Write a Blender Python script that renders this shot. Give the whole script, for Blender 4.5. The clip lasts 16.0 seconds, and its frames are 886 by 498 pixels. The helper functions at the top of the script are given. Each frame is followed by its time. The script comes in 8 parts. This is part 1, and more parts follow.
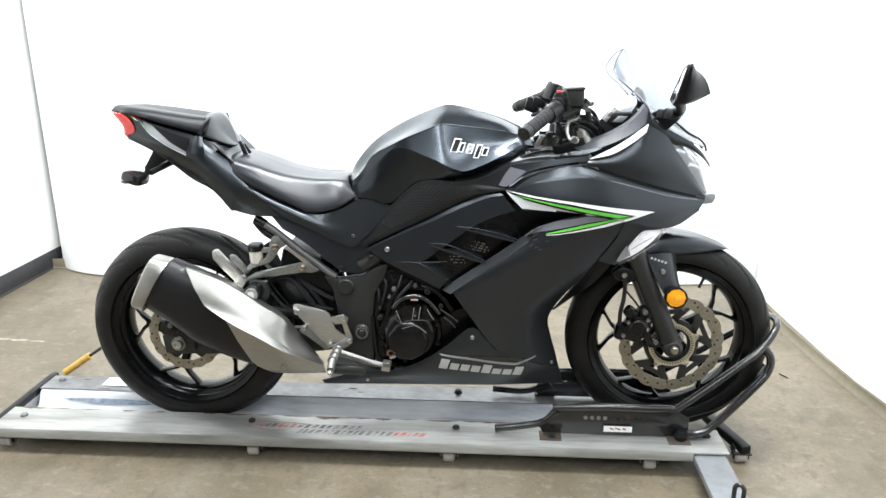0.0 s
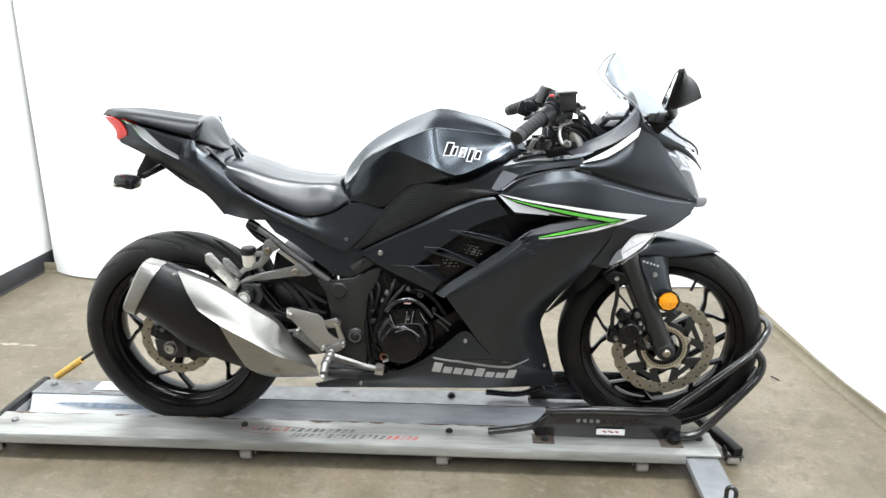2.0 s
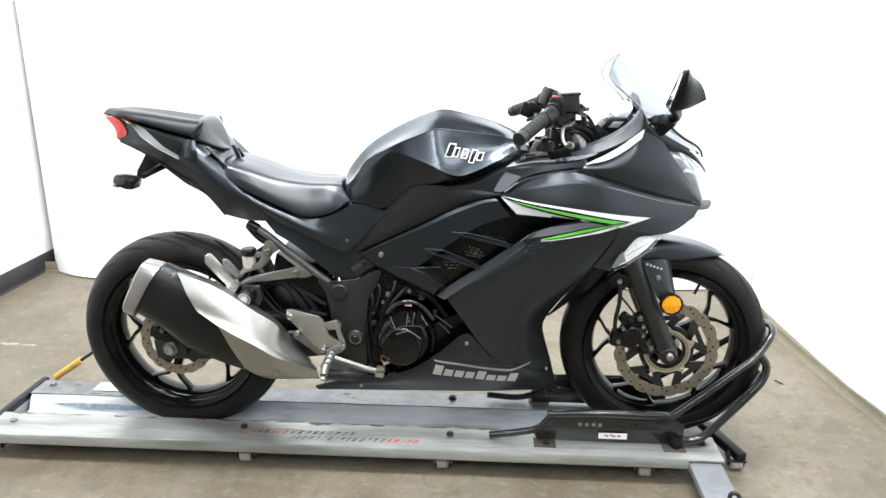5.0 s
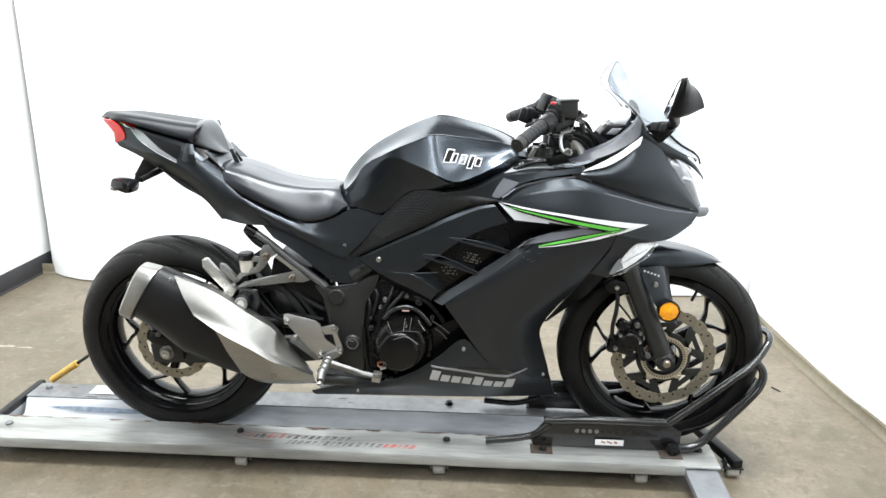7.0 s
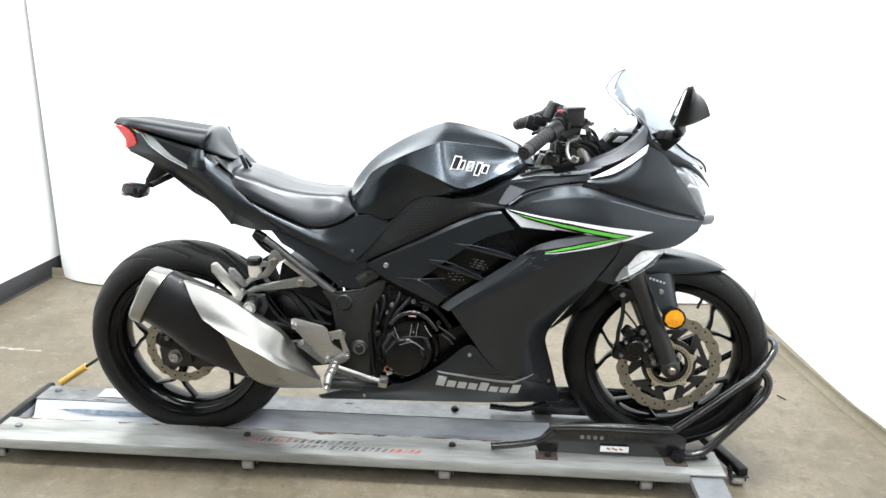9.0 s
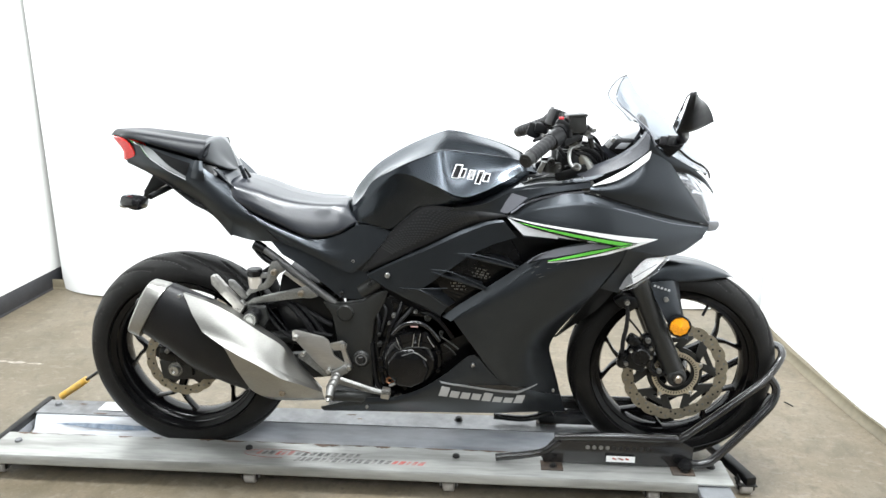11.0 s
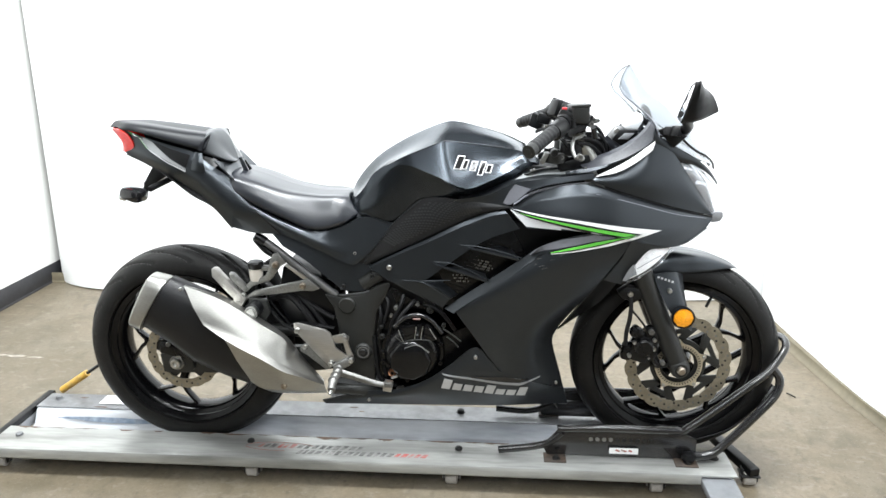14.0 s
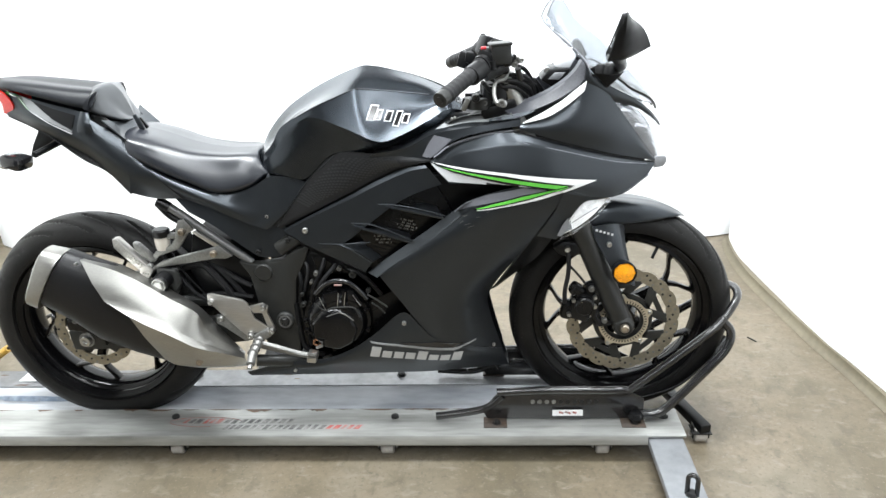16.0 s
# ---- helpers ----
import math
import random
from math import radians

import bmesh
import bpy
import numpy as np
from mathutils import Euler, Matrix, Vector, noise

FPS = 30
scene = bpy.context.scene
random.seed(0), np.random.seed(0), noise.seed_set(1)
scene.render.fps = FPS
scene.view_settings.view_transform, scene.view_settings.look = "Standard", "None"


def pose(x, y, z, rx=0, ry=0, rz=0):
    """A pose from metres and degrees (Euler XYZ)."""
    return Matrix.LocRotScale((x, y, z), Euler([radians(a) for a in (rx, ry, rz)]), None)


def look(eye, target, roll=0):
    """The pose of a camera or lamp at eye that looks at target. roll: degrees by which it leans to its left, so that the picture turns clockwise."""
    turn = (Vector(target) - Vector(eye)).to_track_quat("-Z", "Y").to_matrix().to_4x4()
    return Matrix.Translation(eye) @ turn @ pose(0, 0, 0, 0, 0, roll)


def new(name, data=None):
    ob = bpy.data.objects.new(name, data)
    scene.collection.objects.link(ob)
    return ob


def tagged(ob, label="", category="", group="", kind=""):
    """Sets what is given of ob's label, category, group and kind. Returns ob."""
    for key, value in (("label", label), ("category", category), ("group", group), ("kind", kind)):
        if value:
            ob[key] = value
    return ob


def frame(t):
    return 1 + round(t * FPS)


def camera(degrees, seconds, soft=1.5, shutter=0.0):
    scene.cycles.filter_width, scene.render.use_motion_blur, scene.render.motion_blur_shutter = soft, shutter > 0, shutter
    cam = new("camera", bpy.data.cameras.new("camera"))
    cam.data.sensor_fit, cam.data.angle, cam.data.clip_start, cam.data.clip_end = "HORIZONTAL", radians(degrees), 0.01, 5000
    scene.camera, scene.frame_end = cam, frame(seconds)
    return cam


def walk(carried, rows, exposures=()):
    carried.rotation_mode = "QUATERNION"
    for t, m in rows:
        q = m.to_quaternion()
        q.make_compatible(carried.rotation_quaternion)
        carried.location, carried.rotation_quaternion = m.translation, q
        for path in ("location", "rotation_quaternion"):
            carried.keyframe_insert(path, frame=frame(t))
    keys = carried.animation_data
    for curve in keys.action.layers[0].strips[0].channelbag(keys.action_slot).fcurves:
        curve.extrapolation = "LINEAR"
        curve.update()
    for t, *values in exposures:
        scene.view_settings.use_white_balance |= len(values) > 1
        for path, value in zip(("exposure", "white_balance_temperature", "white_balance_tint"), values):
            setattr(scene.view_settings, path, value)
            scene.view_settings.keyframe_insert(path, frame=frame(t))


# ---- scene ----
cam = camera(62.0, 16.0)
PATH = [
    (0, (0.889, -2.024, 1.213), (0.761, -0.114, 0.633), -0.1),
    (0.5, (0.89, -2.02, 1.215), (0.767, -0.11, 0.635), -0.3),
    (1, (0.889, -2.021, 1.209), (0.768, -0.109, 0.633), -0.2),
    (1.5, (0.89, -2.02, 1.21), (0.774, -0.108, 0.634), -0.2),
    (2, (0.89, -2.026, 1.216), (0.78, -0.113, 0.643), -0.0),
    (2.5, (0.888, -2.035, 1.215), (0.777, -0.12, 0.646), 0.3),
    (3, (0.889, -2.031, 1.215), (0.771, -0.117, 0.647), 0.2),
    (3.5, (0.889, -2.02, 1.212), (0.773, -0.106, 0.643), 0.1),
    (4, (0.893, -2.005, 1.214), (0.776, -0.094, 0.636), 0.0),
    (6.5, (0.889, -2.017, 1.217), (0.774, -0.101, 0.655), 0.6),
    (7, (0.893, -2.007, 1.221), (0.781, -0.091, 0.657), 0.6),
    (7.5, (0.896, -2.004, 1.218), (0.79, -0.087, 0.657), 0.8),
    (8, (0.898, -2.006, 1.22), (0.788, -0.089, 0.663), 1.1),
    (8.5, (0.898, -2.014, 1.225), (0.779, -0.096, 0.671), 0.8),
    (9, (0.892, -2.022, 1.223), (0.763, -0.102, 0.677), 0.8),
    (11.5, (0.892, -1.994, 1.227), (0.756, -0.068, 0.703), 0.1),
    (12, (0.886, -1.991, 1.226), (0.751, -0.063, 0.709), 0.4),
    (12.5, (0.883, -1.988, 1.232), (0.756, -0.062, 0.711), 0.6),
    (13, (0.887, -1.993, 1.226), (0.76, -0.065, 0.709), 0.6),
    (13.5, (0.889, -1.988, 1.23), (0.758, -0.063, 0.702), -0.0),
    (14, (0.882, -1.988, 1.223), (0.75, -0.07, 0.671), -0.0),
    (14.5, (0.848, -1.996, 1.22), (0.724, -0.092, 0.62), 0.1),
    (15, (0.773, -2.008, 1.221), (0.757, -0.115, 0.577), 0.8),
    (15.5, (0.831, -1.961, 1.205), (0.89, -0.08, 0.527), -0.5),
    (16, (1.045, -1.803, 1.234), (0.936, 0.057, 0.508), -2.1),
]
walk(cam, [(t, look(eye, target, roll)) for t, eye, target, roll in PATH])

# ---- world and lights ----
world = bpy.data.worlds.new("world")
scene.world = world
world.use_nodes = True
world.node_tree.nodes["Background"].inputs[0].default_value = (0.9, 0.95, 1.0, 1)
world.node_tree.nodes["Background"].inputs[1].default_value = 0.05
scene.view_settings.exposure = 0.0

CEIL = 3.6


def ceiling_lamp(x, y, sx, sy, watts, tilt=0):
    data = bpy.data.lights.new("ceiling_lamp", "AREA")
    data.shape, data.size, data.size_y, data.energy = "RECTANGLE", sx, sy, watts
    data.color = (0.94, 0.98, 1.0)
    ob = new("ceiling_lamp", data)
    ob.location = (x, y, CEIL - (0.06 if not tilt else 0.34))
    ob.rotation_euler = (radians(tilt), 0, 0)
    return ob


# long tubes that run towards the backdrop, a panel behind the camera, and wall washers turned to the backdrop; all out
# of view, the washers added to whiten the cloth
LAMPS = ((0.64, -1.45, 0.20, 4.4, 104, 0), (1.70, -1.45, 0.20, 4.4, 62, 0), (0.60, -4.2, 3.2, 0.4, 125, 0),
         (-0.5, -0.35, 1.2, 0.5, 140, 56), (1.3, -0.35, 1.2, 0.5, 150, 56))
for lx, ly, lw, ld, watts, tilt in LAMPS:
    ceiling_lamp(lx, ly, lw, ld, watts, tilt)


# ---- materials ----
def material(name, color, rough=0.5, metal=0.0, coat=0.0, grain=0.0, grain_scale=60.0, bump=0.0, bump_scale=200.0,
             stain=0.0, stain_scale=4.0, stain_color=None, spec=0.5, stretch=(1, 1, 1), rough_var=0.0):
    """A principled surface with a fine grain, a broad stain, and a bump, all in object metres."""
    mat = bpy.data.materials.new(name)
    mat.use_nodes = True
    nt = mat.node_tree
    b = nt.nodes["Principled BSDF"]
    b.inputs["Base Color"].default_value = (*color, 1)
    b.inputs["Roughness"].default_value = rough
    b.inputs["Metallic"].default_value = metal
    b.inputs["Coat Weight"].default_value = coat
    b.inputs["Coat Roughness"].default_value = 0.12
    b.inputs["Specular IOR Level"].default_value = spec
    tc = nt.nodes.new("ShaderNodeTexCoord")
    mp = nt.nodes.new("ShaderNodeMapping")
    mp.inputs["Scale"].default_value = stretch
    nt.links.new(tc.outputs["Object"], mp.inputs[0])

    def noise_node(scale, detail=4.0):
        n = nt.nodes.new("ShaderNodeTexNoise")
        n.inputs["Scale"].default_value, n.inputs["Detail"].default_value = scale, detail
        nt.links.new(mp.outputs[0], n.inputs["Vector"])
        return n

    out = None
    if stain:
        n = noise_node(stain_scale, 5.0)
        ramp = nt.nodes.new("ShaderNodeMapRange")
        ramp.inputs["From Min"].default_value, ramp.inputs["From Max"].default_value = 0.42, 0.72
        ramp.inputs["To Max"].default_value = stain
        nt.links.new(n.outputs[0], ramp.inputs[0])
        mix = nt.nodes.new("ShaderNodeMix")
        mix.data_type = "RGBA"
        mix.inputs[6].default_value = (*color, 1)
        mix.inputs[7].default_value = (*(stain_color or [c * 0.5 for c in color]), 1)
        nt.links.new(ramp.outputs[0], mix.inputs[0])
        out = mix.outputs[2]
    if grain:
        n = noise_node(grain_scale)
        ramp = nt.nodes.new("ShaderNodeMapRange")
        ramp.inputs["From Min"].default_value, ramp.inputs["From Max"].default_value = 0.25, 0.75
        ramp.inputs["To Min"].default_value, ramp.inputs["To Max"].default_value = 1 - grain, 1 + grain
        nt.links.new(n.outputs[0], ramp.inputs[0])
        mix = nt.nodes.new("ShaderNodeMix")
        mix.data_type, mix.blend_type = "RGBA", "MULTIPLY"
        mix.inputs[0].default_value = 1.0
        mix.inputs[6].default_value = (*color, 1)
        if out:
            nt.links.new(out, mix.inputs[6])
        nt.links.new(ramp.outputs[0], mix.inputs[7])
        out = mix.outputs[2]
    if out:
        nt.links.new(out, b.inputs["Base Color"])
    if rough_var:
        n = noise_node(stain_scale * 2.3, 6.0)
        ramp = nt.nodes.new("ShaderNodeMapRange")
        ramp.inputs["To Min"].default_value = max(rough - rough_var, 0.03)
        ramp.inputs["To Max"].default_value = rough + rough_var
        nt.links.new(n.outputs[0], ramp.inputs[0])
        nt.links.new(ramp.outputs[0], b.inputs["Roughness"])
    if bump:
        n = noise_node(bump_scale, 6.0)
        bp = nt.nodes.new("ShaderNodeBump")
        bp.inputs["Strength"].default_value, bp.inputs["Distance"].default_value = bump, 0.002
        nt.links.new(n.outputs[0], bp.inputs["Height"])
        nt.links.new(bp.outputs[0], b.inputs["Normal"])
    return mat


def clear(name, color, rough=0.02, ior=1.45):
    mat = bpy.data.materials.new(name)
    mat.use_nodes = True
    b = mat.node_tree.nodes["Principled BSDF"]
    b.inputs["Base Color"].default_value = (*color, 1)
    b.inputs["Roughness"].default_value = rough
    b.inputs["Transmission Weight"].default_value = 1.0
    b.inputs["IOR"].default_value = ior
    return mat


M_PAINT = material("graphite_satin_paint", (0.046, 0.0515, 0.058), 0.30, 0.82, 0.12, grain=0.06, grain_scale=900, stain=0.2, stain_scale=4, stain_color=(0.052, 0.058, 0.065), rough_var=0.03)
M_TANK = material("tank_satin_paint", (0.042, 0.049, 0.058), 0.21, 0.88, 0.2, rough_var=0.02, stain=0.2, stain_scale=6, stain_color=(0.050, 0.057, 0.064), spec=0.5)
M_PLASTIC = material("black_plastic", (0.0030, 0.0031, 0.0036), 0.36, spec=0.28, grain=0.15, grain_scale=400, bump=0.06, bump_scale=700, rough_var=0.08)
M_ROUGHPLASTIC = material("grained_black_plastic", (0.018, 0.0185, 0.020), 0.44, spec=0.3, grain=0.2, grain_scale=300, bump=0.3, bump_scale=700)
M_GLOSS = material("gloss_black", (0.008, 0.008, 0.009), 0.12, coat=0.5, stain=0.3, stain_scale=20, stain_color=(0.02, 0.02, 0.02), rough_var=0.06)
M_RIM = material("rim_black", (0.0022, 0.0022, 0.0026), 0.16, coat=0.05, spec=0.2, stain=0.3, stain_scale=25, stain_color=(0.005, 0.0047, 0.0043), rough_var=0.05)
M_PEG = material("dull_peg_aluminium", (0.22, 0.218, 0.21), 0.5, 0.8, grain=0.2, grain_scale=150, stain=0.4, stain_scale=40, stain_color=(0.12, 0.118, 0.11))
M_FRAME = material("frame_grey_black", (0.019, 0.0195, 0.0185), 0.38, 0.05, spec=0.4, grain=0.15, grain_scale=300, bump=0.10, bump_scale=500)
M_RUBBER = material("tyre_rubber", (0.0062, 0.0061, 0.0060), 0.46, spec=0.22, grain=0.2, grain_scale=150, bump=0.25, bump_scale=500, stain=0.5, stain_scale=9, stain_color=(0.018, 0.017, 0.016))
M_GRIP = material("grip_rubber", (0.010, 0.010, 0.011), 0.55, spec=0.3, bump=0.4, bump_scale=500, grain=0.2)
M_SEAT = material("seat_vinyl", (0.0105, 0.0125, 0.0175), 0.32, spec=0.85, grain=0.08, grain_scale=250, bump=0.03, bump_scale=900)
M_PILLION = material("passenger_vinyl", (0.010, 0.011, 0.0135), 0.40, spec=0.25, grain=0.1, grain_scale=250, bump=0.03, bump_scale=900)
M_NOSE = material("smooth_grey_vinyl", (0.030, 0.033, 0.037), 0.36, spec=0.8, grain=0.06, grain_scale=250, bump=0.03, bump_scale=900)
M_TROUGH = material("scuffed_trough_steel", (0.56, 0.575, 0.60), 0.5, 0.1, spec=0.3, grain=0.35, grain_scale=14, stretch=(0.35, 2, 2), stain=0.95, stain_scale=6, stain_color=(0.24, 0.26, 0.295), bump=0.05, bump_scale=120, rough_var=0.12)
M_ALU = material("brushed_aluminium", (0.50, 0.485, 0.46), 0.40, 1.0, grain=0.1, grain_scale=40, stretch=(1, 12, 12), bump=0.08, bump_scale=60, rough_var=0.1)
M_STEEL = material("brushed_steel", (0.36, 0.355, 0.335), 0.38, 1.0, grain=0.10, grain_scale=50, stretch=(1.5, 14, 14), bump=0.04, bump_scale=80, stain=0.4, stain_scale=3, stain_color=(0.43, 0.42, 0.39), rough_var=0.10)
M_WARMSTEEL = material("tarnished_steel", (0.42, 0.37, 0.31), 0.34, 1.0, grain=0.12, grain_scale=60, stretch=(2, 10, 10), stain=0.4, stain_scale=9, stain_color=(0.30, 0.25, 0.2), rough_var=0.1)
M_CAST = material("cast_aluminium", (0.26, 0.26, 0.25), 0.45, 0.9, grain=0.2, grain_scale=200, bump=0.2, bump_scale=600, stain=0.3, stain_scale=30, stain_color=(0.2, 0.195, 0.185))
M_BOLT = material("bolt_zinc", (0.55, 0.55, 0.54), 0.3, 1.0, grain=0.15, grain_scale=300)
M_DARKBOLT = material("dark_bolt", (0.03, 0.03, 0.03), 0.4, 0.6, grain=0.2, grain_scale=200)
M_DISC = material("disc_bronze_grey", (0.33, 0.30, 0.235), 0.42, 0.85, grain=0.2, grain_scale=120, stain=0.4, stain_scale=30, stain_color=(0.2, 0.175, 0.14), rough_var=0.1)
M_DISCFACE = material("abs_ring_steel", (0.66, 0.60, 0.48), 0.35, 0.9, grain=0.12, grain_scale=200)
M_HEAT = material("black_heat_shield", (0.008, 0.008, 0.009), 0.38, 0.0, spec=0.35, grain=0.2, grain_scale=300, bump=0.2, bump_scale=900)
M_SILVER = material("silver_decal", (0.60, 0.61, 0.63), 0.34, 0.2, grain=0.06, grain_scale=400)
M_WHITE = material("white_decal", (0.80, 0.80, 0.80), 0.35, grain=0.03, grain_scale=300)
M_GREEN = material("green_decal", (0.115, 0.50, 0.06), 0.35, grain=0.06, grain_scale=300)
# for grey decals, and for the painted sheen on the shoulder trim
M_GREY_DECAL_SHEEN = material("grey_decal_and_sheen", (0.27, 0.28, 0.285), 0.4, 0.1, grain=0.06, grain_scale=300)
M_REDLENS = material("red_lens", (0.70, 0.03, 0.025), 0.12, coat=0.6, grain=0.12, grain_scale=180)
M_ORANGE = material("amber_reflector", (0.95, 0.36, 0.008), 0.15, coat=0.6, grain=0.25, grain_scale=250, bump=0.5, bump_scale=400)
M_REFLECT = material("lamp_reflector", (0.62, 0.63, 0.65), 0.14, 1.0, grain=0.1, grain_scale=150, bump=0.5, bump_scale=90)
M_FACE = material("instrument_face", (0.78, 0.785, 0.80), 0.25, coat=0.4, grain=0.05, grain_scale=100)
M_GLASS = clear("clear_polycarbonate", (0.55, 0.578, 0.61), 0.03, 1.4)
M_LENS = clear("clear_lens", (0.97, 0.98, 1.0), 0.03, 1.35)
M_MIRROR = material("mirror_glass", (0.9, 0.9, 0.9), 0.02, 1.0)
M_RED = material("red_plastic", (0.55, 0.02, 0.03), 0.35, grain=0.08)
M_FLUID = material("cloudy_reservoir", (0.62, 0.58, 0.52), 0.3, coat=0.3, stain=0.4, stain_scale=40, stain_color=(0.45, 0.38, 0.3))
M_COPPER = material("copper_washer", (0.26, 0.13, 0.075), 0.35, 1.0, grain=0.2, grain_scale=200)
M_ZINC = material("galvanised_steel", (0.24, 0.245, 0.255), 0.38, 0.4, grain=0.22, grain_scale=40, stain=0.85, stain_scale=9, stain_color=(0.13, 0.132, 0.135), bump=0.1, bump_scale=120, rough_var=0.14)
M_RAIL = material("worn_aluminium_rail", (0.40, 0.405, 0.39), 0.36, 0.5, grain=0.18, grain_scale=30, stretch=(0.4, 2.5, 2.5), stain=0.9, stain_scale=5, stain_color=(0.18, 0.18, 0.168), bump=0.06, bump_scale=150, rough_var=0.12)
M_TUBE = material("black_tube_paint", (0.010, 0.010, 0.011), 0.22, coat=0.4, stain=0.3, stain_scale=18, stain_color=(0.05, 0.045, 0.04), rough_var=0.08)
M_CASTER = material("grey_caster_wheel", (0.38, 0.36, 0.335), 0.5, grain=0.15, grain_scale=120, stain=0.4, stain_scale=30)
M_YELLOW = material("yellow_grip", (0.62, 0.36, 0.055), 0.5, grain=0.15, grain_scale=80, stain=0.7, stain_scale=35, stain_color=(0.44, 0.34, 0.17))
M_REDPRINT = material("red_print", (0.34, 0.07, 0.06), 0.5, grain=0.35, grain_scale=120, stain=0.9, stain_scale=45, stain_color=(0.33, 0.30, 0.28))
M_BLACKPRINT = material("black_print", (0.06, 0.06, 0.06), 0.5, grain=0.35, grain_scale=120, stain=0.9, stain_scale=45, stain_color=(0.32, 0.31, 0.30))
M_BASE = material("black_vinyl_base", (0.022, 0.022, 0.025), 0.42, grain=0.2, grain_scale=60, stain=0.4, stain_scale=8, stain_color=(0.05, 0.05, 0.055))
M_BEIGE = material("beige_cove_base", (0.15, 0.13, 0.088), 0.55, grain=0.14, grain_scale=50, stain=0.6, stain_scale=6, stain_color=(0.095, 0.078, 0.05), bump=0.2, bump_scale=80)
M_WALL = material("white_wall_paint", (0.80, 0.80, 0.775), 0.6, grain=0.02, grain_scale=40, bump=0.15, bump_scale=120, stain=0.25, stain_scale=1.5, stain_color=(0.74, 0.735, 0.70))
M_DRAPE = material("white_backdrop_cloth", (0.86, 0.87, 0.88), 0.8, grain=0.02, grain_scale=8, bump=0.2, bump_scale=400, stain=0.12, stain_scale=1.2, stain_color=(0.80, 0.81, 0.84))
M_CEIL = material("ceiling_paint", (0.16, 0.16, 0.158), 0.8, grain=0.03, grain_scale=20)
M_PANELLIGHT = bpy.data.materials.new("lamp_diffuser")
M_PANELLIGHT.use_nodes = True
M_PANELLIGHT.node_tree.nodes["Principled BSDF"].inputs["Base Color"].default_value = (0.9, 0.9, 0.9, 1)
# for the unseen south wall, lighter than the others to lift reflections
M_PALEWALL = material("pale_unseen_wall", (0.30, 0.305, 0.31), 0.7, grain=0.05, grain_scale=20, stain=0.3, stain_scale=1.0)
M_GREYWALL = material("grey_warehouse_wall", (0.07, 0.07, 0.072), 0.7, grain=0.05, grain_scale=20, stain=0.3, stain_scale=1.0)
M_DARKGREEN = material("dark_green_decal", (0.04, 0.16, 0.03), 0.35, grain=0.06, grain_scale=300)
M_SUBFRAME = material("subframe_grey", (0.15, 0.15, 0.15), 0.4, 0.5, grain=0.15, grain_scale=200)
M_STAMP = material("stamped_plastic_lightened", (0.024, 0.0247, 0.026), 0.37, spec=0.45, grain=0.1, grain_scale=300)
M_COCKPIT = material("cockpit_weave_plastic", (0.040, 0.042, 0.050), 0.40, spec=0.5, grain=0.3, grain_scale=220, stain=0.3, stain_scale=12, stain_color=(0.030, 0.032, 0.040))
# for lilac silver decals and edges, and for painted highlights on the cowl
M_LILAC = material("lilac_decal_and_highlight", (0.19, 0.195, 0.22), 0.36, 0.3, grain=0.06, grain_scale=300)
M_SIGNAL = material("signal_reflector", (0.90, 0.90, 0.89), 0.3, 0.1, grain=0.12, grain_scale=120, bump=0.35, bump_scale=140)
M_NOSETIP = material("grey_nose_tip", (0.20, 0.205, 0.215), 0.4, grain=0.1, grain_scale=200)
M_LEG = material("grey_leg_steel", (0.245, 0.255, 0.27), 0.42, 0.3, grain=0.12, grain_scale=40, stain=0.6, stain_scale=9, stain_color=(0.16, 0.165, 0.175), rough_var=0.1)
M_COVER = material("gloss_engine_cover", (0.0035, 0.0035, 0.004), 0.16, coat=0.12, spec=0.25, stain=0.3, stain_scale=25, stain_color=(0.010, 0.0095, 0.009), rough_var=0.06)
M_RUSTY = material("rusty_plate", (0.055, 0.045, 0.038), 0.55, 0.3, grain=0.3, grain_scale=90, stain=0.6, stain_scale=40, stain_color=(0.10, 0.06, 0.035), bump=0.3, bump_scale=200)
M_GRIME = material("brown_grime", (0.13, 0.085, 0.06), 0.7, grain=0.5, grain_scale=70, stain=0.7, stain_scale=20, stain_color=(0.05, 0.04, 0.035))
M_SCUFF = material("blue_scuff", (0.20, 0.25, 0.32), 0.5, 0.2, grain=0.35, grain_scale=60, stain=0.6, stain_scale=25, stain_color=(0.40, 0.43, 0.47))
M_PALEMARK = material("worn_floor_paint", (0.33, 0.30, 0.26), 0.6, grain=0.35, grain_scale=60)
M_LOGO = material("logo_silver_grey", (0.47, 0.475, 0.48), 0.4, 0.2, grain=0.06, grain_scale=300)
M_ENGINE = material("engine_black", (0.003, 0.003, 0.0034), 0.26, 0.0, spec=0.35, grain=0.2, grain_scale=200, bump=0.15, bump_scale=400, rough_var=0.1)



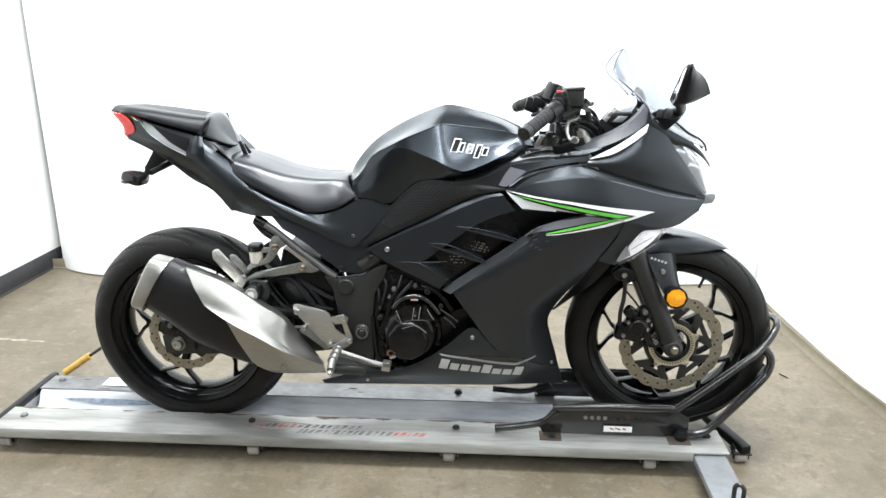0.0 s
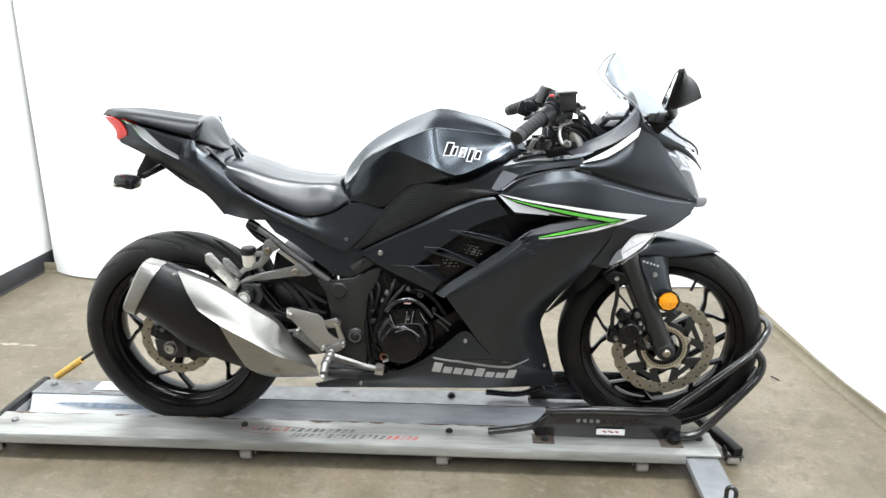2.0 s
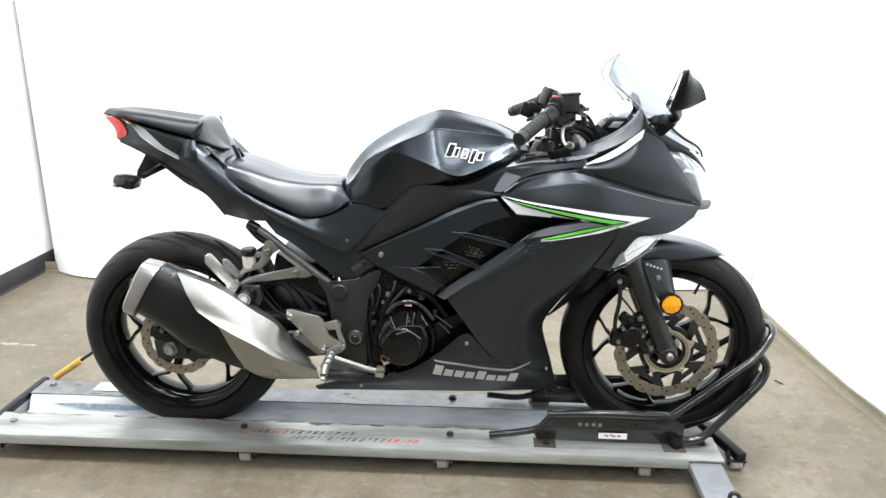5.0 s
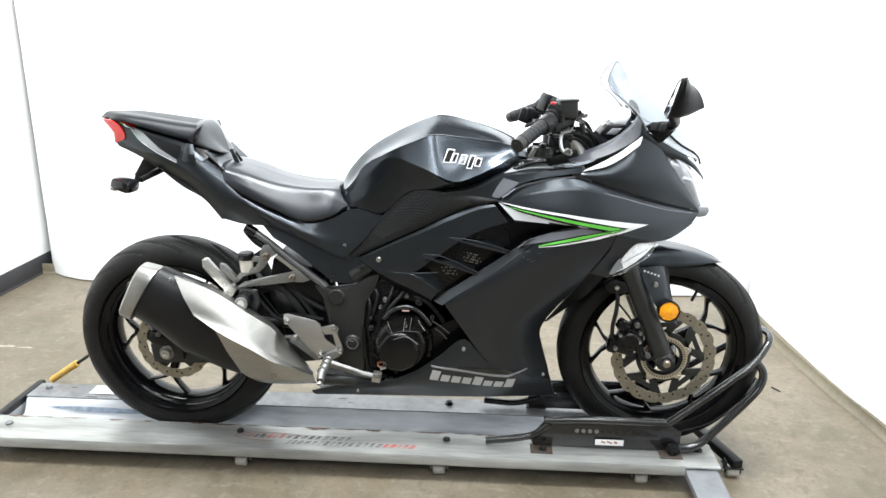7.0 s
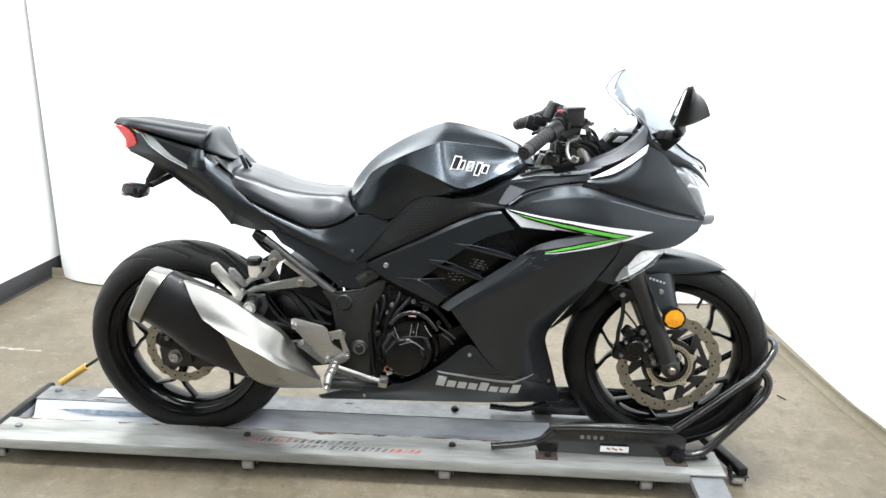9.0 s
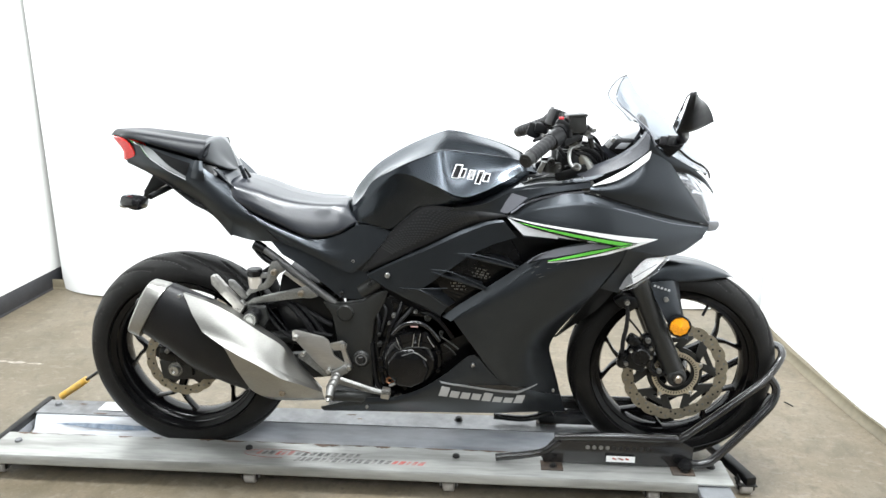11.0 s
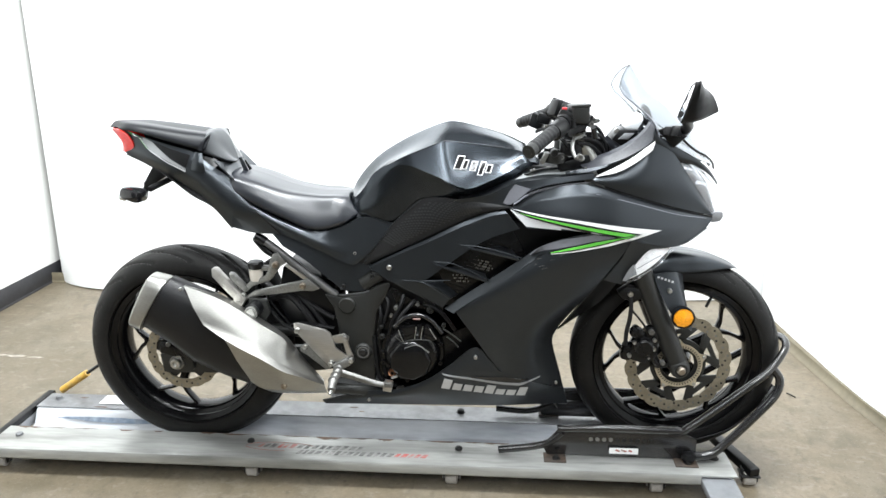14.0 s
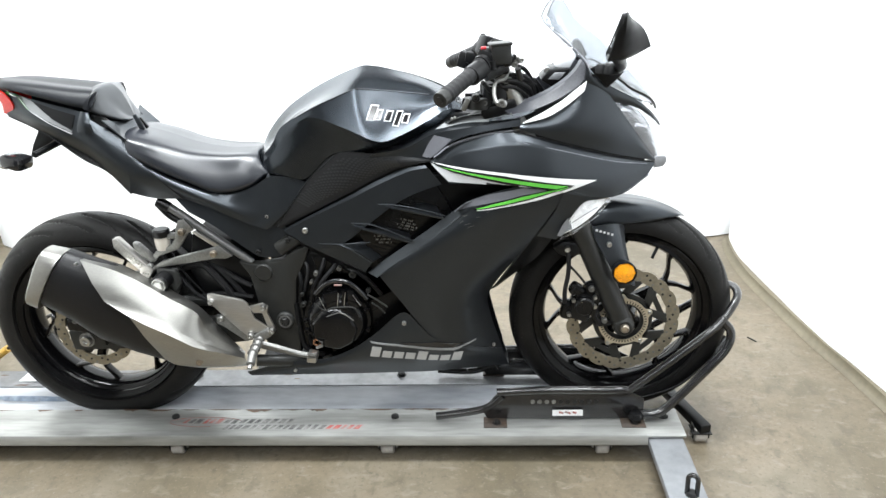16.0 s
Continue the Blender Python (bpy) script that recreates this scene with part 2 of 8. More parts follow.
def concrete():
    mat = material("sealed_concrete", (0.166, 0.136, 0.095), 0.36, grain=0.16, grain_scale=55, bump=0.12, bump_scale=60)
    nt = mat.node_tree
    b = nt.nodes["Principled BSDF"]
    tc = nt.nodes.new("ShaderNodeTexCoord")
    base = b.inputs["Base Color"].links[0].from_socket
    for scale, lo, hi, tint, amount, squash in ((1.3, 0.42, 0.66, (0.100, 0.083, 0.053), 0.8, (1, 1, 1)),
                                                (3.6, 0.50, 0.72, (0.205, 0.182, 0.142), 0.5, (1.0, 0.55, 1)),
                                                (9.0, 0.50, 0.72, (0.092, 0.078, 0.050), 0.65, (0.7, 1, 1)),
                                                (26.0, 0.53, 0.70, (0.090, 0.076, 0.052), 0.6, (1, 0.6, 1)),
                                                (34.0, 0.56, 0.70, (0.23, 0.205, 0.165), 0.5, (0.6, 1, 1)),
                                                (90.0, 0.56, 0.70, (0.075, 0.064, 0.045), 0.55, (1, 1, 1)),
                                                (150.0, 0.60, 0.72, (0.25, 0.225, 0.185), 0.45, (1, 1, 1))):
        mp = nt.nodes.new("ShaderNodeMapping")
        mp.inputs["Scale"].default_value = squash
        n = nt.nodes.new("ShaderNodeTexNoise")
        n.inputs["Scale"].default_value, n.inputs["Detail"].default_value = scale, 7
        n.inputs["Distortion"].default_value = 0.6
        nt.links.new(tc.outputs["Object"], mp.inputs[0])
        nt.links.new(mp.outputs[0], n.inputs["Vector"])
        r = nt.nodes.new("ShaderNodeMapRange")
        r.inputs["From Min"].default_value, r.inputs["From Max"].default_value = lo, hi
        r.inputs["To Max"].default_value = amount
        nt.links.new(n.outputs[0], r.inputs[0])
        mix = nt.nodes.new("ShaderNodeMix")
        mix.data_type = "RGBA"
        mix.inputs[7].default_value = (*tint, 1)
        nt.links.new(r.outputs[0], mix.inputs[0])
        nt.links.new(base, mix.inputs[6])
        base = mix.outputs[2]
    nt.links.new(base, b.inputs["Base Color"])
    n = nt.nodes.new("ShaderNodeTexNoise")
    n.inputs["Scale"].default_value, n.inputs["Detail"].default_value = 3.0, 8
    nt.links.new(tc.outputs["Object"], n.inputs["Vector"])
    r = nt.nodes.new("ShaderNodeMapRange")
    r.inputs["To Min"].default_value, r.inputs["To Max"].default_value = 0.30, 0.62
    nt.links.new(n.outputs[0], r.inputs[0])
    nt.links.new(r.outputs[0], b.inputs["Roughness"])
    return mat


M_FLOOR = concrete()


# ---- mesh helpers ----
def part(name, bm, mat, parent=None, label="", smooth=True, angle=38):
    """Links a bmesh as one mesh object under a thing or a part."""
    me = bpy.data.meshes.new(name)
    bm.normal_update()
    bm.to_mesh(me)
    bm.free()
    me.materials.append(mat)
    if smooth:
        me.shade_smooth()
        me.set_sharp_from_angle(angle=radians(angle))
    ob = new(name, me)
    if parent is not None:
        ob.parent = parent
        ob.matrix_parent_inverse = parent.matrix_world.inverted()
    return tagged(ob, label)


def thing(name, label, category, at=(0, 0, 0), group="", kind=""):
    ob = new(name)
    ob.location = at
    ob.empty_display_size = 0.1
    bpy.context.view_layer.update()
    return tagged(ob, label, category, group, kind)


def spline(points, n):
    """n points at even steps along a Catmull-Rom curve."""
    p = [Vector(q) for q in points]
    if len(p) == 2:
        return [p[0].lerp(p[1], i / (n - 1)) for i in range(n)]
    p = [p[0] * 2 - p[1]] + p + [p[-1] * 2 - p[-2]]
    dense = []
    for i in range(1, len(p) - 2):
        a, b, c, d = p[i - 1:i + 3]
        for k in range(12):
            t = k / 12
            dense.append(0.5 * (2 * b + (c - a) * t + (2 * a - 5 * b + 4 * c - d) * t * t + (3 * b - a - 3 * c + d) * t ** 3))
    dense.append(p[-2].copy())
    return even(dense, n)


def even(line, n):
    """n points at even steps along a polyline."""
    line = [Vector(q) for q in line]
    run = [0.0]
    for a, b in zip(line, line[1:]):
        run.append(run[-1] + (b - a).length)
    out, j = [], 0
    for i in range(n):
        s = run[-1] * i / (n - 1)
        while j < len(line) - 2 and run[j + 1] < s:
            j += 1
        span = run[j + 1] - run[j]
        out.append(line[j].lerp(line[j + 1], (s - run[j]) / span if span > 1e-9 else 0))
    return out


def flipped(points):
    return [(x, -y, z) for x, y, z in points]


def grid_mesh(rows, bm=None, close=False):
    bm = bm or bmesh.new()
    vs = [[bm.verts.new(p) for p in row] for row in rows]
    for a, b in zip(vs, vs[1:]):
        for i in range(len(a) - (0 if close else 1)):
            j = (i + 1) % len(a)
            try:
                bm.faces.new((a[i], a[j], b[j], b[i]))
            except ValueError:
                pass
    return bm


def skin(rails, n=36, m=5, curved=True, bulge=0.0, straight=False, both=False, thick=0.003, breaks=()):
    """A shell over a few rails (curves in space): n steps along them, m between neighbours. bulge: metres that it swells outward
    between the first and last rail. both: the mirrored half is joined on. breaks: rails at which the surface has a sharp crease."""
    lines = [(even if straight else spline)(r, n) for r in rails]
    rows = []
    cols = []
    for c in zip(*lines):
        if not curved or len(lines) < 3:
            cols.append(even_steps(c, m))
            continue
        col, cuts = [], [0, *breaks, len(c) - 1]
        for a, b in zip(cuts, cuts[1:]):
            col += spline(c[a:b + 1], (b - a) * m + 1)[(1 if col else 0):]
        cols.append(col)
    rows = [[c[k] for c in cols] for k in range(len(cols[0]))]
    total = len(rows) - 1
    if bulge:
        for k, row in enumerate(rows):
            w = math.sin(math.pi * k / total) ** 0.8 if 0 < k < total else 0
            for i, v in enumerate(row):
                side = -1 if v.y <= 0 else 1
                v.y += side * bulge * w
    bm = grid_mesh(rows)
    if both:
        grid_mesh([[Vector((v.x, -v.y, v.z)) for v in row] for row in rows], bm)
        bmesh.ops.remove_doubles(bm, verts=bm.verts, dist=0.0006)
        bmesh.ops.recalc_face_normals(bm, faces=bm.faces)
    else:
        bmesh.ops.recalc_face_normals(bm, faces=bm.faces)
        mean = sum((f.normal * f.calc_area() for f in bm.faces), Vector())
        side = sum(v.co.y for v in bm.verts)
        if mean.y * side < 0:
            bmesh.ops.reverse_faces(bm, faces=bm.faces)
    bmesh.ops.dissolve_degenerate(bm, dist=0.0003, edges=bm.edges)
    if thick:
        shell(bm, thick)
    return bm


def even_steps(c, m):
    out = []
    for a, b in zip(c, c[1:]):
        out += [a.lerp(b, k / m) for k in range(m)]
    return out + [c[-1].copy()]


def shell(bm, thick):
    """Gives an open sheet a thickness, inward from its normals."""
    bm.normal_update()
    offset = {v: v.co - v.normal * thick for v in bm.verts}
    faces = list(bm.faces)
    border = [e for e in bm.edges if len(e.link_faces) == 1]
    loops = [(e, next(l for l in e.link_faces[0].loops if l.edge == e)) for e in border]
    loops = [(l.vert, l.link_loop_next.vert) for e, l in loops]
    inner = {v: bm.verts.new(co) for v, co in offset.items()}
    for f in faces:
        try:
            bm.faces.new([inner[v] for v in reversed(f.verts)])
        except ValueError:
            pass
    for a, b in loops:
        try:
            bm.faces.new((b, a, inner[a], inner[b]))
        except ValueError:
            pass
    return bm


def tube(points, r, sides=12, n=None, straight=False, bm=None, cap=True, taper=None):
    """A round tube along a smooth path."""
    n = n or max(8, len(points) * 6)
    line = (even if straight else spline)(points, n)
    bm = bm or bmesh.new()
    up = Vector((0, 0, 1))
    rows = []
    for i, p in enumerate(line):
        d = (line[min(i + 1, n - 1)] - line[max(i - 1, 0)]).normalized()
        a = d.cross(up)
        if a.length < 1e-3:
            a = d.cross(Vector((1, 0, 0)))
        a.normalize()
        up = a.cross(d).normalized()
        k = r if taper is None else r + (taper - r) * i / (n - 1)
        rows.append([p + (a * math.cos(2 * math.pi * s / sides) + up * math.sin(2 * math.pi * s / sides)) * k for s in range(sides)])
    vs = [[bm.verts.new(p) for p in row] for row in rows]
    for a, b in zip(vs, vs[1:]):
        for i in range(sides):
            bm.faces.new((a[i], a[(i + 1) % sides], b[(i + 1) % sides], b[i]))
    if cap:
        bm.faces.new(vs[0][::-1])
        bm.faces.new(vs[-1])
    bmesh.ops.recalc_face_normals(bm, faces=bm.faces)
    return bm


def lathe(profile, centre, seg=64, closed=False, bm=None, axis="y"):
    """A body turned about an axis: profile pairs (radius, along)."""
    bm = bm or bmesh.new()
    rows = []
    for r, a in profile:
        row = []
        for s in range(seg):
            t = 2 * math.pi * s / seg
            u, w = r * math.cos(t), r * math.sin(t)
            q = {"y": (u, a, w), "z": (u, w, a), "x": (a, u, w)}[axis]
            row.append(Vector(centre) + Vector(q))
        rows.append(row)
    if closed:
        rows.append(rows[0])
    vs, keep = [], {}
    for k, row in enumerate(rows):
        if closed and k == len(rows) - 1:
            vs.append(vs[0])
        elif profile[k][0] < 1e-6:
            one = bm.verts.new(row[0])
            vs.append([one] * seg)
        else:
            vs.append([bm.verts.new(p) for p in row])
    for a, b in zip(vs, vs[1:]):
        for i in range(seg):
            j = (i + 1) % seg
            q = []
            for v in (a[i], a[j], b[j], b[i]):
                if v not in q:
                    q.append(v)
            if len(q) > 2:
                bm.faces.new(q)
    bmesh.ops.recalc_face_normals(bm, faces=bm.faces)
    return bm


def disc_cyl(centre, r, y0, y1, seg=28, bev=0.002, axis="y"):
    b = min(bev, abs(y1 - y0) / 2.2, r / 2)
    s = 1 if y1 > y0 else -1
    return lathe([(0, y0), (r - b, y0), (r, y0 + s * b), (r, y1 - s * b), (r - b, y1), (0, y1)], centre, seg, axis=axis)


def cyl_between(a, b, r, sides=16, bm=None, taper=None):
    return tube([a, b], r, sides, n=2, straight=True, bm=bm, taper=taper)


def box(centre, size, bev=0.003, rot=None, bm=None):
    own = bmesh.new()
    bmesh.ops.create_cube(own, size=1.0)
    for v in own.verts:
        v.co = Vector((v.co.x * size[0], v.co.y * size[1], v.co.z * size[2]))
    if bev:
        bmesh.ops.bevel(own, geom=own.edges, offset=min(bev, min(size) * 0.45), segments=2, profile=0.5, affect="EDGES")
    turn = Euler([radians(a) for a in rot]).to_matrix() if rot else Matrix.Identity(3)
    for v in own.verts:
        v.co = turn @ v.co + Vector(centre)
    if bm is None:
        return own
    return merge(bm, own)


def merge(bm, own):
    seen = {v: bm.verts.new(v.co) for v in own.verts}
    for f in own.faces:
        bm.faces.new([seen[v] for v in f.verts])
    own.free()
    return bm


def plate(outline, depth, bev=0.002, bm=None):
    """A flat plate: outline in space (about one plane), thickened by depth along y."""
    own = bmesh.new()
    a = [own.verts.new(p) for p in outline]
    b = [own.verts.new((p[0], p[1] + depth, p[2])) for p in outline]
    own.faces.new(a)
    own.faces.new(b[::-1])
    for i in range(len(a)):
        j = (i + 1) % len(a)
        own.faces.new((a[j], a[i], b[i], b[j]))
    bmesh.ops.recalc_face_normals(own, faces=own.faces)
    if bev:
        bmesh.ops.bevel(own, geom=own.edges, offset=bev, segments=2, profile=0.5, affect="EDGES", clamp_overlap=True)
    return own if bm is None else merge(bm, own)


def round_outline(points, n=40):
    """A closed outline smoothed through its points."""
    p = list(points)
    line = spline(p[-2:] + p + p[:2], (len(p) + 3) * 10)
    return even(line[10:-20], n)[:-1]


def bolt(name, at, r, parent, mat=None, depth=0.006, label=""):
    x, y, z = at
    s = -1 if y <= 0 else 1
    bm = lathe([(0, -s * depth), (r, -s * depth), (r, s * depth * 0.55), (r * 0.82, s * depth), (r * 0.5, s * depth), (r * 0.42, s * depth * 0.4), (0, s * depth * 0.4)], at, 16)
    return part(name, bm, mat or M_BOLT, parent, label)


def onto(bm, targets, lift=0.0015, side=-1):
    """Lays a thin sheet's vertices on the outer face of parts, seen along y."""
    from mathutils.bvhtree import BVHTree
    trees = []
    for t in targets:
        trees.append(BVHTree.FromPolygons([v.co.copy() for v in t.data.vertices], [list(q.vertices) for q in t.data.polygons]))
    for v in bm.verts:
        best = None
        for tree in trees:
            hit = tree.ray_cast(Vector((v.co.x, side * 2, v.co.z)), Vector((0, -side, 0)))
            if hit[0] is not None and (best is None or hit[0].y * side > best):
                best = hit[0].y * side
        if best is not None:
            v.co.y = side * (best + lift)
    return bm


def patch(top, low, n=24, m=3, smooth=False):
    """An open sheet between two lines, for decals."""
    a, b = (spline if smooth else even)(top, n), (spline if smooth else even)(low, n)
    return grid_mesh([[p.lerp(q, k / m) for p, q in zip(a, b)] for k in range(m + 1)])


def decal(name, top, low, mat, parent, targets, lift=0.0015, n=24, m=3, label="", mirror=True, smooth=False):
    bm = onto(patch(top, low, n, m, smooth), targets, lift)
    bmesh.ops.recalc_face_normals(bm, faces=bm.faces)
    if sum(f.normal.y for f in bm.faces) > 0:
        bmesh.ops.reverse_faces(bm, faces=bm.faces)
    twin = bm.copy() if mirror else None
    made = [part(name, shell(bm, 0.0012), mat, parent, label)]
    if mirror:
        for v in twin.verts:
            v.co.y = -v.co.y
        bmesh.ops.reverse_faces(twin, faces=twin.faces)
        made.append(part(name, shell(twin, 0.0012), mat, parent, label))
    return made


def pair(name, rails, mat, parent, label="", **kw):
    """A body panel on the camera's side and its twin on the other side."""
    a = part(name, skin(rails, **kw), mat, parent, label)
    b = part(name, skin([flipped(r) for r in rails], **kw), mat, parent, label)
    return a, b


def rounded_face(bm):
    bmesh.ops.recalc_face_normals(bm, faces=bm.faces)
    return bm


# ---- the room ----
LEFT, RIGHT, BACK, FRONT = -1.40, 2.34, 1.62, -6.5
part_floor = tagged(part("floor", box(((LEFT + RIGHT) / 2, (BACK + FRONT) / 2, -0.06), (RIGHT - LEFT + 0.5, BACK - FRONT + 0.5, 0.12), 0), M_FLOOR, smooth=False),
                    "stained beige sealed concrete floor", "floor", kind="structure")
BAY = -2.3
for side, wx in (("west", LEFT - 0.06), ("east", RIGHT + 0.10)):
    tagged(part("wall_front_" + side, box((wx, (BAY + FRONT) / 2, CEIL / 2), (0.12, BAY - FRONT, CEIL), 0), M_GREYWALL, smooth=False), "plain grey wall", "wall", kind="structure")
tagged(part("wall_west", box((LEFT - 0.06, (BACK + BAY) / 2, 1.2), (0.12, BACK - BAY, 2.4), 0), M_WALL, smooth=False), "white painted wall above a black vinyl base", "wall", kind="structure")
tagged(part("wall_west_upper", box((LEFT - 0.06, (BACK + BAY) / 2, (2.4 + CEIL) / 2), (0.12, BACK - BAY, CEIL - 2.4), 0), M_GREYWALL, smooth=False), "plain grey upper wall", "wall", kind="structure")
tagged(part("wall_east", box((RIGHT + 0.10, (BACK + BAY) / 2, CEIL / 2), (0.12, BACK - BAY, CEIL), 0), M_GREYWALL, smooth=False), "grey wall behind the backdrop cloth", "wall", kind="structure")
tagged(part("wall_north", box(((LEFT + RIGHT) / 2, BACK + 0.06, CEIL / 2), (RIGHT - LEFT, 0.12, CEIL), 0), M_GREYWALL, smooth=False), "grey wall behind the backdrop cloth", "wall", kind="structure")
# closes the room behind the camera; its pale tone brightens the bike's flank
tagged(part("wall_south", box(((LEFT + RIGHT) / 2, FRONT - 0.06, CEIL / 2), (RIGHT - LEFT, 0.12, CEIL), 0), M_PALEWALL, smooth=False), "unseen pale grey wall, lightened to brighten reflections", "wall", kind="structure")
tagged(part("ceiling", box(((LEFT + RIGHT) / 2, (BACK + FRONT) / 2, CEIL + 0.06), (RIGHT - LEFT + 0.3, BACK - FRONT + 0.3, 0.12), 0), M_CEIL, smooth=False), "plain grey ceiling", "ceiling", kind="structure")


def cove(name, a, b, inward, height, foot, mat, label):
    """A wall base with a small toe, along the line from a to b."""
    a, b, inward = Vector((*a, 0)), Vector((*b, 0)), Vector((*inward, 0))
    prof = [(0, 0), (foot, 0), (foot, 0.004), (foot * 0.55, 0.009), (0.008, 0.022), (0.006, height - 0.004), (0.003, height), (0, height)]
    n = 2
    rows = [[(a.lerp(b, k / n) + inward * u + Vector((0, 0, w))) for k in range(n + 1)] for u, w in prof]
    bm = grid_mesh(rows)
    bmesh.ops.recalc_face_normals(bm, faces=bm.faces)
    return tagged(part(name, bm, mat), label, "baseboard", kind="structure")


cove("baseboard_west", (LEFT, FRONT), (LEFT, BACK), (1, 0), 0.092, 0.014, M_BASE, "black vinyl baseboard with a thin toe on the floor")
SIDE = [(2.215, 1.475), (2.150, 1.38), (2.112, 1.15), (2.110, 0.87), (2.150, 0.40), (2.178, 0.18), (2.255, -0.6), (2.30, -1.4), (2.31, -2.2)]


def strip_base(name, line, mat, label):
    """A worn base strip with a rounded toe that follows a line on the plan."""
    pts = spline([(x, y, 0) for x, y in line], 60)
    rows = []
    for u, w in ((0.030, 0.034), (-0.002, 0.032), (-0.004, 0.022), (-0.008, 0.013), (-0.012, 0.009), (-0.018, 0.005), (-0.022, 0.001)):
        row = []
        for i, p in enumerate(pts):
            d = (pts[min(i + 1, 59)] - pts[max(i - 1, 0)]).normalized()
            out = Vector((-d.y, d.x, 0))
            row.append(p + out * (u + 0.002 * noise.noise(p * 3 + Vector((0, 0, w * 30)))) + Vector((0, 0, w)))
        rows.append(row)
    bm = grid_mesh(rows)
    bmesh.ops.recalc_face_normals(bm, faces=bm.faces)
    return tagged(part(name, bm, mat), label, "baseboard", kind="structure")


strip_base("baseboard_east", SIDE, M_BEIGE, "beige worn base strip with a rounded toe")
cove("baseboard_north", (LEFT, BACK - 0.11), (RIGHT, BACK - 0.11), (0, -1), 0.05, 0.02, M_BEIGE, "beige worn baseboard below the backdrop")


def backdrop(name, line, z0, sag, label, ripple=0.004, seed=0.0):
    """A hanging white cloth along a line on the plan, with shallow folds."""
    pts = spline([(x, y, 0) for x, y in line], 90)
    rows = []
    for k in range(40):
        h = k / 39
        row = []
        for i, p in enumerate(pts):
            d = (pts[min(i + 1, 89)] - pts[max(i - 1, 0)]).normalized()
            nrm = Vector((d.y, -d.x, 0))
            w = noise.noise(Vector((p.x * 1.7 + seed, p.y * 1.7, h * 0.7))) * ripple * 3 + noise.noise(Vector((p.x * 5 + seed, p.y * 5, h * 0.5))) * ripple
            low = z0 + sag * noise.noise(Vector((p.x * 1.3 + seed, p.y * 1.3, 3.0)))
            row.append(p + nrm * w + Vector((0, 0, max(low, 0.003) + 2.38 * h)))
        rows.append(row)
    bm = grid_mesh(rows)
    bmesh.ops.recalc_face_normals(bm, faces=bm.faces)
    shell(bm, 0.002)
    return tagged(part(name, bm, M_DRAPE, angle=80), label, "backdrop", kind="structure")


backdrop("backdrop_back", [(-1.385, 1.585), (-1.33, 1.50), (-1.20, 1.425), (-1.0, 1.395), (-0.4, 1.40), (0.6, 1.41), (1.5, 1.42), (2.05, 1.455), (2.225, 1.50)], 0.006, 0.0, "white backdrop cloth hanging to the floor behind the motorcycle")
backdrop("backdrop_side", [(x + 0.012, y) for x, y in SIDE], 0.024, 0.008, "white backdrop cloth hanging just above the base strip", seed=7.0)

for lx, ly, lw, ld, watts, tilt in LAMPS:
    lamp = thing("ceiling_light", "unseen white rectangular ceiling light panel, placed for its light", "ceiling light", (lx, ly, CEIL), "ceiling lights")
    if tilt:
        # an added washer hangs on two rods, its back plate just behind the lamp's face
        part("frame", box((lx, ly - 0.03, CEIL - 0.305), (lw + 0.06, ld + 0.06, 0.03), 0.004, (tilt, 0, 0)), M_CEIL, lamp)
        for dx in (-0.5, 0.5):
            part("rod", cyl_between((lx + dx, ly - 0.03, CEIL), (lx + dx, ly - 0.03, CEIL - 0.30), 0.006), M_CEIL, lamp)
    else:
        part("frame", box((lx, ly, CEIL - 0.02), (lw + 0.06, ld + 0.06, 0.04), 0.004), M_CEIL, lamp)

# worn traces of paint on the concrete
for k, (mx, my, w, d) in enumerate(((-1.08, 0.605, 0.10, 0.010), (-1.00, 0.598, 0.09, 0.012), (-0.92, 0.592, 0.07, 0.008), (-1.16, 0.615, 0.06, 0.007))):
    r = random.Random(k)
    bm = bmesh.new()
    ring = [(mx + w * 0.5 * math.cos(a) * r.uniform(0.7, 1.1), my + d * math.sin(a) * r.uniform(0.6, 1.2), 0.0012) for a in [2 * math.pi * q / 14 for q in range(14)]]
    bm.faces.new([bm.verts.new(v) for v in ring])
    tagged(part("paint_trace", bm, M_PALEMARK, part_floor, smooth=False), "worn pale paint trace on the floor")
twig = thing("debris", "tiny dark scrap lying on the concrete floor", "debris", (1.95, 0.46, 0))
part("scrap", tube([(1.942, 0.478, 0.003), (1.950, 0.462, 0.004), (1.960, 0.446, 0.003)], 0.0025, 6, 8), M_DARKBOLT, twig)

# ---- the dolly ----
dolly = thing("motorcycle_dolly", "long galvanised steel motorcycle dolly on small casters", "dolly", (0.45, 0, 0))
X0, X1 = -0.575, 1.54


def extrude_x(profile, x0, x1, n=24, wave=0.0, seed=0.0):
    """A bent sheet: profile pairs (y, z) drawn along x."""
    rows = []
    for y, z in profile:
        rows.append([(x0 + (x1 - x0) * k / n, y + wave * noise.noise(Vector((k * 0.4 + seed, y * 9, 0))), z + wave * noise.noise(Vector((k * 0.5 + seed, y * 9, 5)))) for k in range(n + 1)])
    bm = grid_mesh(rows)
    bmesh.ops.recalc_face_normals(bm, faces=bm.faces)
    return bm


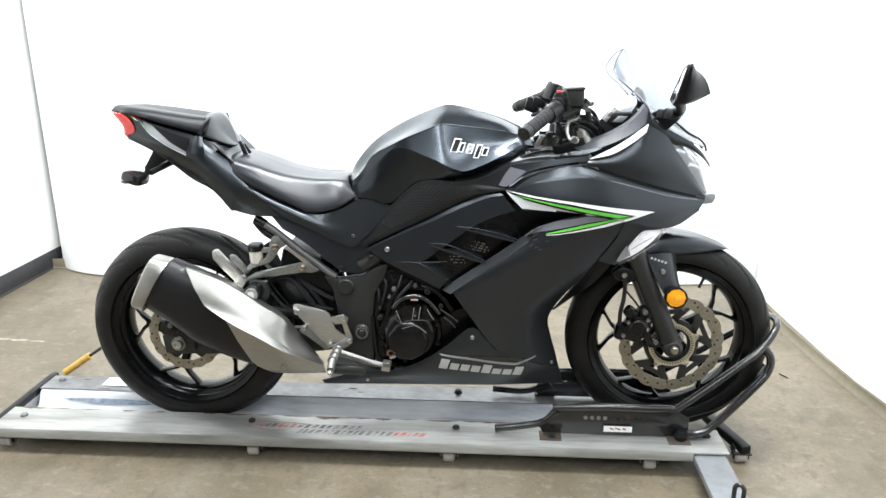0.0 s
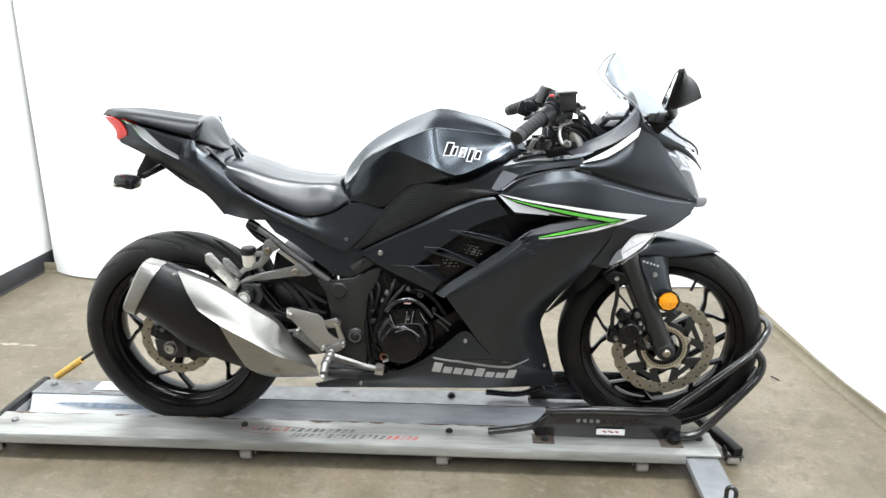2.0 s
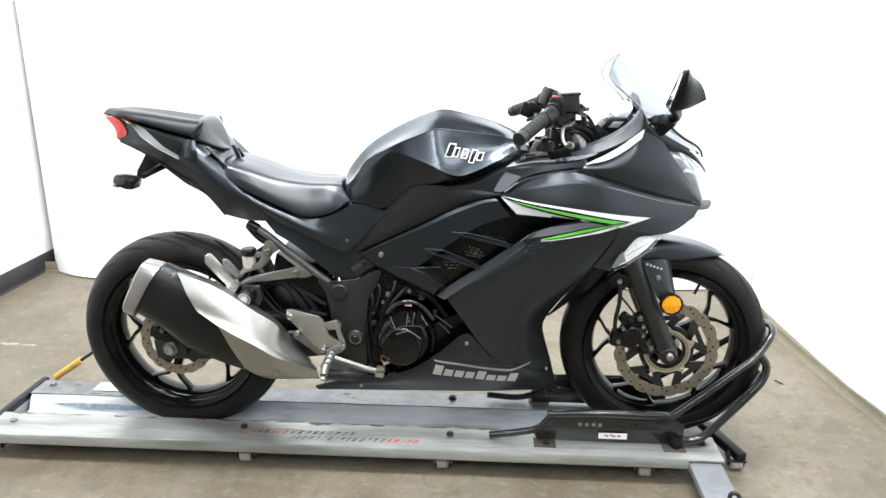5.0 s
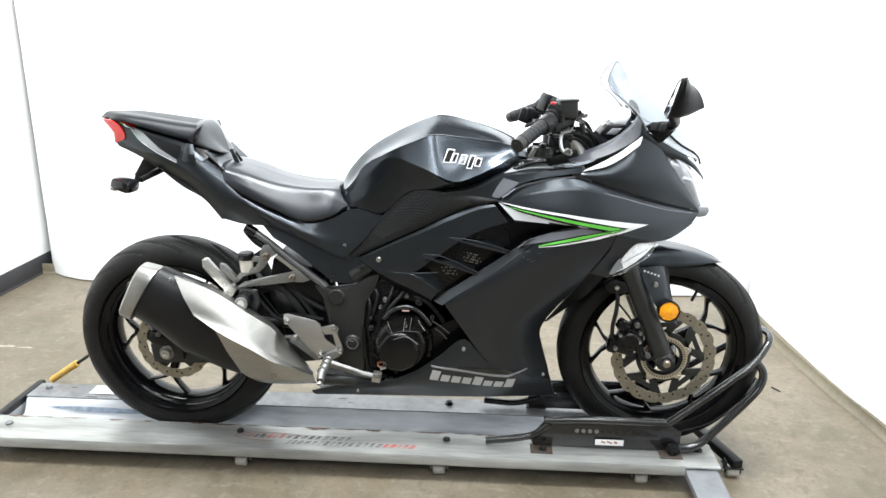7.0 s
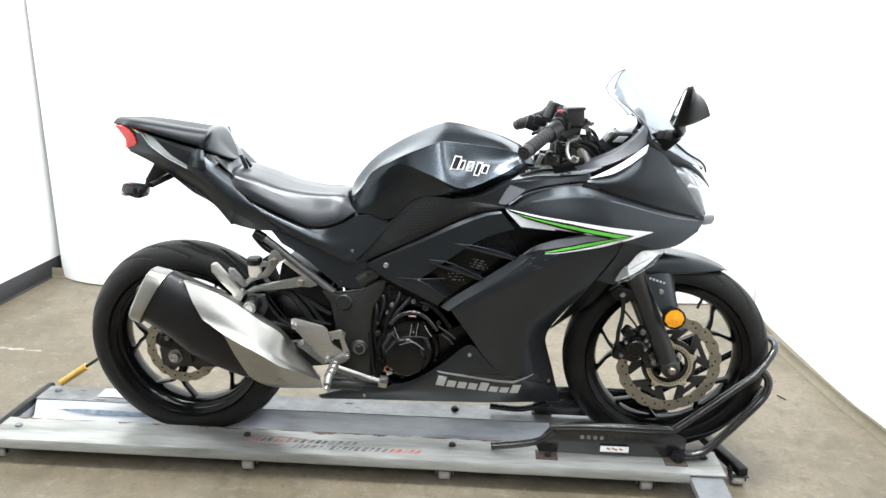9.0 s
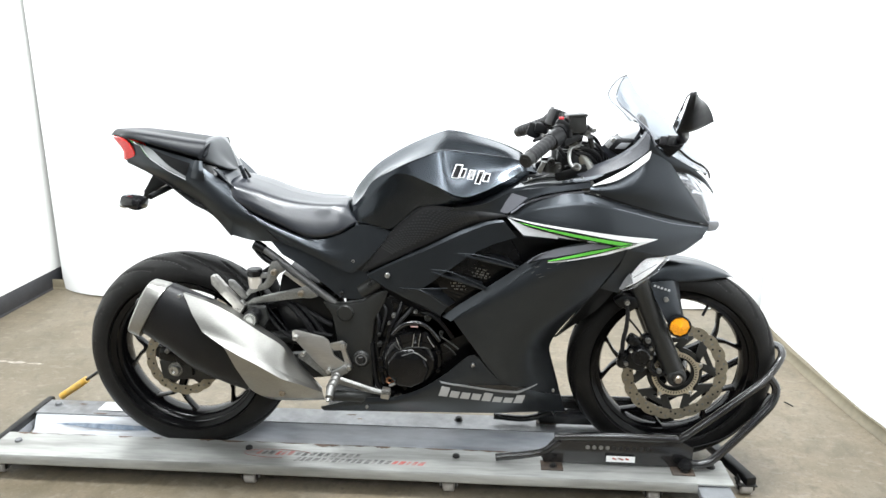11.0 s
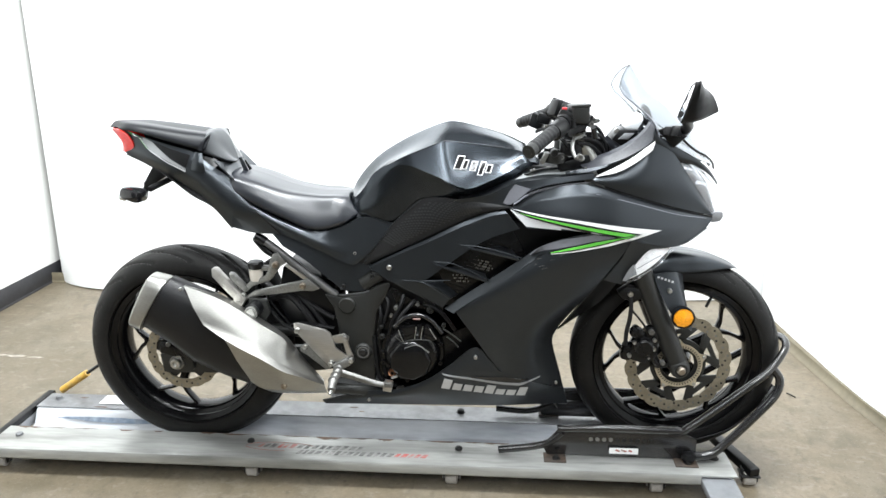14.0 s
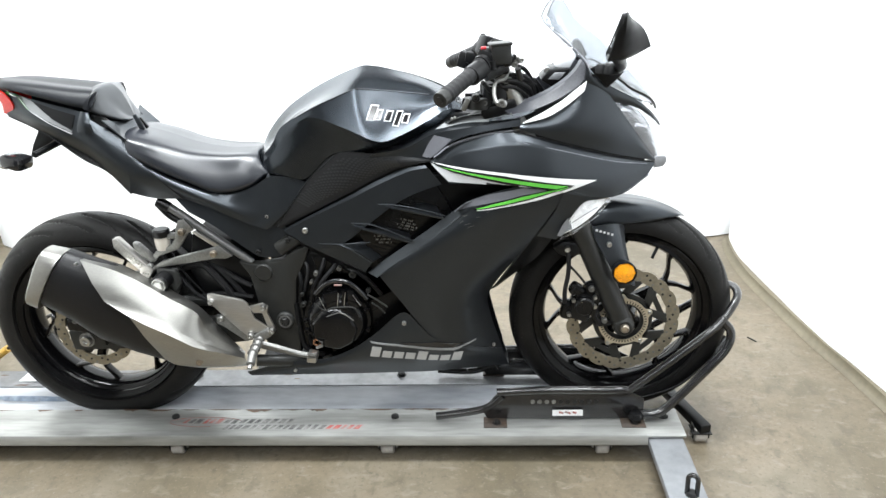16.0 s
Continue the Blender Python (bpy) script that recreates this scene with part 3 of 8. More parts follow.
near = extrude_x([(-0.066, 0.079), (-0.180, 0.079), (-0.188, 0.0785), (-0.190, 0.074), (-0.190, 0.055), (-0.186, 0.051), (-0.172, 0.051)], X0, X1 - 0.078, 30, 0.0004)
part("near_rail", shell(near, -0.003), M_RAIL, dolly, "pale worn aluminium rail with printed marks")
far = extrude_x([(0.064, 0.079), (0.155, 0.079), (0.160, 0.076), (0.160, 0.052)], X0, X1 - 0.02, 30, 0.0006, 3)
part("far_rail", shell(far, 0.003), M_ZINC, dolly)
trough = extrude_x([(-0.068, 0.0765), (-0.058, 0.070), (-0.046, 0.034), (-0.038, 0.029), (0.030, 0.029), (0.040, 0.034), (0.058, 0.070), (0.068, 0.0765)], X0 + 0.004, X1 - 0.08, 40, 0.001, 9)
part("wheel_trough", shell(trough, 0.003), M_TROUGH, dolly, "scuffed galvanised wheel trough")
part("end_bar", box((-0.590, -0.005, 0.060), (0.024, 0.37, 0.040), 0.005), M_PLASTIC, dolly, "black end bar")
part("end_plate", box((-0.5765, -0.015, 0.045), (0.003, 0.30, 0.03), 0.001), M_ZINC, dolly)

# outrigger leg towards the camera and a shorter black one beyond the rail end
leg = part("outrigger_leg", box((1.506, -0.258, 0.0575), (0.086, 0.366, 0.022), 0.004), M_LEG, dolly, "flat grey steel outrigger leg")
part("leg_lip", box((1.550, -0.258, 0.050), (0.005, 0.366, 0.034), 0.002), M_LEG, leg)
part("leg_plate", box((1.508, -0.126, 0.0755), (0.104, 0.124, 0.007), 0.002), M_RAIL, leg, "worn plate over the joint of leg and rail")
ring = [(1.517 + 0.010 * math.cos(a), -0.400 - 0.005 * math.cos(a), 0.108 + 0.014 * math.sin(a)) for a in [math.pi * (k / 12) for k in range(13)]]
ring = [(1.527, -0.405, 0.066), (1.527, -0.405, 0.09)] + ring + [(1.507, -0.395, 0.09), (1.507, -0.395, 0.066)]
part("tie_ring", tube(ring, 0.0058, 12, 44), M_TUBE, leg, "black steel tie-down ring")
part("ring_base", lathe([(0, 0.010), (0.011, 0.008), (0.015, 0), (0, 0)], (1.517, -0.400, 0.0685), 18, axis="z"), M_DARKBOLT, leg)
part("black_leg", box((1.592, 0.012, 0.046), (0.032, 0.27, 0.028), 0.005, (0, 0, 17)), M_PLASTIC, dolly, "black outrigger leg")


def caster(x, y, top):
    bracket = box((x, y, top - 0.006), (0.052, 0.045, 0.004), 0.001)
    for s in (-1, 1):
        box((x + s * 0.021, y, 0.033), (0.003, 0.026, 0.038), 0.001, bm=bracket)
    c = part("caster", bracket, M_DARKBOLT, dolly)
    part("caster_wheel", disc_cyl((x, y, 0.0195), 0.0195, -0.017, 0.017, 24, 0.004, axis="x"), M_CASTER, c, "pale worn caster roller")
    part("caster_axle", cyl_between((x - 0.026, y, 0.0195), (x + 0.026, y, 0.0195), 0.0045, 10), M_BOLT, c)


for cx in (-0.555, 0.203, 0.780, 1.352):
    caster(cx, -0.150, 0.054)
    caster(cx, 0.130, 0.054)
caster(1.510, -0.412, 0.054)
caster(1.622, -0.098, 0.040)


def rail_bolt(x, y, mat, r=0.011, h=0.011):
    bm = lathe([(0, h), (r * 0.5, h), (r * 0.9, h * 0.72), (r, h * 0.3), (r, 0), (r * 1.35, -0.001), (r * 1.35, -0.003), (0, -0.003)], (x, y, 0.080), 14, axis="z")
    return part("rail_bolt", bm, mat, dolly)


for bx, by, bmat in ((0.187, -0.104, M_DARKBOLT), (0.798, -0.105, M_DARKBOLT), (1.518, -0.100, M_DARKBOLT), (-0.515, -0.115, M_ZINC), (1.36, -0.105, M_BOLT),
                     (-0.530, 0.120, M_ZINC), (0.794, 0.118, M_DARKBOLT), (0.17, 0.12, M_DARKBOLT), (1.30, 0.118, M_DARKBOLT)):
    rail_bolt(bx, by, bmat)

# worn print along the rail, as plain slanted bars in two rows
rng = random.Random(4)
for row_y, x, end, deep in ((-0.124, 0.215, 0.505, 0.024), (-0.152, 0.335, 0.700, 0.022)):
    while x < end:
        w = rng.uniform(0.011, 0.019)
        red = (row_y < -0.14 and x > 0.615) or (row_y > -0.14 and (0.27 < x < 0.31 or x < 0.225))
        bm = bmesh.new()
        d = deep * rng.uniform(0.75, 1.0) / 2
        lean = 0.010
        x1 = x + w * 0.8
        bm.faces.new([bm.verts.new(v) for v in ((x, row_y - d, 0.0826), (x1, row_y - d, 0.0826), (x1 + lean, row_y + d, 0.0826), (x + lean, row_y + d, 0.0826))])
        part("print_mark", bm, M_REDPRINT if red else M_BLACKPRINT, dolly, smooth=False)
        x += w + rng.uniform(0.003, 0.006)
swash = [(0.25 + 0.10 * math.cos(a) + 0.03, -0.128 + 0.022 * math.sin(a), 0.083) for a in [0.3 + 4.6 * k / 20 for k in range(21)]]
part("print_swash", tube(swash, 0.0006, 5, 40), M_REDPRINT, dolly)

# grime along the joint of rail and trough, scuffs on the far wall of the trough
def smear(name, y0, y1, z0, z1, x0, x1, mat, seed, gaps):
    r = random.Random(seed)
    x = x0
    while x < x1:
        w = r.uniform(0.03, 0.11)
        t = r.uniform(0.25, 1.0)
        bm = bmesh.new()
        top = [(x + w * k / 8, k) for k in range(9)]
        lo = [bm.verts.new((px, y0, z0)) for px, k in top]
        hi = [bm.verts.new((px, y0 + (y1 - y0) * t * (0.4 + 0.6 * r.random()) * math.sin(math.pi * (k + 0.4) / 8.8), z0 + (z1 - z0) * t * 0.8)) for px, k in top]
        for i in range(8):
            bm.faces.new((lo[i], lo[i + 1], hi[i + 1], hi[i]))
        part(name, bm, mat, dolly, smooth=False)
        x += w + r.uniform(0.0, gaps)


smear("grime", -0.066, -0.086, 0.0826, 0.0826, 0.02, 1.05, M_GRIME, 3, 0.02)
smear("grime", -0.066, -0.080, 0.0826, 0.0826, -0.55, -0.1, M_GRIME, 5, 0.10)
for k, (sx, sy, w, d) in enumerate(((-0.36, 0.072, 0.030, 0.005), (0.45, 0.125, 0.022, 0.005), (0.17, 0.115, 0.018, 0.008), (0.48, 0.10, 0.012, 0.004), (-0.45, 0.13, 0.02, 0.004))):
    bm = bmesh.new()
    r = random.Random(k + 40)
    bm.faces.new([bm.verts.new((sx + w * math.cos(a) * r.uniform(0.5, 1), sy + d * math.sin(a) * r.uniform(0.5, 1), 0.0798)) for a in [2 * math.pi * q / 16 for q in range(16)]])
    part("scuff", bm, M_GRIME, dolly, smooth=False)

# dull streaks along the slanted wall of the trough
for k, (sx, w, t) in enumerate(((-0.34, 0.17, 0.45), (-0.27, 0.16, 0.30))):
    r = random.Random(k + 70)
    bm = bmesh.new()
    cy, cz = 0.0398 + 0.018 * t, 0.034 + 0.036 * t
    ring = [(sx + w * math.cos(a) * r.uniform(0.75, 1), cy + 0.0026 * math.sin(a) * r.uniform(0.5, 1) - 0.0040, cz + 0.0058 * math.sin(a) * r.uniform(0.7, 1) + 0.0022) for a in [2 * math.pi * q / 30 for q in range(30)]]
    bm.faces.new([bm.verts.new(v) for v in ring])
    part("scuff", bm, M_SCUFF, dolly, smooth=False)

# a white label on the far rail
part("label_plate", box((-0.33, 0.118, 0.0815), (0.10, 0.055, 0.001), 0), M_WHITE, dolly, "blank white label")

# ---- the wheel chock ----
chock = thing("wheel_chock", "black tubular front wheel chock bolted to the dolly", "wheel chock", (1.35, 0, 0.08))
for s in (-1, 1):
    y = -0.118 if s < 0 else 0.112
    side = plate([(1.035, y, 0.110), (1.075, y, 0.160), (1.12, y, 0.166), (1.425, y, 0.166), (1.462, y, 0.145), (1.462, y, 0.105), (1.44, y, 0.0835), (1.05, y, 0.0835)], 0.006 * -s, 0.0012)
    p = part("side_plate", side, M_TUBE, chock)
    for k in range(10):
        hx = 1.17 + k * 0.0185
        part("hole", lathe([(0, 0), (0.0062, 0), (0.0062, 0.0012), (0, 0.0012)], (hx, y + (-0.0016 if s < 0 else 0.0004), 0.137), 14), M_CAST if k < 4 else M_DARKBOLT, p)
    top = [(1.075, y, 0.166), (1.20, y, 0.172), (1.40, y, 0.172), (1.435, y, 0.182), (1.60, 0.80 * y, 0.308), (1.650, 0.68 * y, 0.348), (1.690, 0.46 * y, 0.393), (1.704, 0.2 * y, 0.405), (1.706, 0, 0.407)]
    part("hoop_tube", tube(top, 0.0105, 12, 70), M_TUBE, chock)
    low = [(1.452, y, 0.096), (1.490, y, 0.098), (1.53, 0.95 * y, 0.120), (1.638, 0.8 * y, 0.236), (1.674, 0.7 * y, 0.280), (1.680, 0.64 * y, 0.318), (1.658, 0.64 * y, 0.350)]
    part("brace_tube", tube(low, 0.0115, 12, 60), M_TUBE, chock)
    tip = [(0.912, y, 0.093), (1.00, y, 0.106), (1.05, y, 0.120), (1.09, y, 0.155)] if s < 0 else [(0.905, y, 0.101), (1.00, y, 0.096), (1.06, y, 0.112), (1.106, y, 0.130), (1.20, y, 0.135)]
    part("arm_tube", tube(tip, 0.0105, 12, 40), M_TUBE, chock)
    for fx in (1.070, 1.432):
        fy = y - 0.016 if s < 0 else y + 0.016
        part("foot_plate", box((fx, fy, 0.0835), (0.062, 0.048, 0.004), 0.001), M_RUSTY, chock, "rusty brown foot plate")
        part("foot_bolt", lathe([(0, 0.011), (0.006, 0.010), (0.008, 0.006), (0.008, 0.001), (0.012, 0.001), (0.012, 0), (0, 0)], (fx + 0.004, fy - (0.006 if s < 0 else -0.006), 0.0855), 8, axis="z"), M_DARKBOLT, chock)
    part("clamp_knob", lathe([(0, 0.026), (0.016, 0.022), (0.022, 0.010), (0.016, 0), (0, 0)], (1.440, y - 0.012 if s < 0 else y + 0.012, 0.0875), 6, axis="z"), M_PLASTIC, chock)
# the cradle that the tyre rests against
part("cradle", skin([[(1.44, -0.075, 0.115), (1.56, -0.072, 0.16), (1.66, -0.068, 0.26)], [(1.46, 0, 0.090), (1.60, 0, 0.145), (1.70, 0, 0.26)], [(1.44, 0.075, 0.115), (1.56, 0.072, 0.16), (1.66, 0.068, 0.26)]], n=16, m=6, thick=0.003), M_TUBE, chock)
label = part("label_plate", box((1.262, -0.1255, 0.107), (0.080, 0.001, 0.018), 0), M_WHITE, chock, "worn white label")
for k, (lx, lw) in enumerate(((1.245, 0.012), (1.262, 0.016), (1.280, 0.010))):
    part("print_mark", box((lx, -0.1264, 0.108), (lw, 0.0006, 0.005), 0, (0, 18, 0)), M_REDPRINT, label)


# a lever with a yellow grip on the far side
lever = part("lever", tube([(-0.30, 0.185, 0.06), (-0.30, 0.205, 0.22), (-0.325, 0.225, 0.236), (-0.443, 0.23, 0.152), (-0.50, 0.23, 0.113)], 0.006, 10, 50), M_TUBE, dolly, "thin dark lever rod")
part("grip", tube([(-0.490, 0.23, 0.120), (-0.50, 0.23, 0.113), (-0.58, 0.23, 0.058), (-0.588, 0.23, 0.052)], 0.012, 14, 16), M_YELLOW, lever, "yellow rubber grip")

# ---- the motorcycle ----
bike = thing("motorcycle", "matte black sport motorcycle with green and silver stripes on a dolly", "motorcycle", (0.7, 0, 0.03))
RX, RZ, FX, FZ = 0.0, 0.3455, 1.403, 0.352


def tyre_mesh(cx, cz, radius, half, grooves=16, sweep=1.7):
    """A road tyre with a rounded crown and slanted tread grooves cut into it."""
    bead = 0.222
    prof = []
    steps = 44
    side = radius - half * 0.92
    prof.append((bead, -half * 0.60))
    prof.append((bead + 0.012, -half * 0.78))
    prof.append((bead + (side - bead) * 0.55, -half * 0.97))
    for k in range(steps + 1):
        a = math.pi * k / steps
        prof.append((side + half * 0.92 * math.sin(a) ** 0.9 if 0 < a < math.pi else side, -half * math.cos(a)))
    prof.append((bead + (side - bead) * 0.55, half * 0.97))
    prof.append((bead + 0.012, half * 0.78))
    prof.append((bead, half * 0.60))
    seg = grooves * 26
    bm = bmesh.new()
    rows = []
    for r, y in prof:
        row = []
        for s in range(seg):
            t = 2 * math.pi * s / seg
            rr = r
            u = y / half
            if r > side and 0.10 < abs(u) < 0.90:
                ph = (t * grooves / (2 * math.pi) + sweep * abs(u) ** 1.4 + (0.5 if u > 0 else 0)) % 1.0
                if ph < 0.20:
                    rr -= 0.0055 * max(0.0, 1 - ((ph - 0.10) / 0.10) ** 4)
            row.append((cx + rr * math.cos(t), y, cz + rr * math.sin(t)))
        rows.append(row)
    grid_mesh(rows, bm, close=True)
    bmesh.ops.recalc_face_normals(bm, faces=bm.faces)
    return bm


def rim_mesh(cx, cz, half):
    prof = [(0.222, -half), (0.228, -half - 0.004), (0.230, -half), (0.226, -half + 0.006), (0.210, -half + 0.012), (0.202, -half * 0.6), (0.196, -half * 0.25),
            (0.196, half * 0.25), (0.202, half * 0.6), (0.210, half - 0.012), (0.226, half - 0.006), (0.230, half), (0.228, half + 0.004), (0.222, half),
            (0.214, half - 0.004), (0.210, half * 0.5), (0.206, 0), (0.210, -half * 0.5), (0.214, -half + 0.004)]
    return lathe(prof, (cx, 0, cz), 96, closed=True)


def spoke_mesh(cx, cz, ang, half, hub, joint=0.148, spread=19, rim=0.203):
    """One Y-shaped cast spoke."""
    def ring(r, a, w, d):
        c, s = math.cos(a), math.sin(a)
        return [Vector((cx + r * c - w * s * k, y, cz + r * s + w * c * k)) for k, y in ((-1, -d * 0.55), (-0.5, -d), (0.5, -d), (1, -d * 0.55), (1, d * 0.55), (0.5, d), (-0.5, d), (-1, d * 0.55))]
    a = radians(ang)
    bm = bmesh.new()

    def limb(stations):
        rows = [ring(*s) for s in stations]
        vs = [[bm.verts.new(p) for p in row] for row in rows]
        for p, q in zip(vs, vs[1:]):
            for i in range(8):
                bm.faces.new((p[i], p[(i + 1) % 8], q[(i + 1) % 8], q[i]))
        bm.faces.new(vs[0][::-1])
        bm.faces.new(vs[-1])
    limb([(hub, a, 0.020, half * 0.8), (0.09, a, 0.013, half * 0.7), (joint, a, 0.011, half * 0.62)])
    for s in (-1, 1):
        b = radians(spread) * s
        limb([(joint - 0.010, a, 0.009, half * 0.62), (joint + 0.016, a + b * 0.42, 0.0065, half * 0.58), (rim - 0.014, a + b * 0.85, 0.0062, half * 0.6), (rim + 0.002, a + b, 0.012, half * 0.7)])
    bmesh.ops.recalc_face_normals(bm, faces=bm.faces)
    return bm


def petal_disc(cx, cz, y, r0, r1, waves, depth, thick=0.0045, holes=0, seg_per=12):
    """A wave-edged brake disc with drilled holes shown as small sunk pits."""
    n = waves * seg_per
    bm = bmesh.new()
    rows = []
    for r_in, yy in ((1, y), (0, y), (0, y + thick), (1, y + thick)):
        row = []
        for s in range(n):
            t = 2 * math.pi * s / n
            k = abs(math.sin(waves * t / 2))
            r = (r1 - depth + depth * k ** 0.5) if r_in else (r0 + depth * 0.5 * (1 - k ** 0.6))
            row.append((cx + r * math.cos(t), yy, cz + r * math.sin(t)))
        rows.append(row)
    rows.append(rows[0])
    vs = [[bm.verts.new(p) for p in row] for row in rows[:4]]
    vs.append(vs[0])
    for a, b in zip(vs, vs[1:]):
        for i in range(n):
            j = (i + 1) % n
            bm.faces.new((a[i], a[j], b[j], b[i]))
    bmesh.ops.recalc_face_normals(bm, faces=bm.faces)
    return bm


def drill_holes(parent, cx, cz, y, r0, r1, count, rows=3, r=0.0032):
    for k in range(count):
        a = 2 * math.pi * k / count
        rad = r0 + (r1 - r0) * (0.22 + 0.28 * (k % rows))
        bm = lathe([(0, 0), (r, 0), (r, 0.0006), (0, 0.0006)], (cx + rad * math.cos(a), y - 0.0007, cz + rad * math.sin(a)), 10)
        part("drill_hole", bm, M_DARKBOLT if (k * 7) % 5 < 3 else M_CAST, parent)


def wheel(name, cx, cz, radius, half, rim_half, start, hub, label):
    w = part(name, rim_mesh(cx, cz, rim_half), M_RIM, bike, label)
    part("tyre", tyre_mesh(cx, cz, radius, half), M_RUBBER, w, "worn black road tyre")
    for k in range(5):
        part("spoke", spoke_mesh(cx, cz, start + 72 * k, 0.022, hub * 0.8), M_RIM, w)
    part("hub", lathe([(0, -0.062), (hub * 0.7, -0.062), (hub * 0.8, -0.050), (hub, -0.030), (hub, 0.030), (hub * 0.8, 0.050), (hub * 0.7, 0.062), (0, 0.062)], (cx, 0, cz), 40), M_RIM, w)
    a = radians(63)
    part("valve", cyl_between((cx + 0.200 * math.cos(a), -0.008, cz + 0.200 * math.sin(a)), (cx + 0.168 * math.cos(a), -0.016, cz + 0.168 * math.sin(a)), 0.0042, 10), M_PLASTIC, w)
    return w


rear = wheel("rear_wheel", RX, RZ, 0.3040, 0.066, 0.052, 178, 0.055, "gloss black cast rear wheel")
front = wheel("front_wheel", FX, FZ, 0.2915, 0.053, 0.038, 33, 0.045, "gloss black cast front wheel")

# brake discs
rd = part("rear_disc", petal_disc(RX, RZ, -0.078, 0.082, 0.110, 18, 0.005), M_DISC, rear, "wave-edged bronze grey brake disc")
drill_holes(rd, RX, RZ, -0.078, 0.085, 0.106, 40)
for k in range(5):
    a = radians(20 + 72 * k)
    part("disc_carrier", plate(round_outline([(RX + r * math.cos(a + b), -0.073, RZ + r * math.sin(a + b)) for r, b in ((0.04, -0.5), (0.088, -0.16), (0.088, 0.16), (0.04, 0.5))], 20), 0.006, 0.001), M_FRAME, rd)
fd = part("front_disc", petal_disc(FX, FZ, -0.068, 0.112, 0.1455, 20, 0.006), M_DISC, front, "wave-edged bronze grey brake disc")
drill_holes(fd, FX, FZ, -0.068, 0.115, 0.141, 60)


def carrier(cx, cz, y, r0, r1, arms, parent):
    """The black inner part of the front disc: a ring with pairs of slanting arms."""
    part("disc_carrier", lathe([(0.045, y), (0.076, y), (0.076, y + 0.006), (0.045, y + 0.006)], (cx, 0, cz), 48, closed=True), M_FRAME, parent)
    for k in range(arms):
        a = 2 * math.pi * (k + 0.35) / arms
        for s in (-1, 1):
            p0, p1 = a + s * 0.12, a + s * 0.42
            q = [(0.070, p0 - 0.17), (0.070, p0 + 0.17), (r1, p1 + 0.12), (r1, p1 - 0.12)]
            part("disc_carrier", plate([(cx + r * math.cos(t), y, cz + r * math.sin(t)) for r, t in q], 0.006, 0.001), M_FRAME, parent)
        part("disc_carrier", plate([(cx + r * math.cos(t), y + 0.0004, cz + r * math.sin(t)) for r, t in ((r1 - 0.012, a - 0.50), (r1 - 0.012, a + 0.50), (r1 + 0.004, a + 0.50), (r1 + 0.004, a - 0.50))], 0.005, 0.001), M_FRAME, parent)


carrier(FX, FZ, -0.069, 0.07, 0.113, 5, fd)
# toothed sensor ring with five ears
tone = bmesh.new()
n = 240
rows = [[], [], [], []]
for s in range(n):
    t = 2 * math.pi * s / n
    ear = max(0.0, math.cos(5 * (t - radians(22)))) ** 4
    for row, r, yy in zip(rows, (0.052, 0.064 + 0.014 * ear, 0.064 + 0.014 * ear, 0.052), (-0.0800, -0.0800, -0.0765, -0.0765)):
        row.append((FX + r * math.cos(t), yy, FZ + r * math.sin(t)))
rows.append(rows[0])
vs = [[tone.verts.new(p) for p in row] for row in rows[:4]]
vs.append(vs[0])
for a, b in zip(vs, vs[1:]):
    for i in range(n):
        tone.faces.new((a[i], a[(i + 1) % n], b[(i + 1) % n], b[i]))
bmesh.ops.recalc_face_normals(tone, faces=tone.faces)
ring = part("sensor_ring", tone, M_DISCFACE, fd, "pale toothed sensor ring")
slots = bmesh.new()
for k in range(48):
    a = 2 * math.pi * k / 48
    box((FX + 0.0565 * math.cos(a), -0.0803, FZ + 0.0565 * math.sin(a)), (0.0062, 0.0012, 0.0026), 0, (0, -math.degrees(a), 0), bm=slots)
tagged(part("ring_slots", slots, M_DARKBOLT, fd, smooth=False), kind="stuff")
for k in range(5):
    a = radians(22 + 72 * k)
    bolt("ring_bolt", (FX + 0.071 * math.cos(a), -0.0810, FZ + 0.071 * math.sin(a)), 0.0052, fd, depth=0.003)

# ---- bodywork ----
def centre(points, dz=0.0, dx=0.0):
    return [(p[0] + dx, 0.0, p[2] + dz) for p in points]


def inward(points, dy, dz=0.0, dx=0.0):
    """The same line moved towards the middle plane."""
    return [(p[0] + dx, (p[1] + dy if p[1] < 0 else p[1] - dy), p[2] + dz) for p in points]


tank_crown = [
    centre([(0.488, 0.060, 0.799), (0.515, 0.060, 0.851), (0.566, 0.060, 0.908), (0.632, 0.060, 0.952), (0.700, 0.060, 0.985), (0.752, 0.060, 1.004), (0.778, 0.060, 1.006), (0.823, 0.060, 0.998), (0.902, 0.060, 0.975), (0.965, 0.060, 0.946), (1.001, 0.060, 0.918)], 0.002),
    [(0.497, -0.032, 0.805), (0.538, -0.046, 0.843), (0.590, -0.054, 0.898), (0.652, -0.058, 0.938), (0.714, -0.058, 0.970), (0.755, -0.056, 0.986), (0.780, -0.055, 0.987), (0.829, -0.052, 0.980), (0.905, -0.046, 0.965), (0.962, -0.038, 0.942), (0.999, -0.030, 0.920)],
    [(0.502, -0.052, 0.798), (0.542, -0.080, 0.840), (0.573, -0.092, 0.884), (0.646, -0.109, 0.924), (0.705, -0.107, 0.949), (0.748, -0.102, 0.965), (0.775, -0.097, 0.966), (0.857, -0.084, 0.956), (0.924, -0.073, 0.946), (0.969, -0.064, 0.934), (1.000, -0.048, 0.917)],]
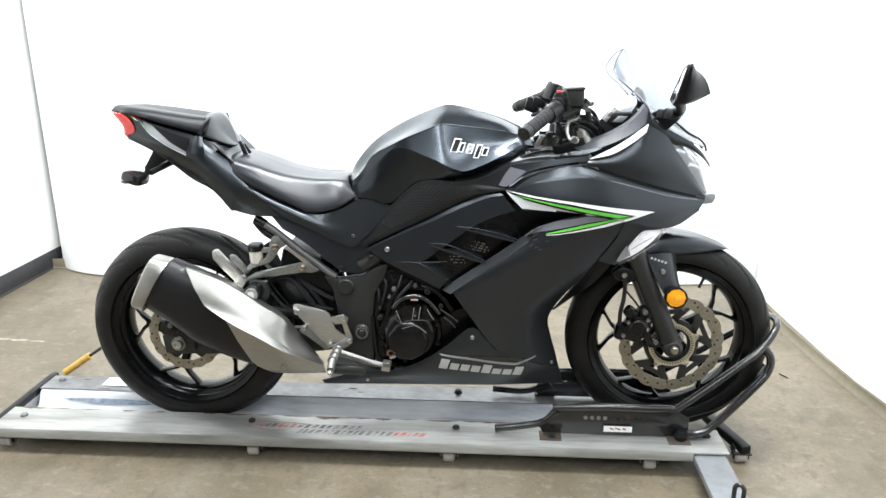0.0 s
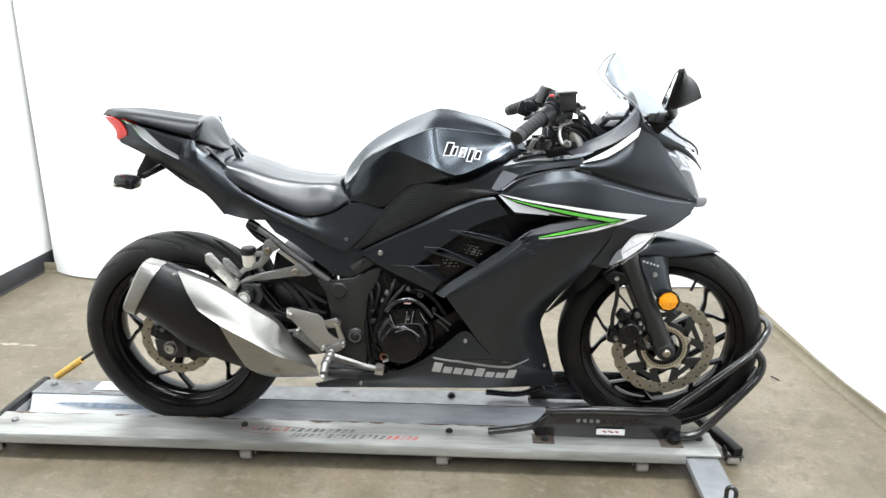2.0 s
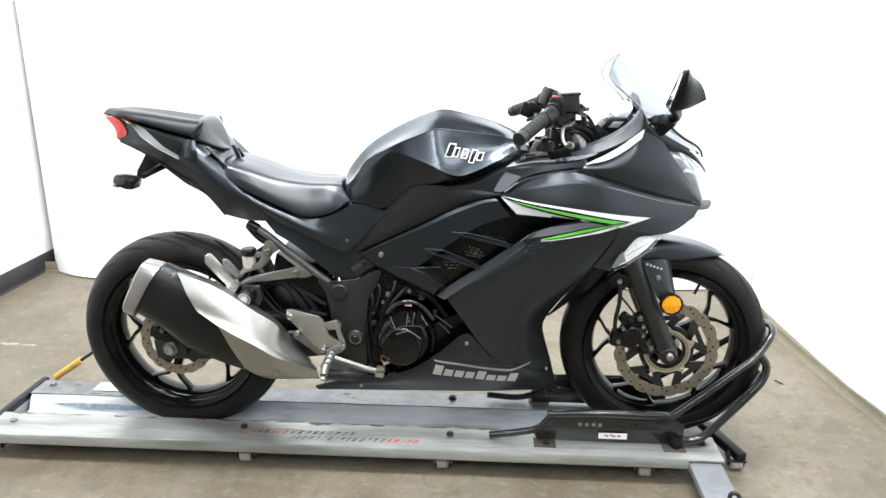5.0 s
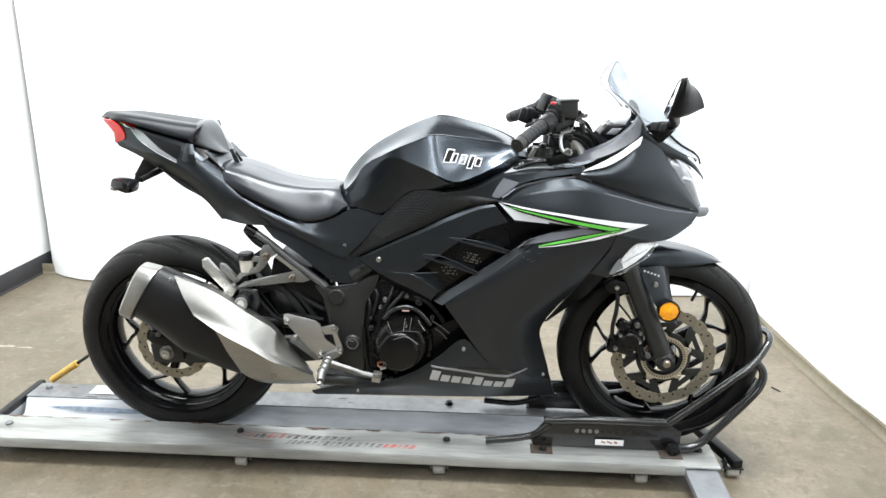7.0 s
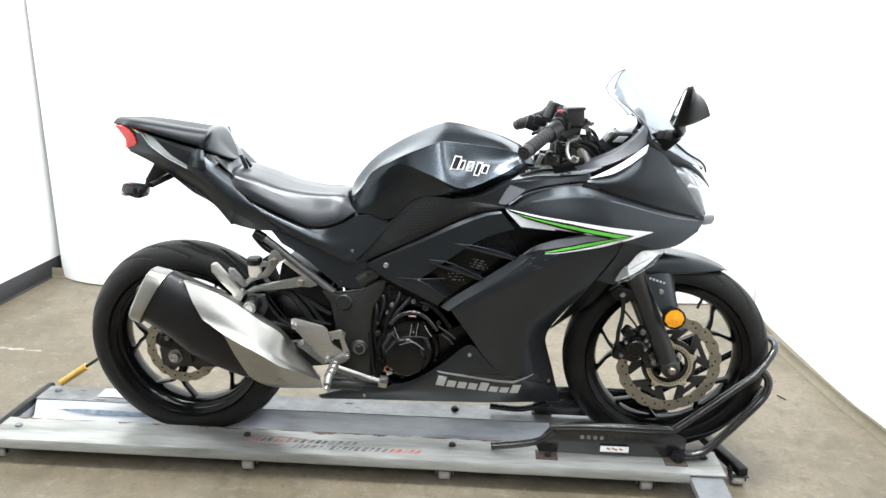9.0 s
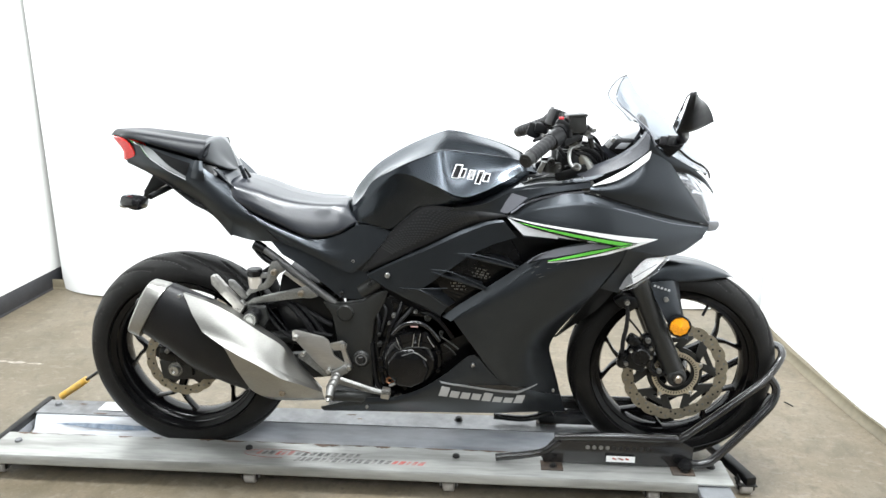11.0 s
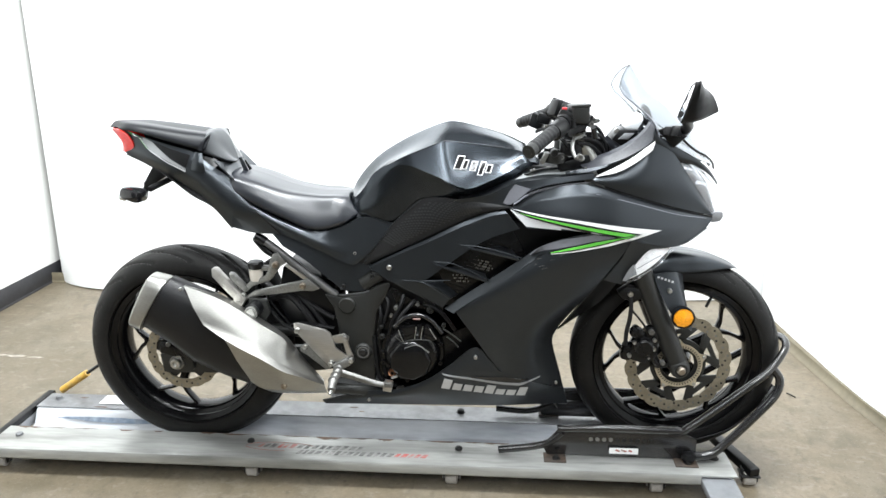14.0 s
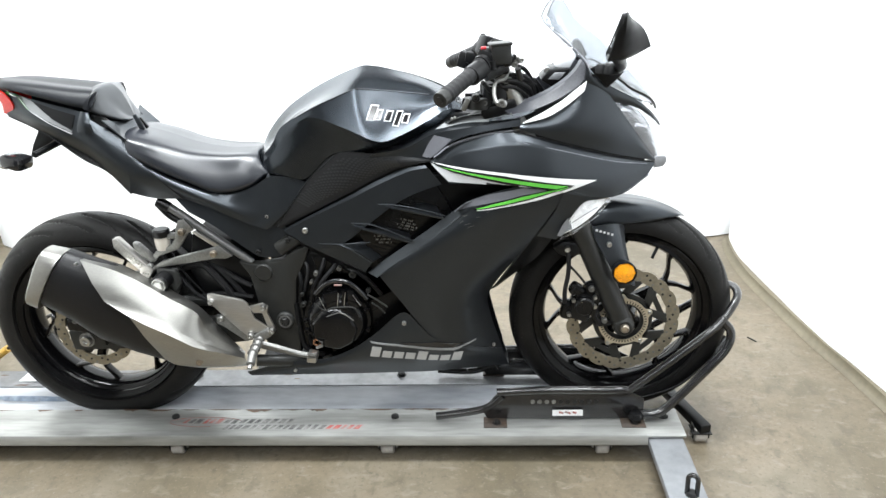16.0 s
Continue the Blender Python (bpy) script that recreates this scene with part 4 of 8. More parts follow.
tank_flank = [
    [(0.507, -0.064, 0.789), (0.549, -0.088, 0.826), (0.586, -0.102, 0.869), (0.646, -0.116, 0.908), (0.731, -0.138, 0.885), (0.808, -0.150, 0.855), (0.862, -0.140, 0.867), (0.923, -0.117, 0.894), (0.967, -0.092, 0.914), (1.001, -0.065, 0.907)],
    [(0.515, -0.071, 0.778), (0.559, -0.094, 0.795), (0.601, -0.106, 0.821), (0.660, -0.116, 0.851), (0.738, -0.126, 0.849), (0.807, -0.134, 0.841), (0.862, -0.124, 0.853), (0.924, -0.108, 0.882), (0.968, -0.088, 0.906), (1.001, -0.062, 0.904)],
    [(0.524, -0.076, 0.767), (0.570, -0.095, 0.763), (0.620, -0.104, 0.758), (0.689, -0.112, 0.817), (0.748, -0.116, 0.823), (0.806, -0.118, 0.830), (0.862, -0.112, 0.842), (0.924, -0.100, 0.870), (0.968, -0.085, 0.898), (1.002, -0.060, 0.900)]]
tank_belly = []
for a, b in zip(spline(tank_crown[2], 30), spline(tank_flank[0], 30)):
    q = (a + b) / 2
    out = -0.005 * min(max((q.x - 0.77) / 0.06, 0), 1) * min(max((0.98 - q.x) / 0.05, 0), 1)
    tank_belly.append((q.x, q.y - out * 0.84, q.z + out * 0.54))
tank = part("fuel_tank", skin(tank_crown + [tank_belly] + tank_flank,
    n=64, m=6, both=True, breaks=(2, 4)), M_TANK, bike, "satin black fuel tank with sharp knee creases", angle=20)
part("tank_trim", tube(centre([(0.798, 0.085, 0.997), (0.854, 0.085, 0.988), (0.918, 0.085, 0.968), (0.966, 0.085, 0.946)]), 0.004, 8, 20), M_PLASTIC, tank)

seat = part("rider_seat", skin([
    [(0.168, 0.000, 0.872), (0.184, 0.000, 0.877), (0.207, 0.000, 0.874), (0.258, 0.000, 0.859), (0.331, 0.000, 0.833), (0.406, 0.000, 0.818), (0.462, 0.000, 0.816), (0.488, 0.000, 0.816), (0.492, 0.000, 0.804)],
    [(0.168, -0.046, 0.870), (0.182, -0.052, 0.875), (0.207, -0.059, 0.871), (0.258, -0.060, 0.856), (0.331, -0.053, 0.829), (0.406, -0.047, 0.815), (0.462, -0.044, 0.813), (0.490, -0.034, 0.813), (0.494, -0.033, 0.801)],
    [(0.174, -0.076, 0.860), (0.184, -0.086, 0.866), (0.204, -0.096, 0.861), (0.258, -0.098, 0.846), (0.331, -0.088, 0.823), (0.406, -0.080, 0.812), (0.462, -0.074, 0.811), (0.496, -0.058, 0.805), (0.500, -0.056, 0.793)],
    [(0.178, -0.086, 0.851), (0.187, -0.098, 0.852), (0.203, -0.107, 0.845), (0.258, -0.114, 0.825), (0.335, -0.110, 0.798), (0.407, -0.103, 0.783), (0.472, -0.094, 0.786), (0.505, -0.070, 0.789), (0.509, -0.067, 0.777)],
    [(0.180, -0.090, 0.838), (0.188, -0.102, 0.836), (0.203, -0.111, 0.828), (0.261, -0.118, 0.800), (0.337, -0.120, 0.766), (0.406, -0.118, 0.740), (0.476, -0.106, 0.750), (0.519, -0.078, 0.769), (0.523, -0.075, 0.757)],
    [(0.180, -0.084, 0.829), (0.188, -0.094, 0.827), (0.202, -0.104, 0.819), (0.258, -0.110, 0.790), (0.334, -0.112, 0.756), (0.407, -0.110, 0.728), (0.477, -0.098, 0.738), (0.519, -0.072, 0.759), (0.523, -0.069, 0.747)]], n=80, m=8, both=True), M_SEAT, bike, "black vinyl rider seat", angle=80)
pillion = part("passenger_seat", skin([
    centre([(-0.180, 0.050, 0.984), (-0.156, 0.050, 1.002), (-0.093, 0.050, 0.999), (0.017, 0.050, 0.982), (0.089, 0.050, 0.972)], 0.001),
    [(-0.139, -0.035, 0.989), (-0.104, -0.050, 1.000), (-0.041, -0.058, 0.995), (0.064, -0.064, 0.981), (0.129, -0.064, 0.973)],
    [(-0.130, -0.050, 0.986), (-0.080, -0.072, 0.986), (-0.023, -0.082, 0.975), (0.065, -0.092, 0.956), (0.125, -0.094, 0.943)],
    [(-0.127, -0.050, 0.982), (-0.076, -0.068, 0.980), (-0.016, -0.078, 0.966), (0.062, -0.088, 0.947), (0.119, -0.090, 0.934)]], n=34, m=5, both=True), M_PILLION, bike, "black vinyl passenger seat", angle=80)
part("seat_strap", skin([
    centre([(0.085, 0.060, 0.974), (0.095, 0.060, 0.975)]), [(0.117, -0.068, 0.970), (0.127, -0.068, 0.976)], [(0.112, -0.092, 0.960), (0.121, -0.093, 0.960)], [(0.104, -0.098, 0.939), (0.115, -0.098, 0.935)]], n=6, m=6, both=True), M_PILLION, pillion)
tail = pair("tail_cowl", [
    [(-0.121, -0.045, 0.984), (-0.036, -0.070, 0.961), (0.044, -0.086, 0.943), (0.089, -0.092, 0.931), (0.127, -0.092, 0.901), (0.181, -0.094, 0.868)],
    [(-0.112, -0.051, 0.963), (-0.035, -0.078, 0.940), (0.043, -0.096, 0.922), (0.094, -0.104, 0.902), (0.140, -0.108, 0.871), (0.190, -0.111, 0.833)],
    [(-0.107, -0.052, 0.941), (-0.034, -0.080, 0.912), (0.036, -0.098, 0.888), (0.096, -0.107, 0.858), (0.144, -0.114, 0.823), (0.195, -0.119, 0.782)],
    [(-0.125, -0.040, 0.921), (-0.041, -0.058, 0.881), (0.031, -0.076, 0.850), (0.095, -0.086, 0.814), (0.138, -0.092, 0.773), (0.178, -0.096, 0.729)]], M_PAINT, bike, "satin black tail cowl", n=48, m=6)
pair("tail_skirt", [
    [(0.181, -0.094, 0.868), (0.199, -0.099, 0.841), (0.217, -0.104, 0.813)],
    [(0.190, -0.111, 0.833), (0.215, -0.114, 0.815), (0.241, -0.118, 0.795)],
    [(0.195, -0.119, 0.782), (0.236, -0.122, 0.772), (0.276, -0.124, 0.761)],
    [(0.178, -0.096, 0.729), (0.245, -0.105, 0.716), (0.316, -0.110, 0.716)]], M_PAINT, bike, n=16, m=6)
pair("tail_rib", [[(0.096, -0.096, 0.933), (0.091, -0.108, 0.912), (0.084, -0.108, 0.887)], [(0.115, -0.098, 0.929), (0.122, -0.112, 0.904), (0.123, -0.112, 0.879)]], M_PAINT, bike, n=10, m=4, bulge=0.004)
pair("tail_recess", [[(0.103, -0.072, 0.931), (0.140, -0.072, 0.912), (0.165, -0.074, 0.893)], [(0.113, -0.086, 0.903), (0.150, -0.086, 0.885), (0.175, -0.088, 0.866)]], M_RIM, bike, n=14, m=3)
under = [(-0.120, -0.040, 0.917), (-0.052, -0.058, 0.891), (0.011, -0.075, 0.858), (0.074, -0.086, 0.814), (0.131, -0.092, 0.784), (0.179, -0.092, 0.726)]
part("tail_underside", skin([under, [(p[0], p[1] * 0.5, p[2] - 0.004) for p in under], centre(under, -0.002)], n=20, m=3, both=True), M_ROUGHPLASTIC, bike)
light = part("tail_light", skin([
    [(-0.163, 0.000, 0.985), (-0.138, 0.000, 0.955), (-0.118, 0.000, 0.930)],
    [(-0.154, -0.035, 0.986), (-0.124, -0.045, 0.952), (-0.125, -0.040, 0.926)],
    [(-0.124, -0.052, 0.985), (-0.098, -0.060, 0.971), (-0.085, -0.060, 0.940), (-0.115, -0.048, 0.924)]], n=16, m=5, both=True, thick=0.004), M_REDLENS, bike, "red tail light lens")
for nm, top, low, mt in (
        ("tail_stripe", [(-0.071, -0.080, 0.971), (-0.029, -0.080, 0.955), (0.023, -0.080, 0.914), (0.069, -0.080, 0.889)], [(-0.065, -0.080, 0.958), (-0.033, -0.080, 0.931), (0.016, -0.080, 0.907), (0.069, -0.080, 0.884)], M_GREY_DECAL_SHEEN),
        ("tail_field", [(-0.026, -0.080, 0.955), (0.026, -0.080, 0.939), (0.082, -0.080, 0.924)], [(-0.023, -0.080, 0.951), (0.026, -0.080, 0.916), (0.071, -0.080, 0.892)], M_PLASTIC),
        ("tail_pinstripe", [(-0.087, -0.080, 0.980), (-0.066, -0.080, 0.961), (-0.044, -0.080, 0.937)], [(-0.081, -0.080, 0.980), (-0.060, -0.080, 0.961), (-0.039, -0.080, 0.937)], M_DARKGREEN),
        ("tail_pinstripe", [(-0.078, -0.080, 0.977), (-0.038, -0.080, 0.935), (0.016, -0.080, 0.905), (0.069, -0.080, 0.883)], [(-0.075, -0.080, 0.977), (-0.035, -0.080, 0.932), (0.016, -0.080, 0.903), (0.069, -0.080, 0.880)], M_SILVER)):
    lift = {"tail_stripe": 0.0012, "tail_field": 0.0022, "tail_pinstripe": 0.003}[nm]
    decal(nm, top, low, mt, tail[0], [tail[0]], lift, mirror=False)

# rear bracket and turn signals
rack = part("plate_bracket", tube([(-0.037, 0.000, 0.867), (-0.062, 0.000, 0.851), (-0.092, 0.000, 0.821)], 0.012, 10, 14), M_PLASTIC, bike, "black plate bracket")
part("bracket_side", plate([(-0.058, -0.030, 0.878), (-0.012, -0.030, 0.859), (-0.043, -0.030, 0.840), (-0.073, -0.030, 0.811), (-0.096, -0.030, 0.807), (-0.082, -0.030, 0.840)], 0.06, 0.002), M_PLASTIC, rack)
for s in (-1, 1):
    stem = part("turn_signal", tube([(0.000, s * 0.03, 0.850), (-0.015, s * 0.075, 0.842), (-0.030, s * 0.115, 0.834)], 0.008, 10, 12), M_PLASTIC, bike, "black rear turn signal")
    q = Vector((-0.061, -0.140, 0.826))
    part("signal_shell", box((q.x, q.y * -s, q.z), (0.058, 0.056, 0.034), 0.012, (0, 14, 12 * s)), M_GLOSS, stem)
    lens = Vector((-0.087, -0.148, 0.821))
    part("signal_lens", lathe([(0, -0.012), (0.010, -0.008), (0.013, 0.004), (0, 0.010)], (lens.x, lens.y * -s, lens.z), 16, axis="x"), M_REFLECT, stem, "clear smoked lens")

side_cover = pair("side_cover", [
    [(0.217, -0.104, 0.813), (0.272, -0.107, 0.780), (0.334, -0.110, 0.752), (0.379, -0.109, 0.734), (0.428, -0.107, 0.723), (0.486, -0.102, 0.739), (0.525, -0.096, 0.760), (0.563, -0.094, 0.762), (0.625, -0.100, 0.746)],
    [(0.248, -0.118, 0.788), (0.303, -0.122, 0.761), (0.354, -0.122, 0.738), (0.396, -0.118, 0.719), (0.435, -0.114, 0.705), (0.480, -0.108, 0.704), (0.514, -0.103, 0.714), (0.551, -0.100, 0.719), (0.598, -0.103, 0.718)],
    [(0.282, -0.124, 0.756), (0.334, -0.127, 0.733), (0.379, -0.126, 0.713), (0.420, -0.122, 0.694), (0.456, -0.118, 0.677), (0.489, -0.113, 0.667), (0.513, -0.109, 0.670), (0.538, -0.107, 0.673), (0.563, -0.106, 0.676)],
    [(0.316, -0.110, 0.716), (0.357, -0.116, 0.702), (0.402, -0.118, 0.683), (0.443, -0.118, 0.663), (0.479, -0.116, 0.645), (0.504, -0.114, 0.635), (0.511, -0.112, 0.633), (0.516, -0.111, 0.635), (0.520, -0.110, 0.636)]], M_PAINT, bike, "satin black side cover", n=48, m=6)
pair("cover_shelf", [[(0.515, -0.070, 0.764), (0.559, -0.070, 0.756), (0.623, -0.080, 0.743)], [(0.522, -0.092, 0.758), (0.563, -0.093, 0.754), (0.622, -0.101, 0.738)]], M_PAINT, bike, n=14, m=3)
pair("lower_side_cover", [
    [(0.272, -0.092, 0.732), (0.381, -0.092, 0.712), (0.472, -0.088, 0.680), (0.534, -0.086, 0.648), (0.571, -0.090, 0.604)],
    [(0.319, -0.104, 0.679), (0.380, -0.106, 0.641), (0.455, -0.102, 0.576), (0.485, -0.100, 0.556), (0.541, -0.098, 0.557), (0.557, -0.096, 0.576)]], M_PAINT, bike, n=24, m=4)
for s in (-1, 1):
    part("cover_seam", tube([(p[0], p[1] * -s, p[2]) for p in [(0.218, -0.105, 0.813), (0.246, -0.120, 0.792), (0.279, -0.126, 0.760), (0.316, -0.112, 0.716)]], 0.0010, 6, 24), M_PLASTIC, bike)
knee = pair("knee_panel", [
    [(0.514, -0.098, 0.637), (0.617, -0.102, 0.746), (0.695, -0.112, 0.817), (0.786, -0.128, 0.822), (0.875, -0.142, 0.815), (0.927, -0.150, 0.810)],
    [(0.535, -0.098, 0.635), (0.632, -0.106, 0.691), (0.713, -0.119, 0.749), (0.804, -0.132, 0.794), (0.878, -0.146, 0.806), (0.929, -0.150, 0.807)],
    [(0.542, -0.094, 0.629), (0.634, -0.103, 0.676), (0.725, -0.112, 0.722), (0.828, -0.128, 0.777), (0.887, -0.146, 0.798), (0.930, -0.150, 0.806)]], M_ROUGHPLASTIC, bike, "black knee panel with a stamped texture", n=36, m=5)

# the raised texture of the knee panel, its plastic lightened so the relief shows
pads = bmesh.new()
a, b = [(0.585, -0.120, 0.700), (0.644, -0.120, 0.757), (0.708, -0.120, 0.813), (0.786, -0.120, 0.815), (0.852, -0.120, 0.809)], [(0.618, -0.120, 0.685), (0.664, -0.120, 0.708), (0.733, -0.120, 0.741), (0.793, -0.120, 0.771), (0.860, -0.120, 0.797)]
ra, rb = even(a, 40), even(b, 40)
for i in range(1, 39):
    for j in range(7):
        w = (j + 0.5 + 0.5 * (i % 2)) / 7.5
        p = ra[i].lerp(rb[i], w)
        if (ra[i] - rb[i]).length > 0.012:
            q = [(p.x - 0.0045, -0.2, p.z), (p.x, -0.2, p.z - 0.0028), (p.x + 0.0045, -0.2, p.z), (p.x, -0.2, p.z + 0.0028)]
            pads.faces.new([pads.verts.new(v) for v in q])
onto(pads, [knee[0]], 0.0030)
tagged(part("stamped_texture", pads, M_STAMP, knee[0], smooth=False), kind="stuff")

# upper cowl, nose and side fairings
shoulder = pair("shoulder_trim", [
    [(0.794, -0.102, 0.825), (0.868, -0.092, 0.847), (0.942, -0.086, 0.880), (1.016, -0.088, 0.900), (1.089, -0.092, 0.910), (1.137, -0.104, 0.917)],
    [(0.792, -0.132, 0.822), (0.869, -0.142, 0.837), (0.935, -0.143, 0.868), (1.002, -0.147, 0.880), (1.067, -0.151, 0.889), (1.132, -0.155, 0.898)],
    [(0.762, -0.124, 0.805), (0.884, -0.143, 0.808), (0.928, -0.148, 0.814), (0.988, -0.152, 0.856), (1.063, -0.155, 0.875), (1.132, -0.158, 0.885)]], M_PAINT, bike, n=38, m=5, breaks=(1,))
cowl = pair("upper_cowl", [
    [(0.925, -0.150, 0.804), (0.976, -0.152, 0.844), (1.039, -0.155, 0.864), (1.117, -0.157, 0.872), (1.219, -0.150, 0.842), (1.342, -0.119, 0.803), (1.458, -0.063, 0.769)],
    [(0.931, -0.156, 0.800), (0.990, -0.167, 0.829), (1.057, -0.173, 0.844), (1.137, -0.174, 0.850), (1.232, -0.164, 0.826), (1.345, -0.130, 0.792), (1.456, -0.067, 0.765)],
    [(0.941, -0.164, 0.787), (1.019, -0.184, 0.789), (1.103, -0.192, 0.788), (1.189, -0.188, 0.778), (1.263, -0.172, 0.763), (1.357, -0.136, 0.750), (1.449, -0.074, 0.757)],
    [(0.970, -0.176, 0.759), (1.041, -0.188, 0.760), (1.126, -0.194, 0.755), (1.198, -0.188, 0.743), (1.264, -0.170, 0.724), (1.357, -0.130, 0.709), (1.440, -0.080, 0.745)]], M_PAINT, bike, "satin black upper cowl with a white, silver and green stripe", n=56, m=6, breaks=(1,))
nose = pair("nose_panel", [
    [(1.131, -0.150, 0.886), (1.202, -0.140, 0.911), (1.255, -0.133, 0.939), (1.281, -0.124, 0.972), (1.318, -0.118, 0.960), (1.351, -0.111, 0.919), (1.400, -0.093, 0.855), (1.457, -0.062, 0.779)],
    [(1.131, -0.157, 0.881), (1.215, -0.156, 0.882), (1.287, -0.145, 0.885), (1.350, -0.126, 0.866), (1.402, -0.100, 0.826), (1.457, -0.065, 0.777)],
    [(1.131, -0.158, 0.877), (1.218, -0.153, 0.848), (1.341, -0.121, 0.809), (1.457, -0.064, 0.774)]], M_PAINT, bike, "satin black nose panel", n=40, m=7)
fairing = pair("side_fairing", [
    [(0.781, -0.136, 0.523), (0.863, -0.146, 0.599), (0.973, -0.160, 0.685), (1.011, -0.170, 0.714), (1.057, -0.180, 0.734), (1.137, -0.188, 0.752), (1.235, -0.178, 0.744)],
    [(0.788, -0.146, 0.520), (0.879, -0.164, 0.576), (0.988, -0.182, 0.638), (1.081, -0.190, 0.673), (1.211, -0.172, 0.691)],
    [(0.806, -0.150, 0.496), (0.895, -0.164, 0.522), (0.984, -0.168, 0.542), (1.067, -0.156, 0.559), (1.149, -0.138, 0.589)],
    [(0.837, -0.152, 0.454), (0.911, -0.160, 0.456), (0.980, -0.148, 0.456), (1.028, -0.118, 0.455), (1.062, -0.090, 0.453)],
    [(0.878, -0.152, 0.395), (0.936, -0.152, 0.390), (0.991, -0.130, 0.382), (1.032, -0.092, 0.373), (1.061, -0.062, 0.375)],
    [(0.920, -0.150, 0.343), (0.969, -0.136, 0.321), (1.018, -0.104, 0.298), (1.062, -0.066, 0.274), (1.094, -0.036, 0.253)]], M_PAINT, bike, "satin black side fairing with scuffs", n=44, m=7)
pair("fairing_edge", [
    [(1.232, -0.164, 0.709), (1.163, -0.138, 0.608), (1.077, -0.092, 0.468), (1.062, -0.088, 0.454)], [(1.245, -0.158, 0.700), (1.183, -0.122, 0.597), (1.100, -0.076, 0.476), (1.070, -0.070, 0.447)],
    [(1.231, -0.140, 0.642), (1.219, -0.120, 0.610), (1.176, -0.090, 0.538), (1.117, -0.058, 0.478), (1.076, -0.040, 0.436)]], M_PLASTIC, bike, n=24, m=4)
pair("cowl_cheek", [
    [(1.173, -0.148, 0.618), (1.212, -0.170, 0.684), (1.236, -0.180, 0.735), (1.298, -0.157, 0.718), (1.379, -0.120, 0.716), (1.441, -0.081, 0.745)],
    [(1.220, -0.136, 0.603), (1.240, -0.144, 0.640), (1.278, -0.152, 0.698), (1.317, -0.142, 0.704), (1.379, -0.118, 0.711), (1.442, -0.079, 0.742)]], M_PAINT, bike, n=40, m=4)
for s in (-1, 1):
    part("shoulder_seam", tube([(p[0], p[1] * -s, p[2]) for p in [(0.930, -0.150, 0.809), (0.983, -0.153, 0.847), (1.053, -0.156, 0.866), (1.131, -0.159, 0.877)]], 0.0013, 6, 30), M_PLASTIC, bike)
vent = pair("vent_panel", [
    [(0.549, -0.098, 0.627), (0.641, -0.108, 0.675), (0.719, -0.118, 0.714), (0.795, -0.130, 0.756), (0.870, -0.144, 0.788), (0.914, -0.156, 0.799)],
    [(0.554, -0.106, 0.626), (0.645, -0.118, 0.672), (0.723, -0.129, 0.709), (0.799, -0.140, 0.749), (0.873, -0.153, 0.783), (0.920, -0.164, 0.795)],
    [(0.559, -0.108, 0.622), (0.626, -0.122, 0.587), (0.697, -0.134, 0.598), (0.763, -0.142, 0.646), (0.834, -0.152, 0.701), (0.889, -0.161, 0.733), (0.951, -0.172, 0.757)]], M_PAINT, bike, "satin black vent panel", n=44, m=5, breaks=(1,))
vent_low = pair("vent_lip", [
    [(0.622, -0.121, 0.588), (0.661, -0.128, 0.593), (0.697, -0.134, 0.598), (0.736, -0.138, 0.584), (0.776, -0.142, 0.557)], [(0.625, -0.121, 0.585), (0.665, -0.128, 0.567), (0.704, -0.133, 0.552), (0.731, -0.137, 0.539), (0.754, -0.141, 0.528)]], M_PAINT, bike, n=24, m=4)
pair("vent_chamfer", [
    [(0.555, -0.106, 0.623), (0.625, -0.120, 0.585), (0.696, -0.132, 0.553), (0.754, -0.140, 0.526)], [(0.566, -0.086, 0.596), (0.622, -0.098, 0.561), (0.694, -0.110, 0.522), (0.753, -0.120, 0.499)]], M_PLASTIC, bike, n=20, m=3)
pair("fairing_strip", [
    [(0.757, -0.132, 0.523), (0.797, -0.135, 0.553), (0.873, -0.142, 0.608), (0.954, -0.150, 0.667), (1.005, -0.157, 0.707), (1.076, -0.167, 0.734), (1.125, -0.176, 0.746)],
    [(0.783, -0.150, 0.516), (0.823, -0.154, 0.548), (0.895, -0.163, 0.599), (0.967, -0.172, 0.657), (1.016, -0.178, 0.696), (1.082, -0.184, 0.730), (1.131, -0.189, 0.745)]], M_PAINT, bike, n=30, m=3)
for blade, root in (([(0.814, -0.158, 0.705), (0.872, -0.166, 0.692), (0.954, -0.168, 0.674)], [(0.838, -0.128, 0.691), (0.901, -0.120, 0.698), (0.935, -0.120, 0.688)]), ([(0.730, -0.144, 0.652), (0.797, -0.153, 0.633), (0.873, -0.156, 0.610)], [(0.757, -0.118, 0.639), (0.819, -0.112, 0.634), (0.865, -0.112, 0.620)]), ([(0.694, -0.135, 0.598), (0.736, -0.140, 0.583), (0.776, -0.144, 0.556)], [(0.752, -0.112, 0.597), (0.780, -0.110, 0.582), (0.796, -0.114, 0.559)])):
    for s in (-1, 1):
        fin = skin([[(p[0], p[1] * -s, p[2]) for p in blade], [(p[0], p[1] * -s, p[2]) for p in root]], n=16, m=3, straight=True, thick=0.004)
        part("vent_fin", fin, M_PAINT, bike, "sharp vent fin", smooth=False)
dark = [(0.560, -0.105, 0.620), (0.701, -0.105, 0.698), (0.860, -0.105, 0.775), (0.980, -0.105, 0.754), (1.159, -0.105, 0.745), (1.205, -0.105, 0.715), (0.998, -0.105, 0.660), (0.908, -0.105, 0.602), (0.785, -0.105, 0.515), (0.691, -0.105, 0.549)]
